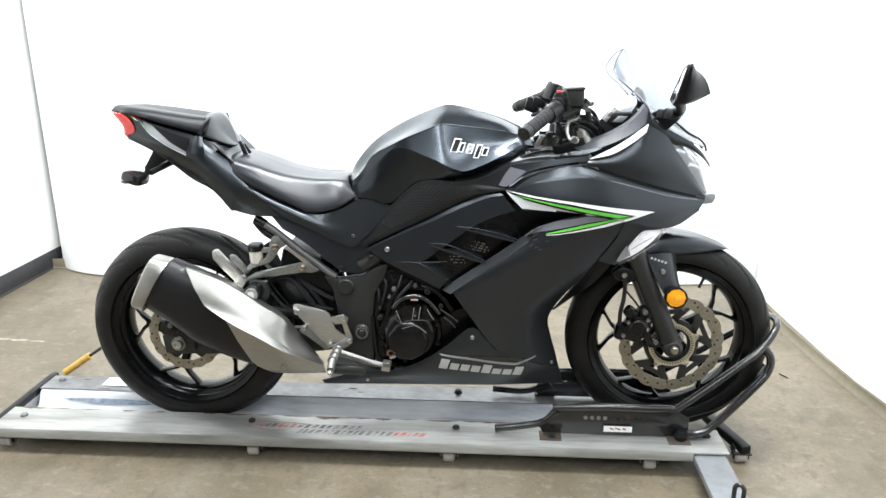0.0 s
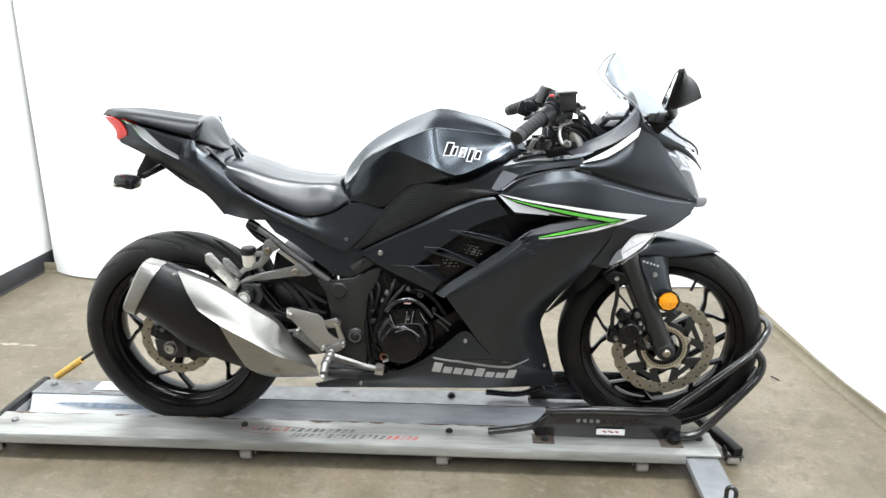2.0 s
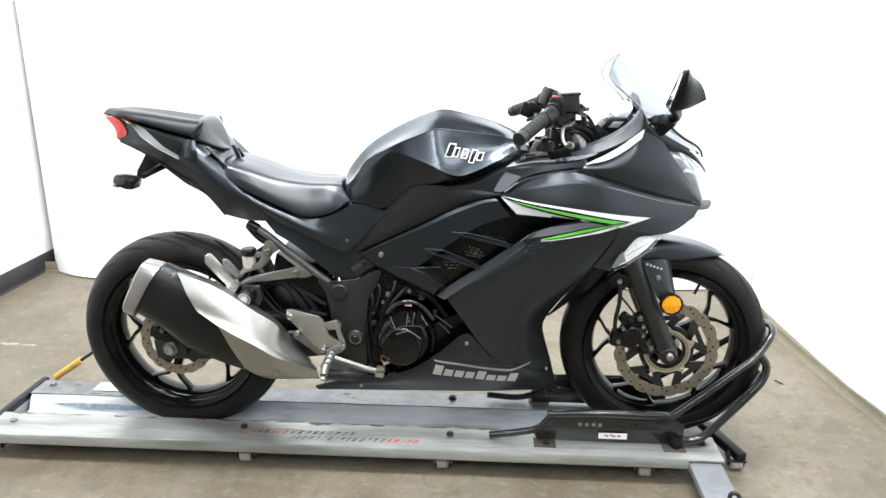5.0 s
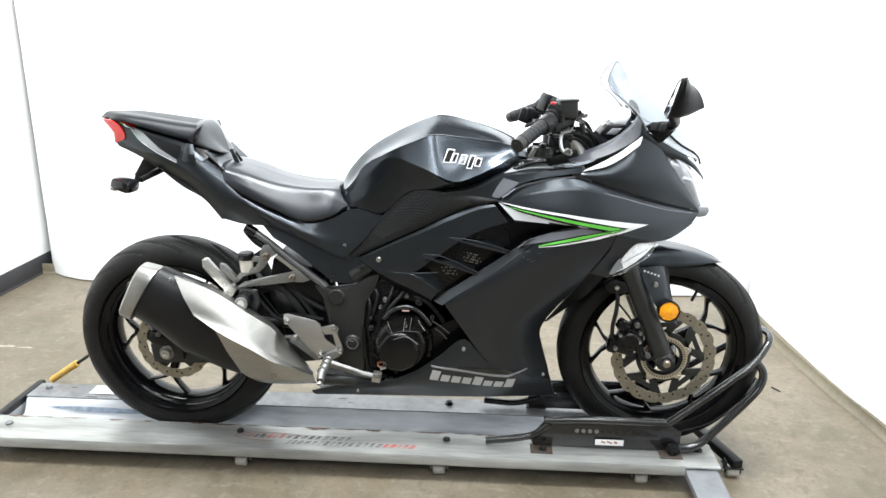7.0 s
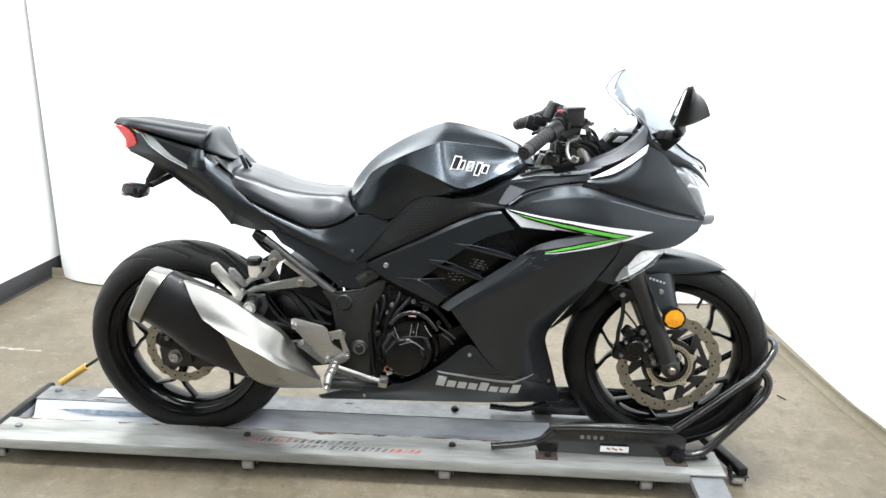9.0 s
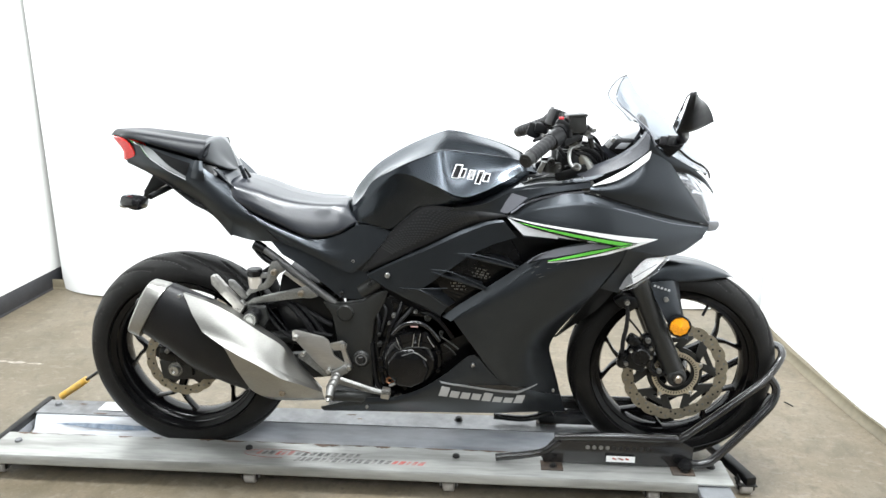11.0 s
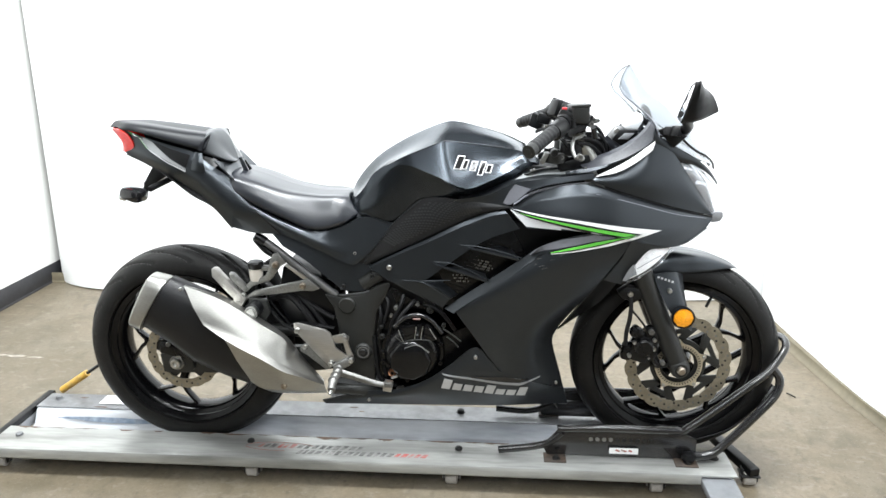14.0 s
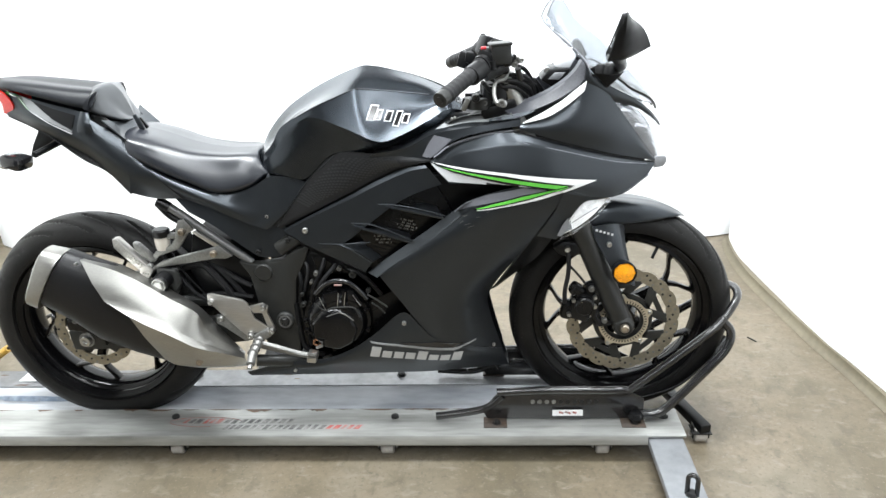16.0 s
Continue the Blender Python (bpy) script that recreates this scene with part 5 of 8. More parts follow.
part("radiator_shroud", plate(dark, 0.02, 0.002), M_PLASTIC, bike)
rad = part("radiator", box((0.862, -0.112, 0.636), (0.23, 0.012, 0.13), 0.002, (0, -28, 0)), M_ENGINE, bike, "dark radiator core behind the vents")
core = bmesh.new()
for i in range(16):
    p = Vector((0.786, -0.119, 0.572)).lerp(Vector((0.906, -0.119, 0.702)), i / 15)
    box(p, (0.05, 0.002, 0.0022), 0, (0, 18, 0), bm=core)
tagged(part("radiator_rows", core, M_ENGINE, rad, smooth=False), kind="stuff")

# small bright boxes imitate glints on the radiator core
for a, b, rows in (((0.848, -0.126, 0.659), (0.878, -0.126, 0.652), 3), ((0.839, -0.126, 0.646), (0.872, -0.126, 0.639), 2), ((0.781, -0.126, 0.616), (0.815, -0.126, 0.616), 3)):
    glint = bmesh.new()
    for row in range(rows):
        for k in range(9):
            if (k * 5 + row * 3) % 7 < 5:
                p = Vector(a).lerp(Vector(b), k / 8) + Vector((0.003 * row, 0, -0.0085 * row))
                box(p, (0.0022, 0.0012, 0.0040), 0, (0, 15, 0), bm=glint)
    tagged(part("radiator_glint", glint, M_CAST, rad, "row of glints on the radiator fins, set as bright dashes", smooth=False), kind="stuff")

belly = pair("belly_pan", [
    [(0.403, -0.092, 0.219), (0.526, -0.118, 0.263), (0.627, -0.132, 0.280), (0.705, -0.142, 0.314), (0.772, -0.147, 0.363), (0.841, -0.150, 0.420), (0.882, -0.152, 0.385), (0.920, -0.150, 0.345), (0.994, -0.118, 0.308), (1.094, -0.036, 0.253)],
    [(0.406, -0.093, 0.215), (0.526, -0.120, 0.245), (0.627, -0.136, 0.263), (0.724, -0.146, 0.296), (0.788, -0.152, 0.318), (0.848, -0.155, 0.338), (0.898, -0.150, 0.320), (0.946, -0.136, 0.297), (1.011, -0.108, 0.275), (1.098, -0.035, 0.235)],
    [(0.412, -0.090, 0.206), (0.540, -0.108, 0.219), (0.689, -0.118, 0.227), (0.819, -0.120, 0.231), (0.900, -0.112, 0.229), (0.964, -0.098, 0.226), (1.031, -0.072, 0.217), (1.110, -0.030, 0.201)]], M_PAINT, bike, "satin black belly pan", n=56, m=6)
low = [(0.412, -0.090, 0.206), (0.540, -0.108, 0.219), (0.689, -0.118, 0.227), (0.819, -0.120, 0.231), (0.900, -0.112, 0.229), (0.964, -0.098, 0.226), (1.031, -0.072, 0.217), (1.110, -0.030, 0.201)]
part("belly_floor", skin([low, [(p[0], p[1] * 0.5, p[2] - 0.012) for p in low], centre(low, -0.016)], n=24, m=3, both=True), M_ROUGHPLASTIC, bike)
# a pale grey line and a black strip laid on the belly pan
decal("belly_pale_line", [(0.753, -0.150, 0.340), (0.826, -0.150, 0.333), (0.898, -0.150, 0.322), (0.969, -0.150, 0.310), (1.023, -0.150, 0.320)], [(0.758, -0.150, 0.335), (0.826, -0.150, 0.327), (0.898, -0.150, 0.315), (0.969, -0.150, 0.303), (1.022, -0.150, 0.317)], M_GREY_DECAL_SHEEN, belly[0], [belly[0], fairing[0]], 0.0025, mirror=False)
decal("belly_dark_strip", [(0.829, -0.150, 0.337), (0.921, -0.150, 0.336), (0.992, -0.150, 0.321)], [(0.835, -0.150, 0.334), (0.898, -0.150, 0.324), (0.969, -0.150, 0.312)], M_GLOSS, belly[0], [belly[0], fairing[0]], 0.0022, mirror=False)
inner = [(1.070, 0.000, 0.418), (1.059, 0.000, 0.377), (1.067, 0.000, 0.345), (1.098, 0.000, 0.236), (1.114, 0.000, 0.186)]
part("front_inner_cowl", skin([[(p[0] - 0.03, -0.085 + 0.05 * k / 4, p[2]) for k, p in enumerate(inner)], [(p[0] - 0.04, 0, p[2]) for p in inner]], n=16, m=6, both=True), M_ROUGHPLASTIC, bike)

# stripes
tg = [cowl[0], fairing[0]]
upper_stripes = (
        ("stripe_silver", [(0.927, -0.180, 0.803), (1.019, -0.180, 0.788), (1.183, -0.180, 0.757)], [(0.968, -0.180, 0.764), (1.042, -0.180, 0.761), (1.184, -0.180, 0.746)], M_SILVER, 0.0012),
        ("stripe_white", [(0.929, -0.180, 0.806), (1.105, -0.180, 0.785), (1.308, -0.180, 0.756)], [(0.983, -0.180, 0.795), (1.120, -0.180, 0.772), (1.257, -0.180, 0.749)], M_WHITE, 0.0020),
        ("stripe_edge", [(0.933, -0.180, 0.802), (1.094, -0.180, 0.780), (1.257, -0.180, 0.749)], [(0.976, -0.180, 0.787), (1.095, -0.180, 0.761), (1.195, -0.180, 0.741)], M_GLOSS, 0.0028),
        ("stripe_green", [(0.950, -0.180, 0.797), (1.094, -0.180, 0.774), (1.239, -0.180, 0.749)], [(0.970, -0.180, 0.792), (1.094, -0.180, 0.767), (1.212, -0.180, 0.745)], M_GREEN, 0.0036))
lower_stripes = (
        ("stripe_grey", [(1.138, -0.180, 0.749), (1.057, -0.180, 0.733), (1.010, -0.180, 0.715), (0.982, -0.180, 0.695)], [(1.193, -0.180, 0.741), (1.079, -0.180, 0.718), (1.015, -0.180, 0.703), (0.979, -0.180, 0.688)], M_LILAC, 0.0012),
        ("stripe_white", [(1.257, -0.180, 0.751), (1.165, -0.180, 0.725), (1.058, -0.180, 0.704), (1.034, -0.180, 0.699)], [(1.308, -0.180, 0.756), (1.180, -0.180, 0.720), (1.066, -0.180, 0.700), (1.031, -0.180, 0.695)], M_WHITE, 0.0020),
        ("stripe_edge", [(1.201, -0.180, 0.741), (1.136, -0.180, 0.732), (1.065, -0.180, 0.715), (1.025, -0.180, 0.700)], [(1.252, -0.180, 0.747), (1.151, -0.180, 0.721), (1.074, -0.180, 0.705), (1.027, -0.180, 0.697)], M_GLOSS, 0.0034),
        ("stripe_green", [(1.210, -0.180, 0.742), (1.136, -0.180, 0.729), (1.071, -0.180, 0.713), (1.031, -0.180, 0.701)], [(1.241, -0.180, 0.746), (1.151, -0.180, 0.724), (1.074, -0.180, 0.708), (1.031, -0.180, 0.699)], M_GREEN, 0.0045))
for nm, top, low, mt, lift in upper_stripes + lower_stripes:
    decal(nm, top, low, mt, cowl[0], tg, lift, n=44, m=5, mirror=False)
part("cowl_seam", tube([(1.119, -0.160, 0.874), (1.218, -0.154, 0.844), (1.341, -0.122, 0.805), (1.456, -0.065, 0.771)], 0.0014, 6, 40), M_PLASTIC, cowl[0])
# a pale tube paints the highlight along the cowl's crease
part("cowl_highlight", tube([(1.137, -0.174, 0.850), (1.232, -0.164, 0.826), (1.345, -0.130, 0.792), (1.437, -0.077, 0.770)], 0.0010, 6, 40), M_LILAC, cowl[0])
# pale sheets paint the brightness of the shoulder's lit facets
decal("shoulder_sheen", [(0.937, -0.120, 0.873), (0.995, -0.120, 0.900), (1.064, -0.120, 0.909), (1.134, -0.120, 0.914)], [(0.940, -0.140, 0.874), (1.006, -0.140, 0.888), (1.068, -0.140, 0.893), (1.132, -0.140, 0.900)], M_GREY_DECAL_SHEEN, shoulder[0], [shoulder[0]], 0.0014, mirror=False, smooth=True)
decal("facet_sheen", [(0.908, -0.140, 0.818), (0.922, -0.140, 0.845), (0.937, -0.140, 0.866)], [(0.925, -0.140, 0.812), (0.950, -0.140, 0.832), (0.977, -0.140, 0.856)], M_LILAC, shoulder[0], [shoulder[0]], 0.0016, mirror=False)
decal("shoulder_white", [(0.936, -0.160, 0.820), (0.982, -0.160, 0.850), (1.053, -0.160, 0.869), (1.116, -0.160, 0.877)], [(0.934, -0.160, 0.815), (0.985, -0.160, 0.845), (1.053, -0.160, 0.865), (1.117, -0.160, 0.874)], M_LILAC, cowl[0], [shoulder[0], cowl[0]], 0.0012, mirror=False, smooth=True)


def slanted_marks(parent, targets, start, step, height, count, mat, lean=0.35, seed=1, lift=0.002, fill=0.62):
    """Plain slanted blocks in place of a name."""
    r = random.Random(seed)
    p, q, h = Vector(start), Vector(step), Vector(height)
    for k in range(count):
        tall = h * (1.0 if k == 0 else r.choice((0.62, 0.7, 0.7, 0.95)))
        a = p + q * k
        bm = patch([a + tall + Vector((lean * tall.length, 0, 0)), a + tall + q * fill + Vector((lean * tall.length, 0, 0))], [a, a + q * fill], 5, 3)
        onto(bm, targets, lift)
        bmesh.ops.recalc_face_normals(bm, faces=bm.faces)
        if sum(f.normal.y for f in bm.faces) > 0:
            bmesh.ops.reverse_faces(bm, faces=bm.faces)
        part("logo_mark", shell(bm, 0.0008), mat, parent)


b0, b1 = Vector((0.750, -0.150, 0.295)), Vector((0.987, -0.150, 0.264))
slanted_marks(belly[0], [belly[0]], b0, (b1 - b0) / 8, (0, 0, 0.031), 8, M_LOGO, 0.3, 3, fill=0.80)
t0, t1 = Vector((0.78, -0.14, 0.902)), Vector((0.88, -0.13, 0.889))
step = (t1 - t0) / 5
for k, (drop, tall, fill) in enumerate(((0.001, 0.028, 0.72), (0.003, 0.018, 0.42), (0.002, 0.018, 0.56), (-0.006, 0.027, 0.48), (0.002, 0.015, 0.52))):
    for mat, grow, lift in ((M_WHITE, 0.0022, 0.0018), (M_GLOSS, 0.0, 0.0030)):
        a = t0 + step * k + Vector((0.003, 0, drop))
        low = [a + Vector((-grow, 0, -grow)), a + step * fill + Vector((grow, 0, -grow))]
        lean = Vector((0.40 * tall, 0, tall))
        top = [a + lean + Vector((-grow, 0, grow)), a + lean + step * fill + Vector((grow, 0, grow))]
        decal("logo_mark", top, low, mat, tank, [tank], lift, 6, 4, mirror=False)

# head lamp, nose tip and front turn signals
part("lamp_bowl", skin([[(1.343, -0.108, 0.918), (1.400, -0.088, 0.852), (1.456, -0.056, 0.780)], [(1.387, -0.050, 0.904), (1.437, -0.050, 0.844), (1.465, -0.045, 0.782)], [(1.408, 0.000, 0.902), (1.459, 0.000, 0.841), (1.483, 0.000, 0.775)]], n=20, m=6, both=True), M_GLOSS, bike)
lampu = part("headlight", skin([[(1.338, -0.116, 0.924), (1.399, -0.095, 0.855), (1.457, -0.062, 0.779)], [(1.374, -0.085, 0.921), (1.429, -0.075, 0.858), (1.474, -0.050, 0.780)], [(1.401, -0.045, 0.921), (1.451, -0.045, 0.858), (1.487, -0.030, 0.779)], [(1.421, 0.000, 0.919), (1.470, 0.000, 0.853), (1.499, 0.000, 0.774)]], n=24, m=6, both=True, thick=0.0025), M_LENS, bike, "clear headlight lens over bright reflectors")
lampu.visible_shadow = False
for a, b, r in (((1.377, -0.092, 0.888), (1.396, -0.060, 0.878), 0.02), ((1.414, -0.078, 0.848), (1.437, -0.050, 0.838), 0.022), ((1.443, -0.064, 0.804), (1.460, -0.045, 0.797), 0.018)):
    for s in (-1, 1):
        p, q = Vector((a[0], a[1] * -s, a[2])), Vector((b[0], b[1] * -s, b[2]))
        part("reflector", skin([[p + Vector((-0.01, 0, r)), q + Vector((0, 0, r * 0.8))], [p + Vector((-0.018, 0.01 * s, 0)), q + Vector((-0.016, 0, 0))], [p + Vector((-0.006, 0, -r)), q + Vector((0, 0, -r * 0.8))]], n=6, m=6, thick=0.001), M_REFLECT, lampu)
part("nose_tip", plate([(1.460, -0.052, 0.782), (1.487, -0.052, 0.781), (1.489, -0.052, 0.768), (1.482, -0.052, 0.756), (1.460, -0.052, 0.752)], 0.104, 0.002), M_NOSETIP, bike, "grey nose tip below the headlight")
for s in (-1, 1):
    a, b = [(1.223, -0.140, 0.609), (1.239, -0.146, 0.644), (1.280, -0.152, 0.703), (1.344, -0.128, 0.702)], [(1.228, -0.152, 0.611), (1.264, -0.158, 0.629), (1.306, -0.156, 0.662), (1.343, -0.136, 0.697)]
    sig = part("front_turn_signal", skin([[(p[0], p[1] * -s, p[2]) for p in a], [(p[0], p[1] * -s, p[2]) for p in b]], n=20, m=6, bulge=0.012, thick=0.002), M_LENS, bike, "clear front turn signal lens")
    sig.visible_shadow = False
    part("signal_bowl", skin([[(p[0], (p[1] + 0.004) * -s, p[2]) for p in a], [(p[0], (p[1] + 0.02) * -s, p[2] + 0.002) for p in b]], n=20, m=6, thick=0.002), M_SIGNAL, sig)

    for line in ([(1.258, -0.158, 0.631), (1.286, -0.158, 0.650), (1.317, -0.158, 0.671)], [(1.254, -0.156, 0.652), (1.282, -0.156, 0.671), (1.312, -0.156, 0.690)], [(1.248, -0.156, 0.664), (1.252, -0.156, 0.646), (1.256, -0.156, 0.629)]):
        part("signal_rib", tube([(p[0], p[1] * -s, p[2]) for p in line], 0.0009, 6, 12), M_NOSETIP, sig)
    part("signal_socket", skin([[(p[0], p[1] * -s, p[2]) for p in r] for r in ([(1.220, -0.155, 0.620), (1.232, -0.155, 0.645), (1.245, -0.155, 0.664)], [(1.229, -0.157, 0.619), (1.242, -0.157, 0.630), (1.254, -0.157, 0.637)])], n=10, m=3, thick=0.002), M_NOSETIP, sig, "grey lamp socket behind the lens")

# windscreen
screen = part("windscreen", skin([
    [(1.230, 0.000, 1.156), (1.269, 0.000, 1.101), (1.326, 0.000, 1.056), (1.382, 0.000, 0.999), (1.431, 0.000, 0.946), (1.463, 0.000, 0.898)],
    [(1.214, -0.030, 1.144), (1.238, -0.048, 1.091), (1.291, -0.056, 1.044), (1.345, -0.058, 0.991), (1.395, -0.054, 0.949), (1.439, -0.040, 0.910)],
    [(1.201, -0.055, 1.124), (1.226, -0.076, 1.088), (1.255, -0.096, 1.042), (1.302, -0.104, 0.993), (1.351, -0.098, 0.957), (1.401, -0.080, 0.926)],
    [(1.194, -0.072, 1.103), (1.206, -0.088, 1.083), (1.229, -0.104, 1.065), (1.272, -0.126, 1.024), (1.290, -0.126, 0.987), (1.329, -0.116, 0.965)]], n=36, m=7, both=True, thick=0.003), M_GLASS, bike, "clear curved windscreen", angle=80)
screen.visible_shadow = False
for s in (-1, 1):
    part("screen_edge", tube([(p[0], p[1] * -s, p[2]) for p in [(1.194, -0.072, 1.103), (1.206, -0.088, 1.083), (1.229, -0.104, 1.065), (1.272, -0.126, 1.024), (1.290, -0.126, 0.987)]], 0.0016, 6, 30), M_LILAC, screen)
    part("screen_lip", tube([(p[0], p[1] * -s, p[2]) for p in [(1.194, -0.072, 1.103), (1.201, -0.055, 1.124), (1.214, -0.030, 1.144), (1.230, 0.000, 1.156)]], 0.0013, 6, 24), M_FRAME, screen)
    trim = [(p[0], p[1] * -s, p[2]) for p in [(1.291, -0.127, 0.988), (1.335, -0.122, 0.987), (1.385, -0.100, 0.952), (1.427, -0.070, 0.929), (1.448, -0.045, 0.911), (1.460, -0.020, 0.892)]]
    part("screen_trim", tube(trim, 0.0030, 8, 40), M_PLASTIC, bike)
cap = pair("nose_cap", [[(1.279, -0.124, 1.011), (1.298, -0.122, 0.984), (1.350, -0.110, 0.952), (1.400, -0.088, 0.924), (1.439, -0.058, 0.895), (1.471, -0.020, 0.860)], [(1.274, -0.122, 0.967), (1.298, -0.118, 0.955), (1.340, -0.108, 0.926), (1.395, -0.084, 0.909), (1.441, -0.056, 0.879), (1.476, -0.015, 0.845)]], M_PAINT, bike, n=26, m=4, bulge=0.004)

# cockpit sides
trim = pair("cockpit_panel", [
    [(1.093, -0.104, 0.918), (1.165, -0.106, 0.943), (1.217, -0.106, 0.970), (1.252, -0.104, 0.999), (1.272, -0.100, 1.030)],
    [(1.095, -0.118, 0.917), (1.167, -0.120, 0.939), (1.219, -0.120, 0.966), (1.254, -0.118, 0.995), (1.274, -0.112, 1.025)],
    [(1.112, -0.148, 0.905), (1.183, -0.143, 0.925), (1.239, -0.136, 0.951), (1.270, -0.128, 0.973), (1.282, -0.124, 1.001)]], M_COCKPIT, bike, "dark cockpit side panel", n=28, m=5, breaks=(1,))
pair("cockpit_edge", [[(1.138, -0.150, 0.891), (1.185, -0.150, 0.914), (1.224, -0.148, 0.937), (1.257, -0.142, 0.961), (1.280, -0.133, 0.977)], [(1.138, -0.154, 0.889), (1.189, -0.158, 0.902), (1.226, -0.157, 0.922), (1.254, -0.151, 0.941), (1.275, -0.139, 0.955)]], M_WHITE, bike, "white rolled edge below the cockpit panel", n=36, m=4, bulge=0.002)
pair("cockpit_lip", [[(1.063, -0.145, 0.900), (1.105, -0.147, 0.908), (1.140, -0.149, 0.914), (1.165, -0.150, 0.920)], [(1.062, -0.149, 0.896), (1.105, -0.152, 0.899), (1.140, -0.154, 0.907), (1.165, -0.152, 0.917)]], M_PAINT, bike, n=24, m=4)
dash = part("instrument_panel", plate([(1.183, -0.062, 0.971), (1.205, -0.062, 0.996), (1.254, -0.062, 0.995), (1.247, -0.062, 0.981), (1.212, -0.062, 0.952)], 0.09, 0.004), M_PLASTIC, bike, "black instrument cluster with a pale face")
part("instrument_face", plate([(1.217, -0.040, 0.998), (1.224, -0.040, 1.018), (1.260, -0.040, 1.037), (1.268, -0.040, 1.018), (1.250, -0.040, 0.988), (1.228, -0.040, 0.988)], 0.06, 0.006), M_FACE, dash, "pale glossy instrument face")
part("instrument_screen", plate([(1.201, -0.066, 0.972), (1.215, -0.066, 0.987), (1.240, -0.066, 0.987), (1.226, -0.066, 0.971)], 0.003, 0.0008), M_NOSETIP, dash, "grey instrument screen")
part("instrument_cowl", plate([(1.251, -0.030, 1.037), (1.267, -0.030, 1.058), (1.279, -0.030, 1.049), (1.290, -0.030, 1.023), (1.277, -0.030, 1.001), (1.266, -0.030, 1.011), (1.263, -0.030, 1.032)], 0.035, 0.005), M_PLASTIC, dash, "black cowl over the instruments")
part("instrument_knob", lathe([(0, -0.006), (0.006, -0.006), (0.008, 0.002), (0, 0.004)], (1.198, -0.05, 0.992), 14), M_BOLT, dash)
part("dash_side", skin([[(1.173, 0.090, 0.943), (1.246, 0.088, 1.010), (1.281, 0.085, 1.041)], [(1.196, 0.108, 0.903), (1.263, 0.106, 0.955), (1.312, 0.104, 1.009)]], n=14, m=3), M_COCKPIT, bike)

# mirrors
def mirror_unit(s):
    def pt(p):
        return Vector((p[0], p[1] * -s, p[2]))
    to, bo = pt((1.315, -0.338, 1.131)), pt((1.295, -0.318, 1.040))
    ti, bi = pt((1.334, -0.225, 1.117)), pt((1.308, -0.225, 1.049))
    crest, tip = pt((1.333, -0.295, 1.123)), pt((1.382, -0.285, 1.063))
    ring = []
    corners = [to, ti, bi, bo]
    for k in range(4):
        a, b = corners[k], corners[(k + 1) % 4]
        for t in (0.10, 0.3, 0.5, 0.7, 0.90):
            ring.append(a.lerp(b, t))
    mid = sum(ring, Vector()) / len(ring)
    rows = [ring]
    for out in (0.10, 0.30, 0.55, 0.78, 0.93, 0.985, 1.0):
        row = []
        for p in ring:
            low = min(max((to.z - p.z) / (to.z - bo.z), 0), 1)
            goal = crest.lerp(tip, low) + Vector((0.007, 0, 0.006)) * math.sin(math.pi * low)
            swell = (p - mid) * (0.55 * math.sin(math.pi * min(out, 1.0)) * (1 - 0.6 * out))
            row.append(p.lerp(goal, out) + Vector((swell.x * 0.5, swell.y, swell.z * 0.4)))
        rows.append(row)
    bm = grid_mesh(rows, close=True)
    bmesh.ops.recalc_face_normals(bm, faces=bm.faces)
    mir = part("mirror", bm, M_PLASTIC, bike, "black wedge-shaped mirror with a bright glass", angle=50)
    g = bmesh.new()
    n = (ti - to).cross(bo - to).normalized()
    if n.x > 0:
        n = -n
    vs = [g.verts.new(mid.lerp(p, 0.94) + n * 0.001) for p in ring]
    g.faces.new(vs)
    g.normal_update()
    part("mirror_glass", g, M_MIRROR, mir, smooth=False)
    rim = [mid.lerp(p, 0.98) for p in ring]
    part("mirror_rim", tube(rim + rim[:2], 0.0032, 6, 60), M_PLASTIC, mir)
    arm = [pt(q) for q in [(1.310, -0.260, 1.051), (1.334, -0.215, 1.031), (1.346, -0.170, 1.014), (1.340, -0.140, 1.004)]]
    part("mirror_arm", tube(arm, 0.013, 10, 16), M_PLASTIC, mir)
    part("mirror_foot", lathe([(0, 0.014), (0.014, 0.013), (0.020, 0.005), (0.023, -0.010), (0, -0.014)], pt((1.332, -0.138, 1.003)), 18, axis="z"), M_PLASTIC, mir)
    part("mirror_boss", lathe([(0, 0.010), (0.009, 0.009), (0.012, 0.003), (0.012, -0.010), (0, -0.012)], pt((1.309, -0.136, 1.004)), 16, axis="z"), M_GRIP, mir)
    part("mirror_base", plate([pt(q) for q in [(1.286, -0.128, 1.002), (1.306, -0.128, 1.010), (1.363, -0.128, 0.994), (1.351, -0.128, 0.980), (1.327, -0.128, 0.958)]], 0.010 * -s, 0.003), M_PLASTIC, mir)


mirror_unit(-1)

# dark inner body between the shells
part("inner_body", plate([(0.193, -0.078, 0.792), (0.348, -0.078, 0.752), (0.410, -0.078, 0.728), (0.530, -0.078, 0.752), (0.600, -0.078, 0.765), (0.660, -0.078, 0.802), (0.722, -0.078, 0.837), (0.977, -0.078, 0.904), (1.139, -0.078, 0.897), (1.282, -0.078, 0.945), (1.398, -0.078, 0.852), (1.435, -0.078, 0.783), (1.359, -0.078, 0.711), (1.226, -0.078, 0.683), (0.985, -0.078, 0.641), (0.784, -0.078, 0.517), (0.563, -0.078, 0.595), (0.407, -0.078, 0.679), (0.219, -0.078, 0.728)], 0.156, 0.004), M_PLASTIC, bike)

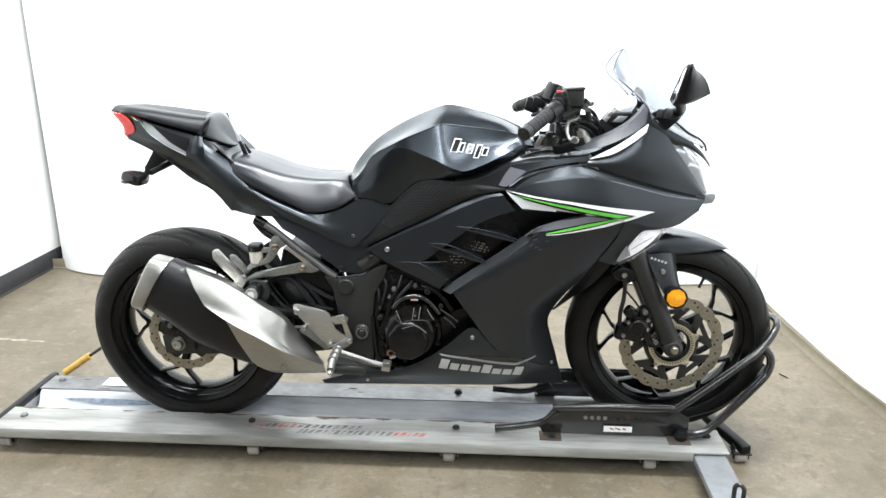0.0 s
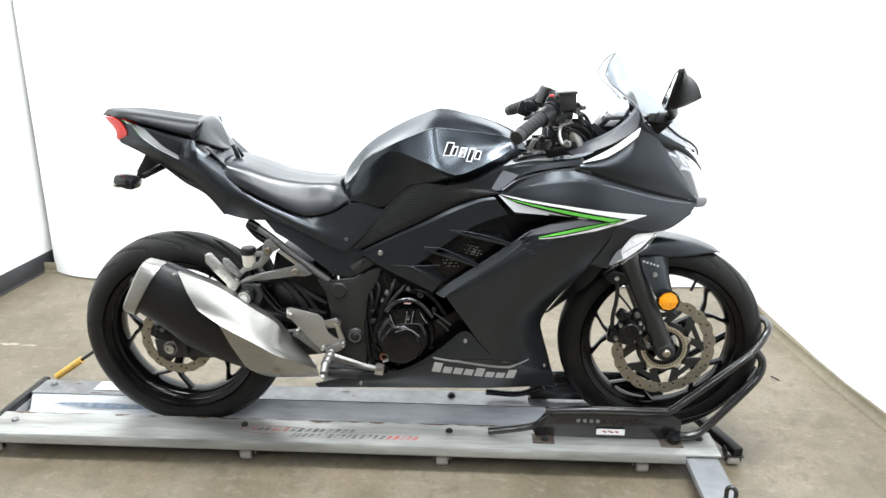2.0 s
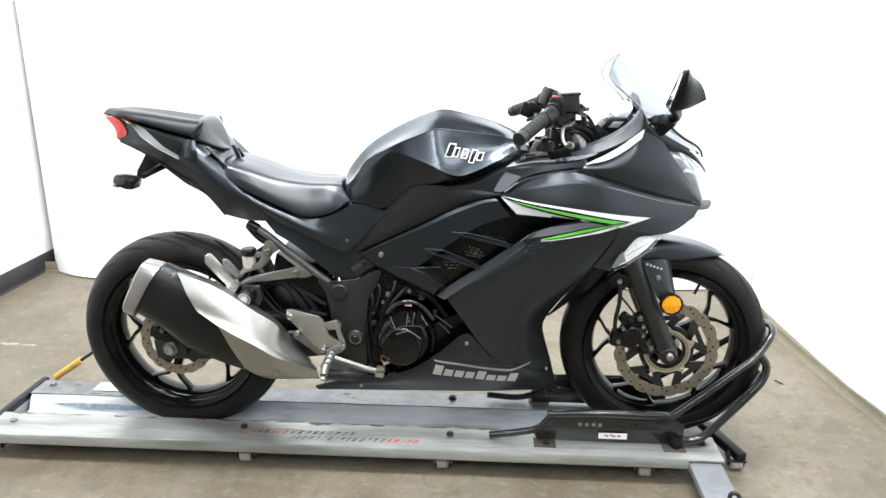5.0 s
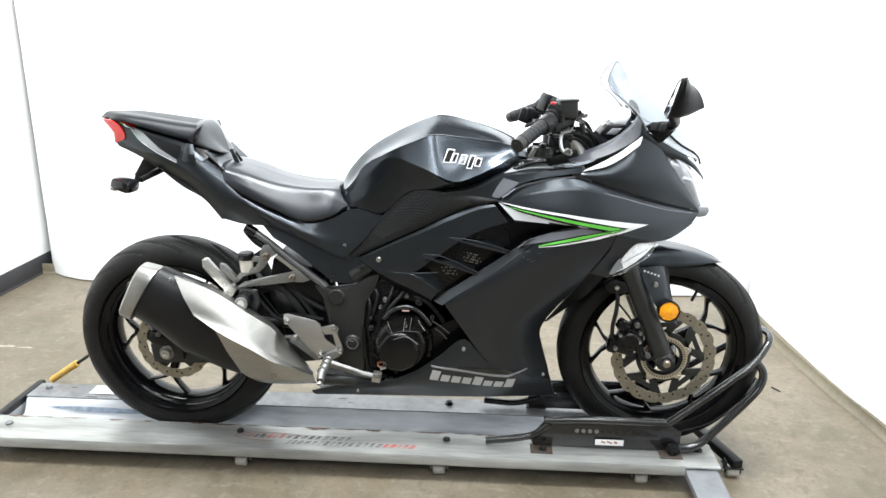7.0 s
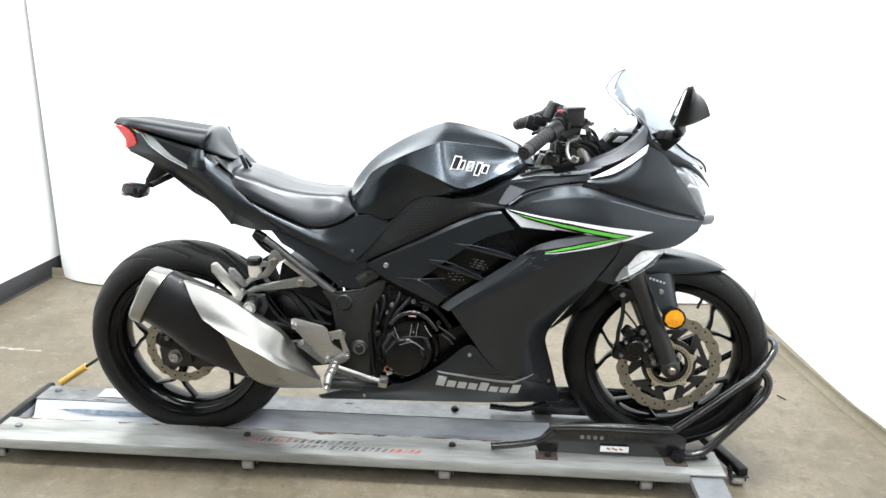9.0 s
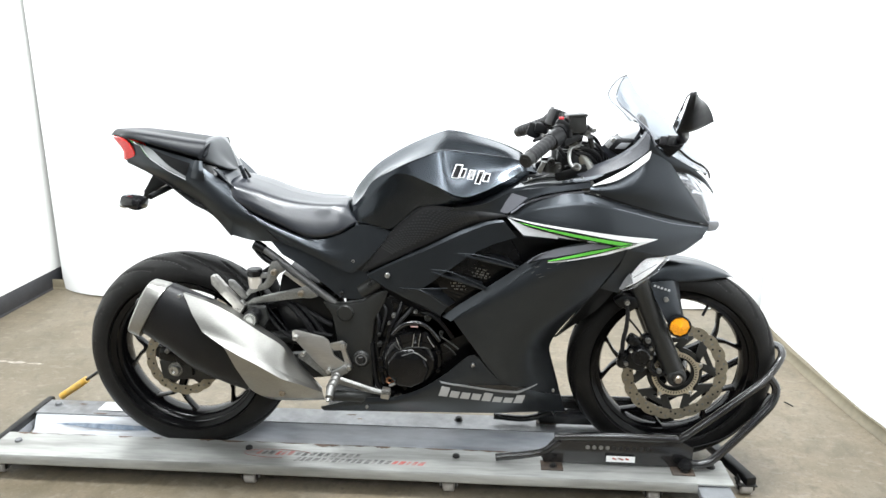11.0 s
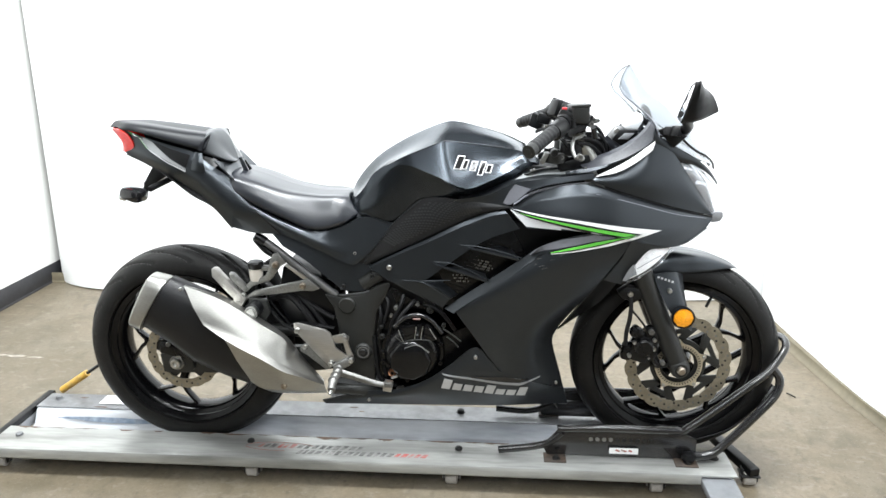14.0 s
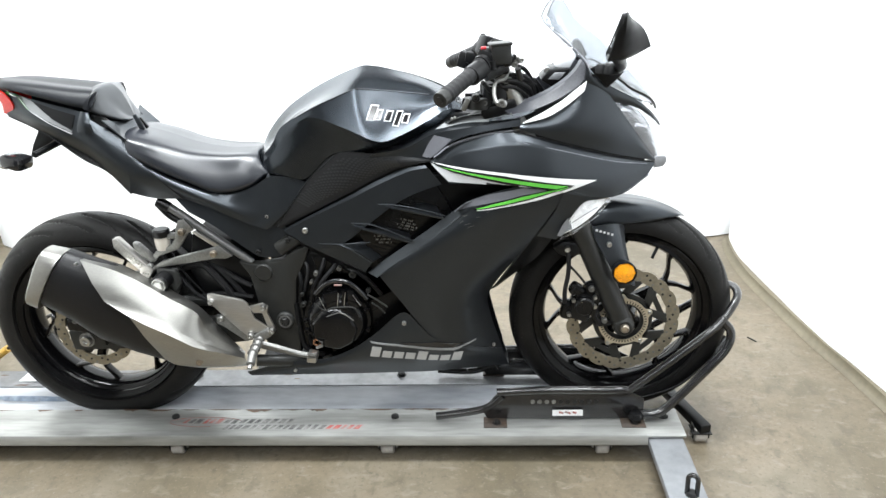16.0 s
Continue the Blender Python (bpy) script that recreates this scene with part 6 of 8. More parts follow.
# ---- engine, frame and chassis ----
engine = part("engine", plate([(0.577, -0.095, 0.560), (0.659, -0.095, 0.565), (0.785, -0.095, 0.523), (0.864, -0.095, 0.432), (0.922, -0.095, 0.330), (0.866, -0.095, 0.275), (0.605, -0.095, 0.264), (0.557, -0.095, 0.301), (0.552, -0.095, 0.424)], 0.19, 0.008), M_ENGINE, bike, "black engine block")
for k, (px, r, d) in enumerate(((0, 0.098, 0.030),)):
    c = (0.669, -0.125, 0.387)
    cover = part("clutch_cover", lathe([(0, -0.024), (0.046, -0.024), (0.060, -0.022), (0.068, -0.017), (0.074, -0.008), (0.078, 0.002), (0.086, 0.004), (0.088, 0.012), (0.088, 0.04)], c, 56), M_COVER, engine, "round gloss black clutch cover")
    part("cover_face", lathe([(0, -0.033), (0.050, -0.033), (0.056, -0.030), (0.060, -0.022), (0.060, 0)], (c[0] - 0.004, c[1], c[2] - 0.012), 9), M_COVER, cover)
    # lighter tubes draw the bright lines along the cover's facets
    part("rib_glint", tube([(0.685, -0.165, 0.429), (0.699, -0.165, 0.423), (0.719, -0.165, 0.407)], 0.0016, 8, 12), M_CAST, cover)
    part("rib_glint", tube([(0.652, -0.165, 0.418), (0.671, -0.165, 0.425), (0.687, -0.165, 0.429)], 0.0014, 8, 12), M_SUBFRAME, cover)
    part("rib_glint", tube([(0.628, -0.165, 0.451), (0.649, -0.165, 0.435), (0.668, -0.165, 0.442), (0.699, -0.165, 0.444), (0.724, -0.165, 0.440), (0.735, -0.165, 0.415)], 0.0018, 8, 30), M_FRAME, cover)
    # thin bright tubes imitate sharp reflections on the lobes
    for e in ([(0.635, -0.153, 0.466), (0.642, -0.153, 0.446), (0.648, -0.153, 0.432)], [(0.684, -0.153, 0.476), (0.681, -0.153, 0.457), (0.679, -0.153, 0.441)], [(0.702, -0.153, 0.478), (0.698, -0.153, 0.458), (0.696, -0.153, 0.441)], [(0.720, -0.153, 0.472), (0.729, -0.153, 0.455), (0.738, -0.153, 0.442)]):
        part("edge_glint", tube(e, 0.0008, 6, 10), M_BOLT, cover)
    # polished upper lobes
    for o in ([(0.642, -0.150, 0.473), (0.683, -0.150, 0.483), (0.679, -0.150, 0.439), (0.651, -0.150, 0.432)], [(0.692, -0.150, 0.483), (0.701, -0.150, 0.483), (0.698, -0.150, 0.440), (0.688, -0.150, 0.440)], [(0.707, -0.150, 0.483), (0.720, -0.150, 0.482), (0.744, -0.150, 0.441), (0.723, -0.150, 0.431), (0.704, -0.150, 0.443)]):
        part("cover_lobe", plate(o, 0.016, 0.004), M_COVER, cover)
    part("cover_top", tube([(0.624, -0.145, 0.471), (0.651, -0.145, 0.497), (0.689, -0.145, 0.507), (0.723, -0.145, 0.492), (0.753, -0.145, 0.456)], 0.006, 10, 24), M_GLOSS, cover)
    part("red_tag", box((0.685, -0.152, 0.498), (0.020, 0.003, 0.004), 0.001), M_REDPRINT, cover)
    for a in range(9):
        t = radians(20 + a * 40)
        bolt("cover_bolt", (c[0] + 0.083 * math.cos(t), c[1] + 0.003, c[2] + 0.083 * math.sin(t)), 0.006, cover, M_ENGINE, 0.008)
    # two more highlights drawn as lighter tubes
    part("cover_highlight", tube([(0.756, -0.152, 0.472), (0.780, -0.152, 0.456), (0.804, -0.152, 0.437)], 0.0022, 6, 10), M_FRAME, cover)
    part("cover_highlight", tube([(0.766, -0.152, 0.449), (0.783, -0.152, 0.436), (0.797, -0.152, 0.420)], 0.0020, 6, 10), M_FRAME, cover)
part("drain_ring", lathe([(0.006, -0.004), (0.011, -0.004), (0.012, 0.004), (0.006, 0.004)], (0.614, -0.135, 0.331), 18, closed=True), M_COPPER, engine, "copper sealing ring")
cyl = part("cylinder_block", box((0.738, 0.000, 0.497), (0.20, 0.19, 0.16), 0.01, (0, -25, 0)), M_ENGINE, engine)
# hoses, wires and fittings round the engine
for pts, r, m in (([(0.647, -0.100, 0.553), (0.636, -0.118, 0.519), (0.614, -0.125, 0.471), (0.602, -0.120, 0.410)], 0.006, M_PLASTIC), ([(0.683, -0.100, 0.547), (0.664, -0.120, 0.524), (0.639, -0.125, 0.495), (0.621, -0.120, 0.461)], 0.0055, M_GRIP),
                  ([(0.575, -0.090, 0.525), (0.583, -0.110, 0.482), (0.576, -0.110, 0.431), (0.583, -0.110, 0.362), (0.597, -0.120, 0.314)], 0.006, M_PLASTIC), ([(0.588, -0.090, 0.545), (0.603, -0.110, 0.524), (0.589, -0.110, 0.465)], 0.004, M_GRIP),
                  ([(0.611, -0.090, 0.562), (0.693, -0.120, 0.561), (0.739, -0.120, 0.531)], 0.007, M_PLASTIC), ([(0.699, -0.110, 0.526), (0.732, -0.130, 0.523), (0.763, -0.130, 0.494), (0.786, -0.120, 0.457)], 0.006, M_PLASTIC),
                  ([(0.561, -0.100, 0.426), (0.567, -0.110, 0.361), (0.579, -0.115, 0.303), (0.624, -0.110, 0.279)], 0.007, M_PLASTIC)):
    part("hose", tube(pts, r, 8, 26), m, engine)
for at, r, m in (((0.625, -0.118, 0.516), 0.006, M_CAST),
                 ((0.612, -0.122, 0.495), 0.004, M_BOLT),
                 ((0.585, -0.118, 0.431), 0.007, M_FRAME),
                 ((0.588, -0.120, 0.356), 0.008, M_ENGINE),
                 ((0.719, -0.122, 0.514), 0.010, M_FRAME),
                 ((0.685, -0.118, 0.529), 0.006, M_CAST),
                 ((0.756, -0.130, 0.473), 0.006, M_FRAME),
                 ((0.584, -0.116, 0.459), 0.005, M_FRAME),
                 ((0.612, -0.120, 0.427), 0.006, M_ENGINE),
                 ((0.705, -0.116, 0.540), 0.006, M_CAST)):
    bolt("engine_fitting", at, r, engine, m, 0.008)
part("ignition_cover", plate([(0.612, -0.100, 0.554), (0.663, -0.100, 0.560), (0.710, -0.100, 0.534), (0.738, -0.100, 0.498), (0.682, -0.100, 0.506), (0.627, -0.100, 0.504)], 0.03, 0.006), M_ENGINE, engine)

# frame
frame_plate = part("frame_plate", plate([(0.425, -0.104, 0.545), (0.470, -0.104, 0.537), (0.534, -0.104, 0.547), (0.572, -0.104, 0.573), (0.613, -0.104, 0.587), (0.597, -0.104, 0.543), (0.570, -0.104, 0.496), (0.562, -0.104, 0.428), (0.561, -0.104, 0.279), (0.511, -0.104, 0.278), (0.470, -0.104, 0.312), (0.467, -0.104, 0.374), (0.459, -0.104, 0.451), (0.449, -0.104, 0.507)], 0.03, 0.006), M_FRAME, bike, "dark grey frame plate at the swingarm pivot")
part("frame_plate", plate([(p[0], 0.104, p[2]) for p in [(0.425, -0.104, 0.545), (0.470, -0.104, 0.537), (0.534, -0.104, 0.547), (0.572, -0.104, 0.573), (0.613, -0.104, 0.587), (0.597, -0.104, 0.543), (0.570, -0.104, 0.496), (0.562, -0.104, 0.428), (0.561, -0.104, 0.279), (0.511, -0.104, 0.278), (0.470, -0.104, 0.312), (0.467, -0.104, 0.374), (0.459, -0.104, 0.451), (0.449, -0.104, 0.507)]], -0.03, 0.006), M_FRAME, bike)
part("frame_boss", disc_cyl((0.488, -0.106, 0.515), 0.023, -0.004, 0.012, 32, 0.003), M_FRAME, frame_plate)
piv = part("pivot_cap", disc_cyl((0.530, -0.106, 0.380), 0.024, -0.008, 0.012, 32, 0.004), M_FRAME, frame_plate)
part("pivot_nut", lathe([(0, -0.010), (0.009, -0.010), (0.012, -0.006), (0.012, 0.004)], (0.530, -0.108, 0.380), 6), M_DARKBOLT, piv)
part("pivot_ring", lathe([(0.0135, -0.0095), (0.017, -0.0095), (0.017, -0.006), (0.0135, -0.006)], (0.530, -0.106, 0.380), 28, closed=True), M_SUBFRAME, piv)
for s in (-1, 1):
    def sd(pts, s=s):
        return [(p[0], p[1] * -s, p[2]) for p in pts]
    part("subframe_tube", tube(sd([(0.248, -0.088, 0.699), (0.288, -0.088, 0.672), (0.367, -0.088, 0.607), (0.457, -0.088, 0.537)]), 0.0105, 12, 24), M_SUBFRAME, bike, "grey subframe tube")
    part("tube_cap", tube(sd([(0.239, -0.090, 0.704), (0.250, -0.090, 0.698), (0.267, -0.090, 0.687)]), 0.0135, 12, 8), M_PLASTIC, bike)
    part("subframe_tube", tube(sd([(0.236, -0.080, 0.693), (0.263, -0.080, 0.661), (0.309, -0.080, 0.633)]), 0.009, 10, 16), M_PLASTIC, bike)
    part("main_spar", tube(sd([(0.531, -0.085, 0.572), (0.659, -0.085, 0.656), (0.860, -0.085, 0.786), (1.022, -0.085, 0.879), (1.094, -0.085, 0.907)]), 0.022, 12, 24), M_FRAME, bike)
for px in ((0.559, -0.106, 0.602), (0.481, -0.108, 0.572)):
    bolt("cover_bolt", px, 0.006, frame_plate, M_DARKBOLT, 0.004)
for px, r in (((0.609, -0.118, 0.630), 0.0075), ((0.515, -0.106, 0.665), 0.005), ((0.844, -0.156, 0.393), 0.0055), ((0.545, -0.125, 0.241), 0.0045), ((1.069, -0.085, 0.292), 0.004), ((0.978, -0.128, 0.899), 0.003), ((0.985, -0.128, 0.901), 0.003), ((1.112, -0.145, 0.909), 0.003)):
    bolt("fairing_screw", px, r, bike, M_BOLT, 0.004, "bright fairing screw")

# swingarm, rear caliper, chain side
swing = part("swingarm", skin([[(-0.043, -0.092, 0.344), (0.161, -0.092, 0.364), (0.395, -0.092, 0.387), (0.527, -0.092, 0.405)], [(-0.050, -0.098, 0.318), (0.161, -0.098, 0.334), (0.395, -0.098, 0.351), (0.527, -0.098, 0.373)], [(-0.049, -0.092, 0.290), (0.156, -0.092, 0.296), (0.391, -0.092, 0.310), (0.524, -0.092, 0.338)]], n=16, m=5, thick=0.04), M_FRAME, bike, "black box-section swingarm")
part("swingarm_beam", skin([flipped(r) for r in ([(-0.043, -0.092, 0.344), (0.161, -0.092, 0.364), (0.395, -0.092, 0.387), (0.527, -0.092, 0.405)], [(-0.050, -0.098, 0.318), (0.161, -0.098, 0.334), (0.395, -0.098, 0.351), (0.527, -0.098, 0.373)], [(-0.049, -0.092, 0.290), (0.156, -0.092, 0.296), (0.391, -0.092, 0.310), (0.524, -0.092, 0.338)])], n=16, m=5, thick=0.04), M_FRAME, swing)
part("axle_plate", plate([(-0.056, -0.112, 0.356), (0.039, -0.112, 0.365), (0.040, -0.112, 0.309), (-0.049, -0.112, 0.299)], 0.03, 0.004), M_FRAME, swing)
bolt("axle_nut", (-0.006, -0.118, 0.333), 0.016, swing, M_BOLT, 0.012)
part("axle_washer", lathe([(0.010, -0.001), (0.021, -0.001), (0.021, 0.003), (0.010, 0.003)], (-0.007, -0.116, 0.332), 28, closed=True), M_CAST, swing)
part("rear_axle", cyl_between((RX, -0.12, RZ), (RX, 0.12, RZ), 0.011), M_CAST, swing)
cal = part("rear_caliper", box((-0.011, -0.095, 0.371), (0.085, 0.045, 0.04), 0.008, (0, 12, 0)), M_ENGINE, bike, "small black rear brake caliper")
bolt("caliper_bolt", (-0.022, -0.124, 0.392), 0.007, cal, M_CAST, 0.005)
bolt("caliper_bolt", (0.026, -0.122, 0.392), 0.006, cal, M_DARKBOLT, 0.005)
part("swingarm_brace", tube([(0.187, -0.060, 0.401), (0.256, -0.060, 0.420), (0.356, -0.060, 0.412), (0.421, -0.060, 0.389)], 0.016, 10, 14), M_FRAME, swing)
part("rear_mudguard", skin([[(0.231, -0.070, 0.595), (0.265, -0.070, 0.511), (0.326, -0.070, 0.429)], [(0.199, 0.000, 0.580), (0.233, 0.000, 0.486), (0.295, 0.000, 0.397)]], n=14, m=4, both=True, thick=0.004), M_PLASTIC, bike, "black inner mudguard")
part("shock_spring", lathe([(0.026 + 0.008 * math.cos(k * math.pi), -0.09 + 0.18 * k / 16) for k in range(17)], (0.42, 0.0, 0.50), 20, axis="z"), M_PLASTIC, bike)
sprocket = part("rear_sprocket", petal_disc(RX, RZ, 0.078, 0.055, 0.100, 42, 0.006, 0.006), M_CAST, rear, "steel chain sprocket")
chain = bmesh.new()
for z in (0.098, -0.098):
    tube([(RX, 0.081, RZ + z), (0.45, 0.081, RZ + 0.04 + z * 0.4)], 0.006, 6, 30, straight=True, bm=chain)
part("chain", chain, M_DARKBOLT, bike, "dark drive chain")
for pts, r in (([(0.242, -0.050, 0.503), (0.316, -0.070, 0.526), (0.366, -0.085, 0.484), (0.395, -0.080, 0.431)], 0.010), ([(0.330, -0.060, 0.534), (0.377, -0.075, 0.498), (0.418, -0.075, 0.439)], 0.008), ([(0.290, -0.060, 0.430), (0.363, -0.080, 0.448), (0.444, -0.080, 0.436)], 0.006), ([(0.364, -0.070, 0.513), (0.414, -0.080, 0.484), (0.447, -0.085, 0.469)], 0.007)):
    part("hose", tube(pts, r, 8, 24), M_GRIP, bike)
part("battery_tray", plate([(0.305, -0.070, 0.613), (0.447, -0.070, 0.549), (0.457, -0.070, 0.412), (0.325, -0.070, 0.408), (0.282, -0.070, 0.511)], 0.14, 0.006), M_PLASTIC, bike)

# passenger peg bracket, peg and reservoir
hanger = part("peg_hanger", plate([(0.289, -0.108, 0.657), (0.305, -0.108, 0.662), (0.326, -0.108, 0.633), (0.308, -0.108, 0.623), (0.288, -0.108, 0.593), (0.276, -0.108, 0.581), (0.227, -0.108, 0.565), (0.209, -0.108, 0.546), (0.199, -0.108, 0.554), (0.220, -0.108, 0.578), (0.263, -0.108, 0.594), (0.275, -0.108, 0.612), (0.280, -0.108, 0.638)], 0.012, 0.002), M_CAST, bike, "cast aluminium passenger peg bracket")
part("hanger_arm", plate([(0.198, -0.110, 0.530), (0.232, -0.110, 0.551), (0.368, -0.110, 0.585), (0.384, -0.110, 0.591), (0.415, -0.110, 0.562), (0.395, -0.110, 0.555), (0.370, -0.110, 0.556), (0.224, -0.110, 0.534), (0.204, -0.110, 0.523)], 0.012, 0.002), M_CAST, hanger)
part("hanger_brace", plate([(0.319, -0.106, 0.626), (0.328, -0.106, 0.631), (0.386, -0.106, 0.588), (0.375, -0.106, 0.583)], 0.006, 0.001), M_ALU, hanger)
for q, r, m in (((0.297, -0.115, 0.63), 0.009, M_WARMSTEEL), ((0.369, -0.115, 0.571), 0.009, M_WARMSTEEL), ((0.202, -0.115, 0.54), 0.008, M_CAST)):
    bolt("hanger_bolt", q, r, hanger, m, 0.006)
peg = part("passenger_peg", plate([(0.122, -0.126, 0.618), (0.134, -0.126, 0.619), (0.168, -0.126, 0.579), (0.198, -0.126, 0.547), (0.213, -0.126, 0.532), (0.196, -0.126, 0.505), (0.181, -0.126, 0.501), (0.171, -0.126, 0.514), (0.177, -0.126, 0.533), (0.155, -0.126, 0.557), (0.122, -0.126, 0.596)], 0.024, 0.003), M_ALU, bike, "folded aluminium passenger peg")
part("peg_inner", plate([(0.165, -0.112, 0.603), (0.178, -0.112, 0.600), (0.216, -0.112, 0.558), (0.204, -0.112, 0.547), (0.167, -0.112, 0.585)], 0.018, 0.003), M_CAST, peg)
for a, b, count, size in (((0.133, -0.129, 0.606), (0.183, -0.129, 0.546), 11, (0.0034, 0.004, 0.014)), ((0.182, -0.129, 0.522), (0.2, -0.129, 0.518), 4, (0.004, 0.005, 0.018))):
    for k in range(count):
        part("peg_rib", box(Vector(a).lerp(Vector(b), k / (count - 1)), size, 0.001, (0, 45, 0)), M_ALU, peg)
mount = part("muffler_mount", disc_cyl((0.238, -0.150, 0.509), 0.022, -0.012, 0.03, 32, 0.003), M_PLASTIC, bike, "rubber muffler mount with a bright bolt")
part("mount_bolt", lathe([(0, -0.020), (0.010, -0.020), (0.011, -0.017), (0.017, -0.017), (0.018, -0.012), (0.018, 0)], (0.238, -0.150, 0.509), 28), M_BOLT, mount)
part("mount_ring", lathe([(0.0115, -0.0175), (0.0140, -0.0185), (0.0155, -0.0175)], (0.238, -0.150, 0.509), 28), M_CAST, mount)
part("mount_plate", plate([(0.217, -0.118, 0.535), (0.265, -0.118, 0.528), (0.275, -0.118, 0.494), (0.253, -0.118, 0.451), (0.211, -0.118, 0.459)], 0.02, 0.004), M_FRAME, mount)
res = part("brake_reservoir", lathe([(0, -0.032), (0.016, -0.032), (0.018, -0.024), (0.019, 0), (0.019, 0.002)], (0.236, -0.095, 0.611), 26, axis="z"), M_FLUID, bike, "cloudy rear brake fluid reservoir with black cap")
part("reservoir_cap", lathe([(0.0, 0.022), (0.018, 0.021), (0.0215, 0.017), (0.0215, 0.003), (0.020, 0.001), (0, 0.001)], (0.237, -0.095, 0.613), 22, axis="z"), M_PLASTIC, res)
part("reservoir_clamp", box((0.264, -0.095, 0.615), (0.026, 0.02, 0.012), 0.003), M_CAST, res)
part("reservoir_hose", tube([(0.231, -0.088, 0.570), (0.236, -0.088, 0.534), (0.266, -0.088, 0.492), (0.299, -0.088, 0.450), (0.331, -0.088, 0.430)], 0.005, 8, 24), M_GRIP, res)

# rider peg, heel guard and brake pedal
heel = part("heel_guard", plate([(0.345, -0.138, 0.470), (0.356, -0.138, 0.472), (0.432, -0.138, 0.454), (0.445, -0.138, 0.444), (0.459, -0.138, 0.400), (0.493, -0.138, 0.374), (0.476, -0.138, 0.363), (0.454, -0.138, 0.359), (0.437, -0.138, 0.348), (0.415, -0.138, 0.369), (0.374, -0.138, 0.416), (0.355, -0.138, 0.438), (0.344, -0.138, 0.455)], 0.008, 0.002), M_ALU, bike, "brushed aluminium heel guard")
part("guard_arm", plate([(0.445, -0.134, 0.432), (0.482, -0.134, 0.442), (0.496, -0.134, 0.432), (0.492, -0.134, 0.415), (0.507, -0.134, 0.372), (0.492, -0.134, 0.360), (0.479, -0.134, 0.414), (0.457, -0.134, 0.414)], 0.008, 0.002), M_ALU, heel)
part("guard_arm", plate([(0.357, -0.132, 0.401), (0.374, -0.132, 0.409), (0.440, -0.132, 0.361), (0.447, -0.132, 0.342), (0.429, -0.132, 0.331), (0.376, -0.132, 0.374), (0.357, -0.132, 0.386)], 0.008, 0.002), M_CAST, heel)
for q in ((0.355, -0.144, 0.452), (0.374, -0.144, 0.405), (0.487, -0.144, 0.434), (0.502, -0.144, 0.368), (0.444, -0.144, 0.356)):
    bolt("guard_bolt", q, 0.0075, heel, M_BOLT, 0.007)
rpeg = part("rider_peg", tube([(0.469, -0.140, 0.348), (0.464, -0.165, 0.335), (0.458, -0.185, 0.324), (0.458, -0.210, 0.310)], 0.011, 12, 14), M_PEG, bike, "aluminium rider foot peg")
part("peg_feeler", tube([(0.457, -0.200, 0.310), (0.455, -0.215, 0.300)], 0.006, 10, 6), M_BOLT, rpeg)
for k in range(4):
    p = Vector((0.469, -0.142, 0.349)).lerp(Vector((0.458, -0.184, 0.326)), k / 3)
    part("peg_rib", lathe([(0.0110, -0.003), (0.0135, -0.002), (0.0135, 0.002), (0.0110, 0.003)], p, 14), M_PEG, rpeg)
part("peg_bracket", box((0.475, -0.138, 0.354), (0.05, 0.022, 0.024), 0.005, (0, -28, 0)), M_CAST, rpeg)
pedal = part("brake_pedal", skin([[(0.471, -0.150, 0.345), (0.518, -0.150, 0.330), (0.566, -0.150, 0.314), (0.604, -0.150, 0.306)], [(0.472, -0.156, 0.338), (0.519, -0.156, 0.322), (0.566, -0.156, 0.306), (0.604, -0.156, 0.297)], [(0.470, -0.150, 0.321), (0.517, -0.150, 0.309), (0.565, -0.150, 0.296), (0.603, -0.150, 0.290)]], n=14, m=3, thick=0.010), M_PEG, bike, "aluminium rear brake pedal")
part("pedal_tip", box((0.606, -0.165, 0.306), (0.024, 0.034, 0.022), 0.003, (0, 8, 0)), M_ALU, pedal)
for k in range(3):
    q = (0.609, -0.184, 0.324)
    part("tip_rib", box((q[0], q[1], q[2] - 0.006 * k), (0.022, 0.004, 0.003), 0.0008), M_CAST, pedal)
part("tip_rod", tube([(0.614, -0.150, 0.322), (0.630, -0.150, 0.329)], 0.004, 8, 6), M_BOLT, pedal)
part("stand_bracket", box((0.633, -0.120, 0.275), (0.022, 0.02, 0.010), 0.002, (0, -15, 0)), M_ALU, bike)

# ---- exhaust ----
def oval_loft(stations, seg=40, power=2.6, caps=True):
    """Rings between pairs of points (top, bottom) with a half depth in y: a squared-off oval body."""
    rows = []
    for top, low, half in stations:
        t, l = Vector(top), Vector(low)
        mid, arm = (t + l) / 2, (t - l) / 2
        row = []
        for k in range(seg):
            a = 2 * math.pi * k / seg
            c, s = math.cos(a), math.sin(a)
            c = math.copysign(abs(c) ** (2 / power), c)
            s = math.copysign(abs(s) ** (2 / power), s)
            row.append(mid + arm * s + Vector((0, half * c, 0)))
        rows.append(row)
    bm = bmesh.new()
    vs = [[bm.verts.new(p) for p in row] for row in rows]
    for a, b in zip(vs, vs[1:]):
        for i in range(seg):
            bm.faces.new((a[i], a[(i + 1) % seg], b[(i + 1) % seg], b[i]))
    if caps:
        bm.faces.new(vs[0][::-1])
        bm.faces.new(vs[-1])
    bmesh.ops.recalc_face_normals(bm, faces=bm.faces)
    return bm


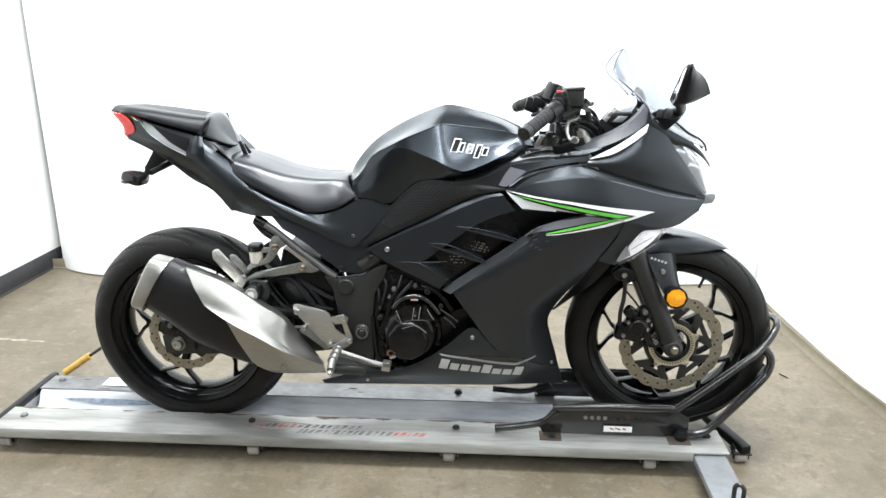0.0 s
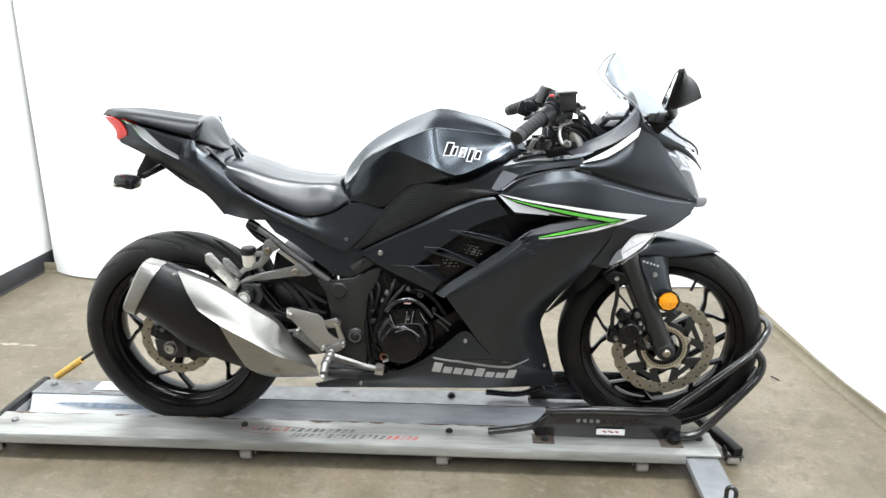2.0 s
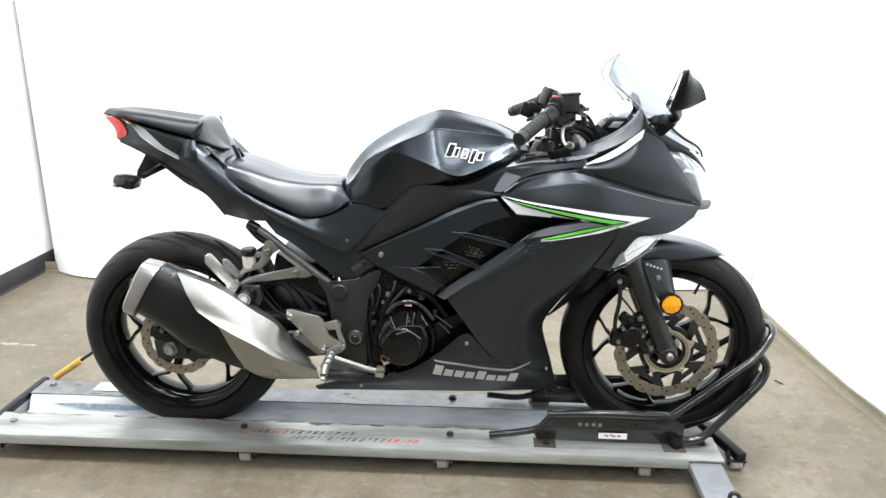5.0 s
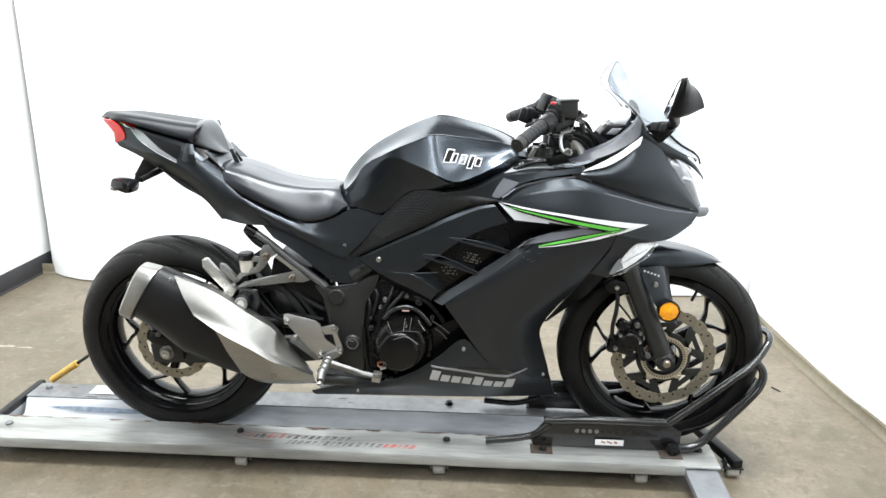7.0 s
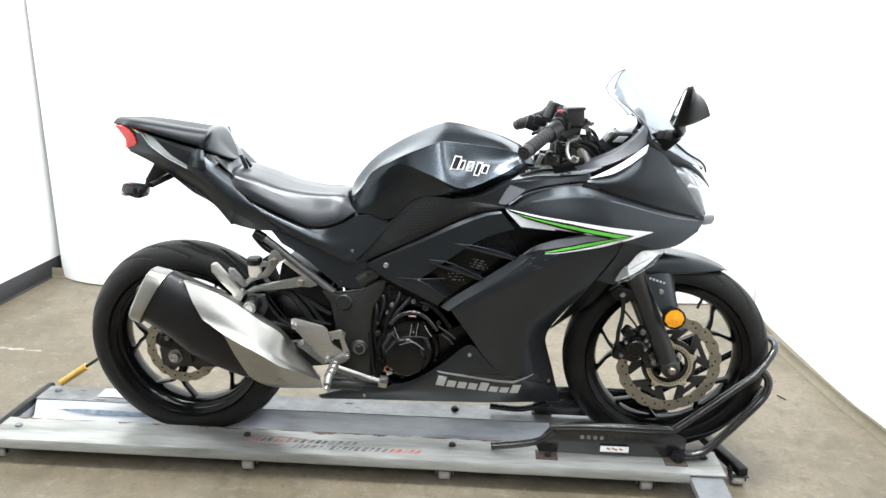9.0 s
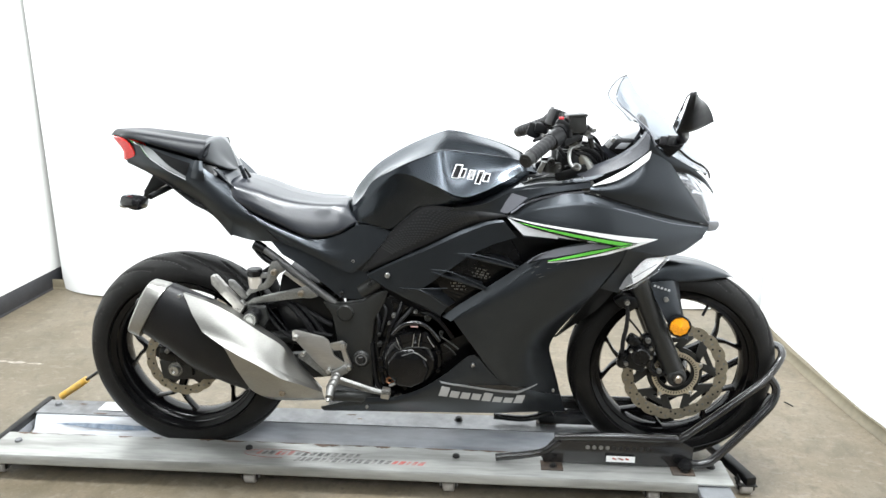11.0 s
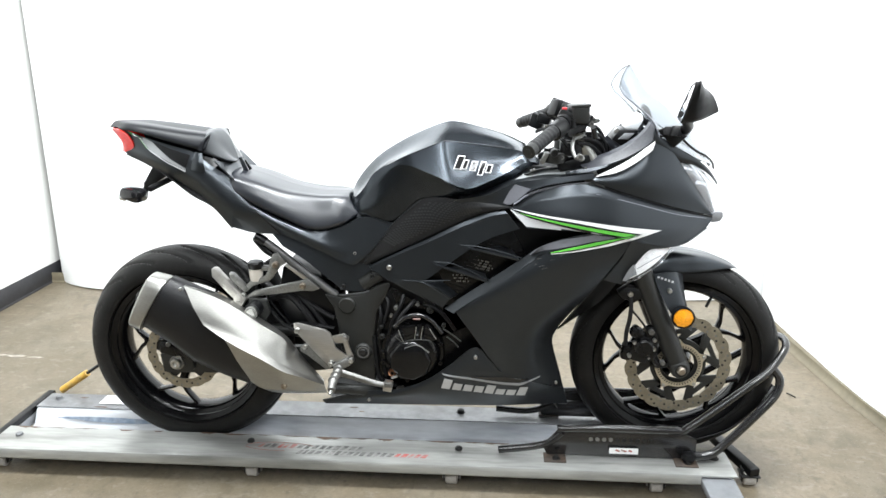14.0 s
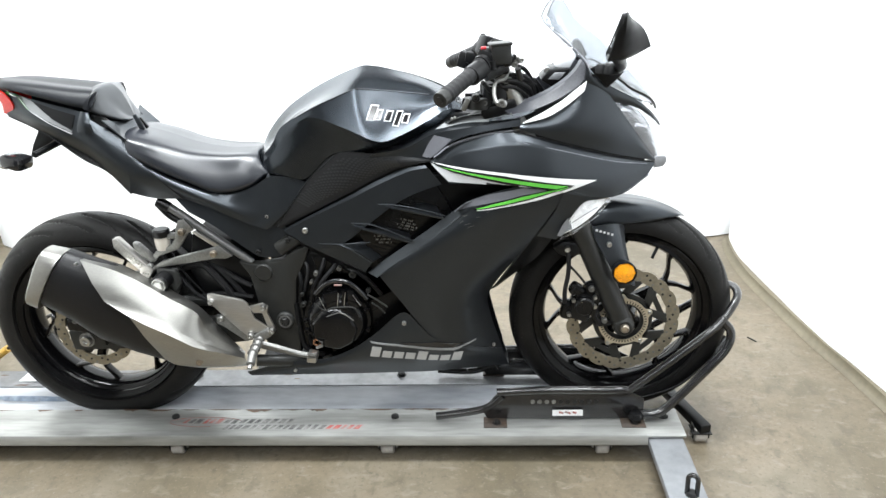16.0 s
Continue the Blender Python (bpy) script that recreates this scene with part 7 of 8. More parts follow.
Y = -0.168
muffler = part("muffler", oval_loft([((0.033, -0.166, 0.608), (-0.061, -0.166, 0.469), 0.050), ((0.070, -0.164, 0.591), (0.011, -0.164, 0.420), 0.053), ((0.129, -0.160, 0.563), (0.073, -0.160, 0.363), 0.054), ((0.196, -0.156, 0.518), (0.158, -0.156, 0.323), 0.054), ((0.274, -0.152, 0.461), (0.223, -0.152, 0.298), 0.050)], power=2.3), M_HEAT, bike, "black muffler with brushed steel guard and tip")
part("end_cap", oval_loft([((-0.024, -0.168, 0.614), (-0.095, -0.168, 0.476), 0.040), ((-0.017, -0.168, 0.617), (-0.092, -0.168, 0.471), 0.046), ((0.021, -0.168, 0.607), (-0.068, -0.168, 0.462), 0.0525), ((0.026, -0.168, 0.604), (-0.063, -0.168, 0.460), 0.0525)], power=3.0), M_STEEL, muffler, "brushed steel end cap")
part("outlet", lathe([(0.012, -0.004), (0.020, -0.004), (0.022, 0.004), (0.022, 0.02)], (-0.064, -0.168, 0.543), 24, axis="x"), M_ENGINE, muffler)
guard = skin([
    [(0.060, -0.125, 0.576), (0.134, -0.125, 0.550), (0.195, -0.125, 0.516), (0.257, -0.125, 0.474), (0.318, -0.124, 0.428), (0.363, -0.124, 0.365), (0.420, -0.130, 0.300)],
    [(0.076, -0.202, 0.595), (0.159, -0.200, 0.563), (0.218, -0.199, 0.529), (0.276, -0.197, 0.487), (0.332, -0.192, 0.447), (0.350, -0.178, 0.392), (0.425, -0.150, 0.304)],
    [(0.104, -0.222, 0.542), (0.174, -0.222, 0.514), (0.233, -0.222, 0.478), (0.284, -0.221, 0.446), (0.324, -0.216, 0.412), (0.358, -0.194, 0.374), (0.427, -0.158, 0.303)],
    [(0.132, -0.234, 0.498), (0.186, -0.234, 0.478), (0.239, -0.234, 0.451), (0.286, -0.233, 0.424), (0.320, -0.227, 0.397), (0.367, -0.203, 0.358), (0.428, -0.162, 0.303)],
    [(0.190, -0.244, 0.463), (0.230, -0.246, 0.439), (0.274, -0.246, 0.416), (0.310, -0.244, 0.393), (0.338, -0.236, 0.372), (0.384, -0.210, 0.343), (0.430, -0.165, 0.301)],
    [(0.213, -0.232, 0.398), (0.248, -0.232, 0.371), (0.284, -0.230, 0.356), (0.318, -0.227, 0.342), (0.346, -0.218, 0.330), (0.395, -0.196, 0.316), (0.430, -0.160, 0.291)],
    [(0.239, -0.206, 0.325), (0.265, -0.206, 0.308), (0.296, -0.205, 0.304), (0.332, -0.202, 0.300), (0.370, -0.196, 0.297), (0.406, -0.180, 0.290), (0.431, -0.152, 0.277)],
    [(0.235, -0.150, 0.285), (0.267, -0.150, 0.271), (0.299, -0.150, 0.266), (0.348, -0.150, 0.266), (0.389, -0.148, 0.267), (0.412, -0.142, 0.266), (0.428, -0.134, 0.263)]], n=44, m=3, curved=False, thick=0.003)
part("heat_guard", guard, M_STEEL, muffler, "brushed steel heat guard", angle=16)
bolt("guard_bolt", (0.331, -0.215, 0.320), 0.009, muffler, M_WARMSTEEL, 0.006)
bolt("guard_bolt", (0.071, -0.216, 0.590), 0.004, muffler, M_BOLT, 0.004)
part("link_pipe", tube([(0.450, -0.140, 0.281), (0.510, -0.120, 0.269), (0.586, -0.080, 0.245), (0.715, -0.040, 0.225)], 0.016, 14, 24), M_FRAME, muffler)

# ---- front end ----
for s in (-1, 1):
    def sd(pts, s=s):
        return [(p[0], p[1] * -s, p[2]) for p in pts]
    leg = part("fork_leg", tube(sd([(1.257, -0.103, 0.664), (1.288, -0.103, 0.606), (1.343, -0.103, 0.480), (1.399, -0.103, 0.354)]), 0.0275, 20, 24), M_FRAME, bike, "black fork leg")
    foot = sd([(1.396, -0.103, 0.361)])[0]
    part("axle_clamp", lathe([(0, -0.030), (0.018, -0.030), (0.026, -0.022), (0.0285, 0.026), (0, 0.03)], foot, 28), M_FRAME, leg)
    part("axle_nut", lathe([(0, -0.040 * -s), (0.008, -0.040 * -s), (0.011, -0.037 * -s), (0.0125, -0.028 * -s)], foot, 12), M_WARMSTEEL, leg)
    part("stanchion", cyl_between(*sd([(1.271, -0.100, 0.640), (1.083, -0.100, 0.963)]), 0.0185, 18), M_STEEL, leg, "polished fork stanchion")
    part("fork_seal", lathe([(0.029, -0.012), (0.031, -0.008), (0.031, 0.008), (0.028, 0.012)], sd([(1.258, -0.103, 0.659)])[0], 20, axis="z"), M_PLASTIC, leg)
part("front_axle", cyl_between((FX, -0.11, FZ), (FX, 0.11, FZ), 0.010), M_CAST, bike)
part("lower_yoke", box((1.238, 0.000, 0.688), (0.07, 0.25, 0.035), 0.008, (0, -28, 0)), M_FRAME, bike)
part("upper_yoke", box((1.087, 0.000, 0.915), (0.085, 0.25, 0.030), 0.008, (0, -20, 0)), M_PLASTIC, bike, "black upper yoke")
fender = part("front_fender", skin([
    centre([(1.307, 0.020, 0.651), (1.361, 0.020, 0.665), (1.416, 0.020, 0.663), (1.479, 0.020, 0.652), (1.528, 0.020, 0.633), (1.557, 0.020, 0.612)], 0),
    [(1.292, -0.045, 0.650), (1.347, -0.050, 0.662), (1.403, -0.050, 0.659), (1.462, -0.046, 0.650), (1.509, -0.036, 0.635), (1.543, -0.020, 0.621)],
    [(1.299, -0.070, 0.615), (1.347, -0.070, 0.624), (1.400, -0.066, 0.622), (1.458, -0.060, 0.625), (1.504, -0.046, 0.626), (1.538, -0.025, 0.620)],
    [(1.320, -0.068, 0.586), (1.355, -0.068, 0.603), (1.401, -0.064, 0.615), (1.460, -0.057, 0.617), (1.504, -0.044, 0.621), (1.538, -0.022, 0.618)]], n=34, m=6, both=True), M_PAINT, bike, "satin black front fender")
guard = part("fork_guard", skin([[(1.307, -0.120, 0.628), (1.317, -0.128, 0.594), (1.338, -0.133, 0.556), (1.357, -0.134, 0.522), (1.391, -0.130, 0.479)], [(1.359, -0.110, 0.632), (1.369, -0.120, 0.592), (1.380, -0.126, 0.555), (1.394, -0.128, 0.524), (1.408, -0.124, 0.477)],
                                 [(1.393, -0.072, 0.614), (1.392, -0.098, 0.584), (1.400, -0.112, 0.542), (1.413, -0.118, 0.504), (1.420, -0.116, 0.468)]], n=20, m=5, thick=0.004), M_PAINT, fender, "satin black fork guard")
part("fork_guard", skin([flipped(r) for r in ([(1.307, -0.120, 0.628), (1.317, -0.128, 0.594), (1.338, -0.133, 0.556), (1.357, -0.134, 0.522), (1.391, -0.130, 0.479)], [(1.359, -0.110, 0.632), (1.369, -0.120, 0.592), (1.380, -0.126, 0.555), (1.394, -0.128, 0.524), (1.408, -0.124, 0.477)], [(1.393, -0.072, 0.614), (1.392, -0.098, 0.584), (1.400, -0.112, 0.542), (1.413, -0.118, 0.504), (1.420, -0.116, 0.468)])], n=20, m=5, thick=0.004), M_PAINT, fender)
bolt("guard_screw", (1.348, -0.131, 0.586), 0.0065, fender, M_BOLT, 0.005)
for k in range(5):
    p = Vector((1.317, -0.128, 0.622)).lerp(Vector((1.355, -0.124, 0.609)), k / 4)
    part("small_mark", box(p, (0.0055, 0.0008, 0.0055), 0, (0, 14, 0)), M_SILVER, guard)
for s in (-1, 1):
    c = (1.385, -0.142, 0.518)
    c = (c[0], c[1] * -s, c[2])
    rf = part("reflector_cup", lathe([(0, 0.010 * s), (0.028, 0.010 * s), (0.0295, 0.0), (0.0295, -0.006 * s), (0.027, -0.008 * s), (0.026, -0.004 * s)] if s > 0 else [(0, 0.010), (0.028, 0.010), (0.0295, 0.0), (0.0295, -0.008), (0.027, -0.009), (0.026, -0.004)], c, 40), M_PLASTIC, bike, "round amber side reflector")
    part("reflector", lathe([(0, -0.0125 * -s), (0.0255, -0.0075 * -s), (0.0264, -0.005 * -s), (0.0264, 0)], c, 9), M_ORANGE, rf, "amber reflector lens", smooth=False)
# front caliper
fc = part("front_caliper", box((1.291, -0.098, 0.414), (0.060, 0.050, 0.080), 0.012, (0, 18, 0)), M_ENGINE, bike, "black front brake caliper")
part("caliper_piston", disc_cyl((1.294, -0.128, 0.423), 0.024, -0.012, 0.01, 24, 0.004), M_ENGINE, fc)
part("caliper_arm", plate([(1.298, -0.118, 0.477), (1.321, -0.118, 0.482), (1.336, -0.118, 0.453), (1.331, -0.118, 0.403), (1.345, -0.118, 0.373), (1.366, -0.118, 0.380), (1.374, -0.118, 0.364), (1.334, -0.118, 0.356), (1.314, -0.118, 0.386), (1.301, -0.118, 0.436)], 0.02, 0.004), M_ENGINE, fc)
part("caliper_body", box((1.276, -0.108, 0.459), (0.035, 0.035, 0.03), 0.008, (0, 35, 0)), M_ENGINE, fc)
part("caliper_body", box((1.254, -0.100, 0.402), (0.030, 0.035, 0.05), 0.010, (0, 10, 0)), M_ENGINE, fc)
for q, r in (((1.267, -0.132, 0.439), 0.005), ((1.257, -0.128, 0.399), 0.0055), ((1.310, -0.130, 0.469), 0.0075), ((1.320, -0.128, 0.420), 0.006), ((1.320, -0.130, 0.446), 0.005), ((1.346, -0.128, 0.381), 0.007)):
    bolt("caliper_bolt", q, r, fc, M_BOLT if r < 0.007 else M_CAST, 0.006)
part("brake_hose", tube([(1.249, -0.115, 0.571), (1.254, -0.118, 0.541), (1.253, -0.118, 0.501), (1.247, -0.118, 0.464), (1.247, -0.115, 0.425)], 0.006, 8, 24), M_GRIP, fc)
part("sensor_wire", tube([(1.260, -0.108, 0.521), (1.292, -0.112, 0.483), (1.329, -0.115, 0.427), (1.326, -0.118, 0.386), (1.348, -0.120, 0.367)], 0.003, 6, 24), M_GRIP, fc)
hb = part("hose_bracket", plate([(1.215, -0.118, 0.574), (1.241, -0.118, 0.591), (1.275, -0.118, 0.585), (1.286, -0.118, 0.556), (1.259, -0.118, 0.549), (1.232, -0.118, 0.555)], 0.03, 0.005), M_PLASTIC, bike)
bolt("hose_bolt", (1.249, -0.122, 0.572), 0.0075, hb, M_BOLT, 0.006)

# handlebars and controls
for s in (-1, 1):
    def sd(pts, s=s):
        return [(p[0], p[1] * -s, p[2]) for p in pts]
    g0, g1 = Vector(sd([(0.972, -0.285, 0.977)])[0]), Vector(sd([(1.048, -0.165, 1.020)])[0])
    bar = part("handlebar", tube([g1 + (g1 - g0) * 0.45, g1, g0], 0.011, 12, 8, straight=True), M_FRAME, bike, "black clip-on handlebar")
    d = (g1 - g0).normalized()
    rows = []
    grip = bmesh.new()
    rr = [0.0155, 0.0180, 0.0180] + [0.0162, 0.0170, 0.0170, 0.0162] * 8 + [0.017, 0.0205, 0.0205, 0.017]
    a = d.cross(Vector((0, 0, 1))).normalized()
    u = a.cross(d)
    for k, r in enumerate(rr):
        c = g0.lerp(g1, k / (len(rr) - 1))
        rows.append([c + (a * math.cos(t) + u * math.sin(t)) * r for t in [2 * math.pi * q / 18 for q in range(18)]])
    grid_mesh(rows, grip, close=True)
    bmesh.ops.recalc_face_normals(grip, faces=grip.faces)
    part("grip", grip, M_GRIP, bar, "ribbed black rubber grip")
    e0 = g0 - d * 0.020
    part("bar_end", tube([e0, e0 + d * 0.004, g0 - d * 0.002, g0], 0.0165, 18, 4, straight=True), M_FRAME, bar, "round bar end weight")
    part("bar_end_cap", tube([e0 - d * 0.002, e0], 0.008, 12, 2, straight=True), M_DARKBOLT, bar)
    h = g1 + d * 0.028
    part("switch_box", box(h, (0.045, 0.050, 0.052), 0.010, (0, 20, 25 * s)), M_PLASTIC, bar, "black switch housing")
    part("switch_collar", tube([g1 - d * 0.004, g1 + d * 0.012], 0.023, 20, 3, straight=True), M_PLASTIC, bar)
    part("switch", box(h + Vector((-0.010, -0.012 * -s, 0.028)), (0.012, 0.010, 0.007), 0.002), M_RED if s < 0 else M_PLASTIC, bar)
    lv0 = h + Vector((0.035, 0.0, 0.0))
    lev = [lv0, lv0 + Vector((0.012, 0.030 * s, -0.004)), g0.lerp(g1, 0.6) + Vector((0.058, 0, -0.012)), g0.lerp(g1, 0.2) + Vector((0.052, 0, -0.018)), g0 + Vector((0.052, 0.0, -0.016))]
    if s > 0:
        part("lever", tube(lev, 0.0062, 10, 30), M_CAST if s > 0 else M_FRAME, bar, "brake or clutch lever")
    part("lever_perch", box(h + Vector((0.030, 0, 0.004)), (0.05, 0.036, 0.026), 0.006, (0, 15, 20 * s)), M_PLASTIC, bar)
rsv = part("front_reservoir", box((1.089, -0.150, 1.043), (0.043, 0.044, 0.042), 0.004, (0, -3, 8)), M_FRAME, bike, "black front brake fluid reservoir")
part("reservoir_lid", box((1.088, -0.150, 1.064), (0.048, 0.049, 0.007), 0.002, (0, -3, 8)), M_FRAME, rsv)
part("reservoir_neck", box((1.092, -0.125, 1.013), (0.034, 0.034, 0.034), 0.006), M_PLASTIC, rsv)
part("banjo", cyl_between((1.113, -0.120, 1.024), (1.137, -0.130, 1.026), 0.007), M_CAST, rsv)
bolt("banjo_bolt", (1.126, -0.132, 1.026), 0.008, rsv, M_CAST, 0.006)
part("lever_blade", tube([(1.105, -0.130, 1.002), (1.099, -0.140, 0.988), (1.079, -0.155, 0.983), (1.074, -0.175, 0.963), (1.079, -0.195, 0.945), (1.091, -0.200, 0.939)], 0.0045, 10, 20), M_CAST, bike, "bright end of the brake lever")
part("lever_ball", lathe([(0, -0.008), (0.006, -0.006), (0.0085, 0), (0.006, 0.006), (0, 0.008)], (1.093, -0.200, 0.943), 14), M_BOLT, bike)
for pts, r in (([(1.116, -0.100, 1.013), (1.147, -0.090, 0.998), (1.169, -0.070, 0.952), (1.165, -0.050, 0.902)], 0.005), ([(1.088, -0.120, 0.970), (1.124, -0.110, 0.972), (1.160, -0.080, 0.945), (1.156, -0.060, 0.903)], 0.005), ([(1.081, -0.110, 0.983), (1.126, -0.100, 0.982), (1.172, -0.070, 0.958), (1.181, -0.050, 0.908)], 0.0045),
               ([(1.049, -0.150, 0.983), (1.074, -0.120, 0.950), (1.109, -0.080, 0.912)], 0.005), ([(1.056, -0.140, 0.996), (1.102, -0.120, 0.961), (1.146, -0.080, 0.930)], 0.004), ([(1.032, 0.160, 1.005), (1.078, 0.120, 0.990), (1.106, 0.060, 0.950), (1.122, 0.030, 0.892)], 0.005), ([(1.010, -0.120, 0.951), (1.047, -0.100, 0.944), (1.082, -0.060, 0.903)], 0.004)):
    part("cable", tube(pts, r, 8, 28), M_PLASTIC, bike)
part("ignition_barrel", lathe([(0, 0.03), (0.018, 0.03), (0.021, 0.024), (0.021, -0.03), (0, -0.03)], (1.063, 0.000, 0.930), 20, axis="z"), M_PLASTIC, bike)
part("clip_clamp", lathe([(0.020, -0.016), (0.031, -0.016), (0.031, 0.016), (0.020, 0.016)], (1.080, -0.100, 0.953), 20, axis="z", closed=True), M_PLASTIC, bike)
part("clip_clamp", lathe([(0.020, -0.016), (0.031, -0.016), (0.031, 0.016), (0.020, 0.016)], (1.099, 0.100, 0.953), 20, axis="z", closed=True), M_PLASTIC, bike)
part("bleed_fitting", box((1.010, -0.120, 0.929), (0.012, 0.01, 0.03), 0.002, (0, 25, 0)), M_CAST, bike)

part("steering_cover", plate([(0.993, 0.030, 0.913), (1.065, 0.030, 0.944), (1.179, 0.030, 0.963), (1.213, 0.030, 0.917), (1.153, 0.030, 0.876), (1.005, 0.030, 0.881)], 0.02, 0.004), M_PLASTIC, bike)

# bright fork stanchions, switch details and clutter behind the bars
for s in (-1, 1):
    a, b = (1.091, -0.103, 0.991), (1.136, -0.103, 0.910)
    part("stanchion", cyl_between((a[0], a[1] * -s, a[2]), (b[0], b[1] * -s, b[2]), 0.0185, 20), M_STEEL, bike, "bright fork stanchion")
    c = (1.080, -0.103, 1.005)
    part("fork_cap", cyl_between((a[0], a[1] * -s, a[2]), (c[0], c[1] * -s, c[2]), 0.017, 18), M_FRAME, bike)
for q, r, m in (((1.135, -0.140, 1.027), .006, M_BOLT), ((1.119, -0.140, 1.034), .006, M_DARKBOLT), ((1.120, -0.140, 1.018), .007, M_CAST), ((1.089, -0.205, 0.946), .008, M_CAST), ((1.074, -0.165, 1.025), .006, M_DARKBOLT), ((1.033, -0.140, 0.946), .010, M_DARKBOLT), ((1.054, -0.120, 0.932), .006, M_CAST)):
    bolt("control_bolt", q, r, bike, m, 0.008)
part("brake_master", cyl_between((1.054, -0.170, 1.000), (1.100, -0.145, 1.018), 0.014, 16), M_PLASTIC, rsv)
part("master_cap", cyl_between((1.070, -0.168, 1.031), (1.071, -0.168, 1.012), 0.010, 14), M_PLASTIC, rsv)
part("hose_union", cyl_between((1.127, -0.130, 1.008), (1.135, -0.120, 0.982), 0.007, 12), M_DARKBOLT, rsv)
part("throttle_housing", cyl_between((1.024, -0.200, 1.003), (1.054, -0.158, 1.019), 0.0215, 20), M_PLASTIC, bike, "black throttle housing")
part("choke_cover", lathe([(0.020, -0.014), (0.030, -0.012), (0.031, 0.012), (0.020, 0.014)], (1.041, -0.100, 0.929), 20, axis="z", closed=True), M_FRAME, bike)
for pts, r in (([(1.109, -0.120, 0.993), (1.142, -0.110, 0.989), (1.163, -0.090, 0.966), (1.171, -0.070, 0.923)], 0.0045), ([(1.097, -0.130, 0.983), (1.130, -0.120, 0.976), (1.158, -0.090, 0.952), (1.166, -0.070, 0.914)], 0.005), ([(1.092, -0.130, 0.968), (1.122, -0.120, 0.964), (1.153, -0.090, 0.937)], 0.004),
               ([(1.002, 0.170, 0.960), (1.025, 0.160, 0.969), (1.057, 0.140, 0.964), (1.071, 0.100, 0.937)], 0.005)):
    part("cable", tube(pts, r, 8, 26), M_GRIP, bike)
part("clutch_perch", box((1.027, 0.170, 0.998), (0.04, 0.03, 0.03), 0.006, (0, 10, -15)), M_PLASTIC, bike)
part("far_switch", box((1.010, 0.200, 0.988), (0.045, 0.035, 0.045), 0.008, (0, 18, -20)), M_PLASTIC, bike)

part("seat_nose", skin([
    [(0.112, 0.000, 0.984), (0.135, 0.000, 0.983), (0.156, 0.000, 0.963), (0.171, 0.000, 0.928), (0.178, 0.000, 0.904)],
    [(0.106, -0.035, 0.980), (0.131, -0.033, 0.980), (0.152, -0.024, 0.955), (0.169, -0.012, 0.919), (0.179, -0.002, 0.902)],
    [(0.107, -0.082, 0.960), (0.127, -0.068, 0.971), (0.149, -0.046, 0.940), (0.168, -0.024, 0.911), (0.179, -0.003, 0.899)],
    [(0.100, -0.090, 0.941), (0.137, -0.080, 0.925), (0.164, -0.058, 0.908), (0.177, -0.034, 0.900), (0.179, -0.004, 0.897)],
    [(0.103, -0.084, 0.931), (0.139, -0.074, 0.915), (0.163, -0.050, 0.901), (0.175, -0.026, 0.894), (0.177, -0.003, 0.895)]], n=30, m=6, both=True), M_NOSE, pillion, "rounded front of the passenger seat", angle=80)
part("tail_deck", skin([
    [(0.148, -0.105, 0.912), (0.171, -0.105, 0.889), (0.196, -0.104, 0.864)],
    [(0.159, -0.060, 0.900), (0.175, -0.060, 0.877), (0.196, -0.060, 0.852)],
    [(0.168, 0.000, 0.896), (0.181, 0.000, 0.873), (0.198, 0.000, 0.848)]], n=20, m=5, both=True), M_PAINT, bike, "graphite deck between the two seats")
part("seat_hook", plate([(0.189, -0.034, 0.908), (0.198, -0.034, 0.911), (0.214, -0.034, 0.872), (0.203, -0.034, 0.867)], 0.010, 0.002), M_PAINT, bike)
# a black plate stands in for the shaded slit beside the hook
part("hook_slit_dark", plate([(0.203, -0.030, 0.901), (0.207, -0.030, 0.903), (0.223, -0.030, 0.878), (0.216, -0.030, 0.872)], 0.008, 0.002), M_PLASTIC, bike)

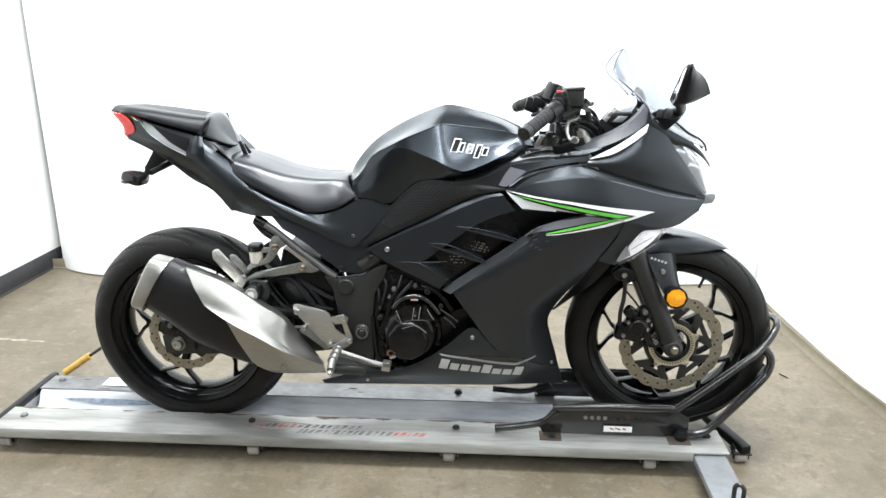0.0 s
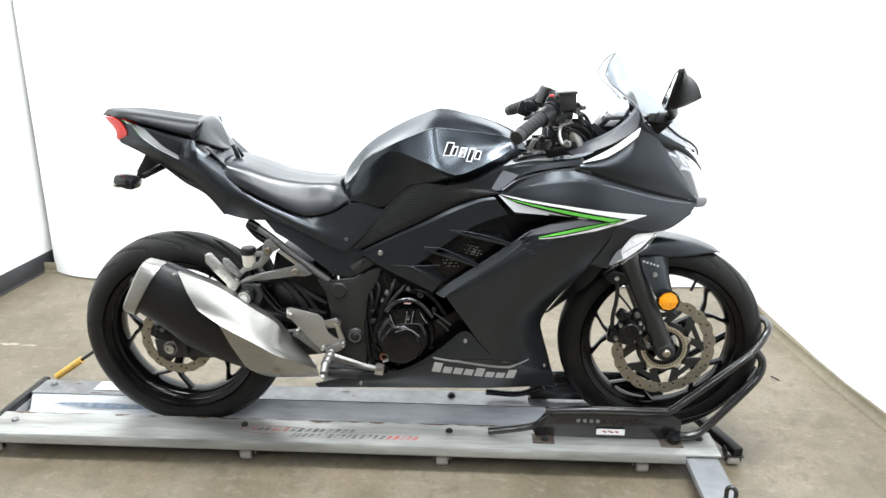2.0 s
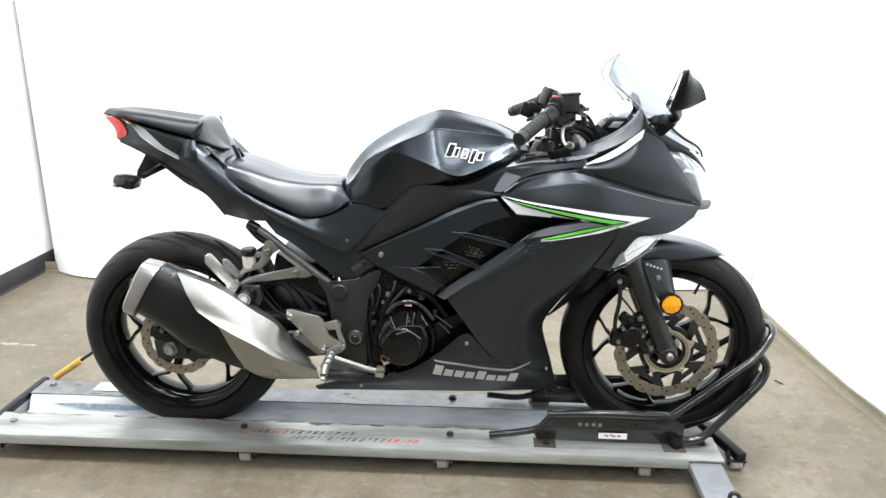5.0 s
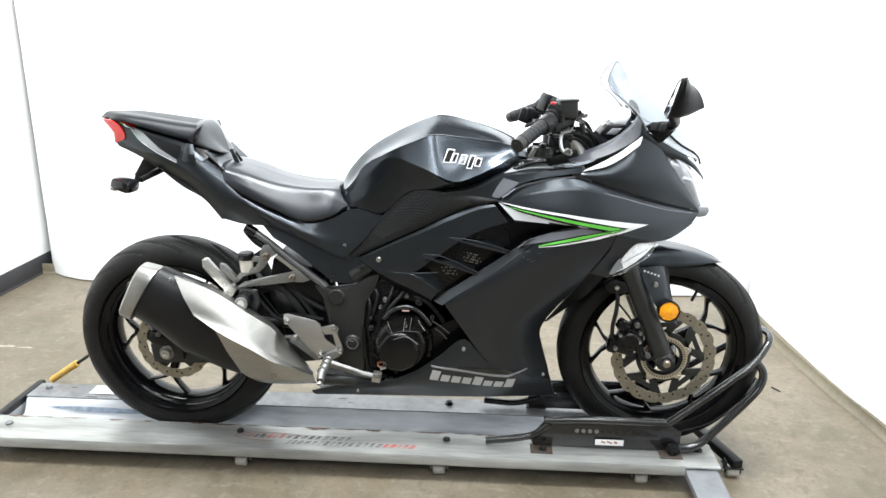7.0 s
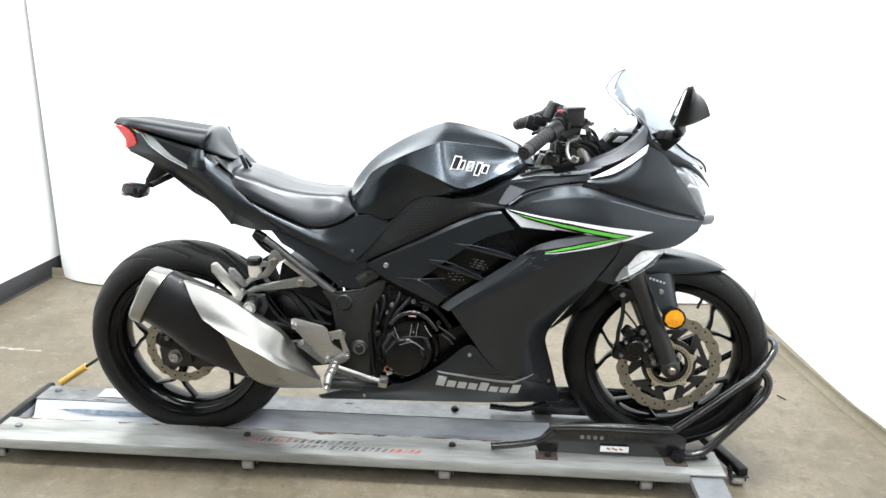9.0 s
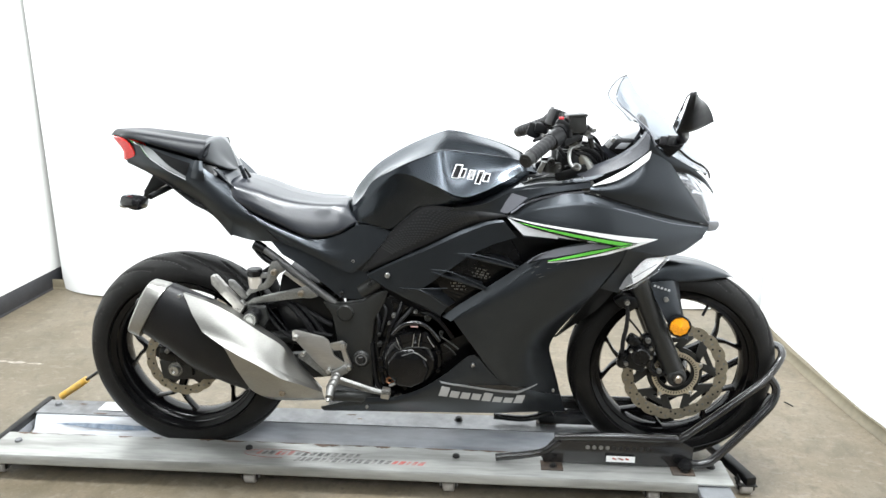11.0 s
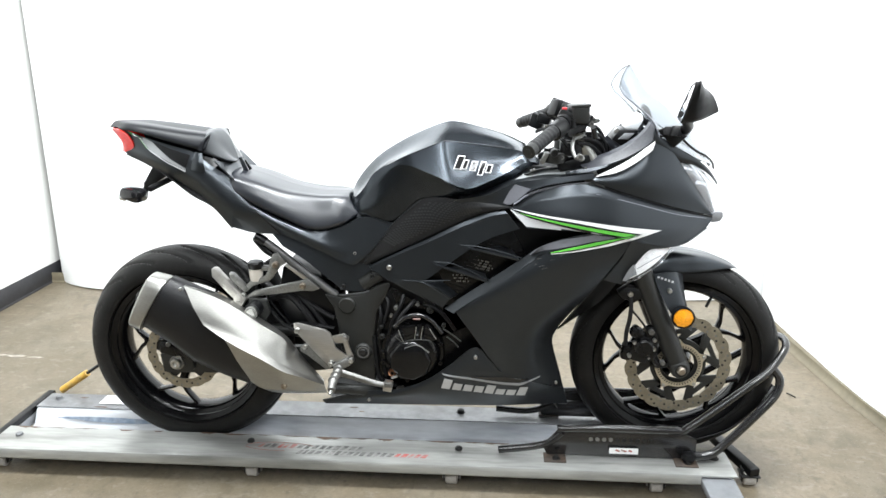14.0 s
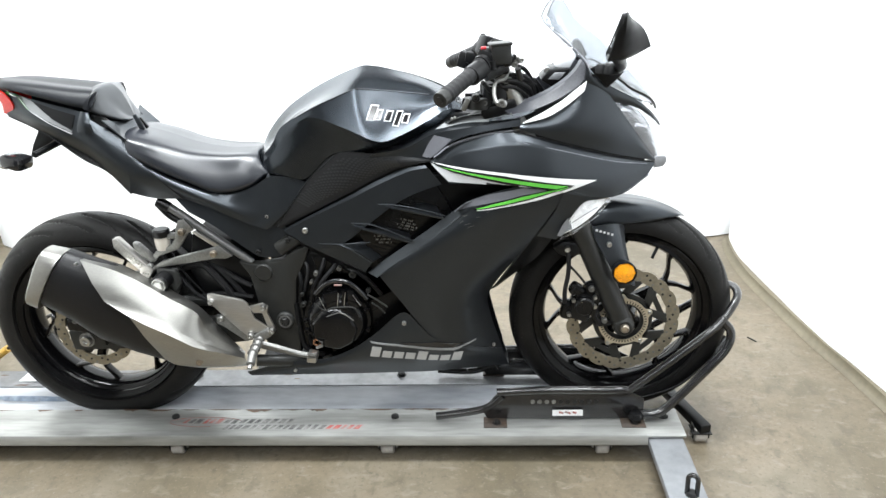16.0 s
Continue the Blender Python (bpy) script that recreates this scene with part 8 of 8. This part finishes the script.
# light scuffs on the side fairing
rng = random.Random(21)
for k in range(9):
    a = Vector((0.986, -0.190, 0.652)).lerp(Vector((1.040, -0.190, 0.687)), rng.random()) + Vector((rng.uniform(-0.02, 0.02), 0, rng.uniform(-0.012, 0.012)))
    l = rng.uniform(0.006, 0.024)
    t = rng.uniform(0.2, 0.7)
    w = Vector((-math.sin(t), 0, math.cos(t))) * rng.uniform(0.0003, 0.0007)
    b = a + Vector((math.cos(t), 0, math.sin(t))) * l
    decal("scratch", [a + w, b + w * 0.4], [a - w, b - w * 0.4], M_SUBFRAME, fairing[0], [fairing[0]], 0.0008, 6, 1, mirror=False)

# thin tubes added along the panel edges to give them highlight lines
for s in (-1, 1):
    def sd(pts, s=s):
        return [(p[0], p[1] * -s, p[2]) for p in pts]
    for line, r in (([(0.561, -0.093, 0.626), (0.693, -0.109, 0.697), (0.846, -0.131, 0.778), (0.916, -0.148, 0.795)], 0.0016), ([(0.802, -0.174, 0.712), (0.842, -0.175, 0.710), (0.906, -0.175, 0.697), (0.958, -0.174, 0.681)], 0.0013),
                    ([(0.733, -0.162, 0.663), (0.788, -0.163, 0.656), (0.881, -0.162, 0.615)], 0.0013), ([(0.695, -0.152, 0.605), (0.773, -0.153, 0.610)], 0.0013),
                    ([(0.570, -0.104, 0.617), (0.639, -0.122, 0.598), (0.701, -0.138, 0.596), (0.772, -0.147, 0.554)], 0.0014),
                    ([(1.234, -0.166, 0.708), (1.163, -0.140, 0.608), (1.077, -0.094, 0.467)], 0.0015), ([(0.536, -0.099, 0.634), (0.617, -0.103, 0.745), (0.695, -0.113, 0.816)], 0.0012)):
        part("panel_edge", tube(sd(line), r, 8, 30), M_PAINT, bike)

# the ridge along the tank's shoulder
for s in (-1, 1):
    part("tank_ridge", tube([(p[0], p[1] * -s, p[2]) for p in [(0.576, -0.093, 0.885), (0.646, -0.109, 0.924), (0.705, -0.107, 0.949), (0.748, -0.102, 0.965), (0.775, -0.097, 0.966), (0.857, -0.084, 0.956), (0.924, -0.073, 0.946)]], 0.0016, 8, 60), M_TANK, tank)
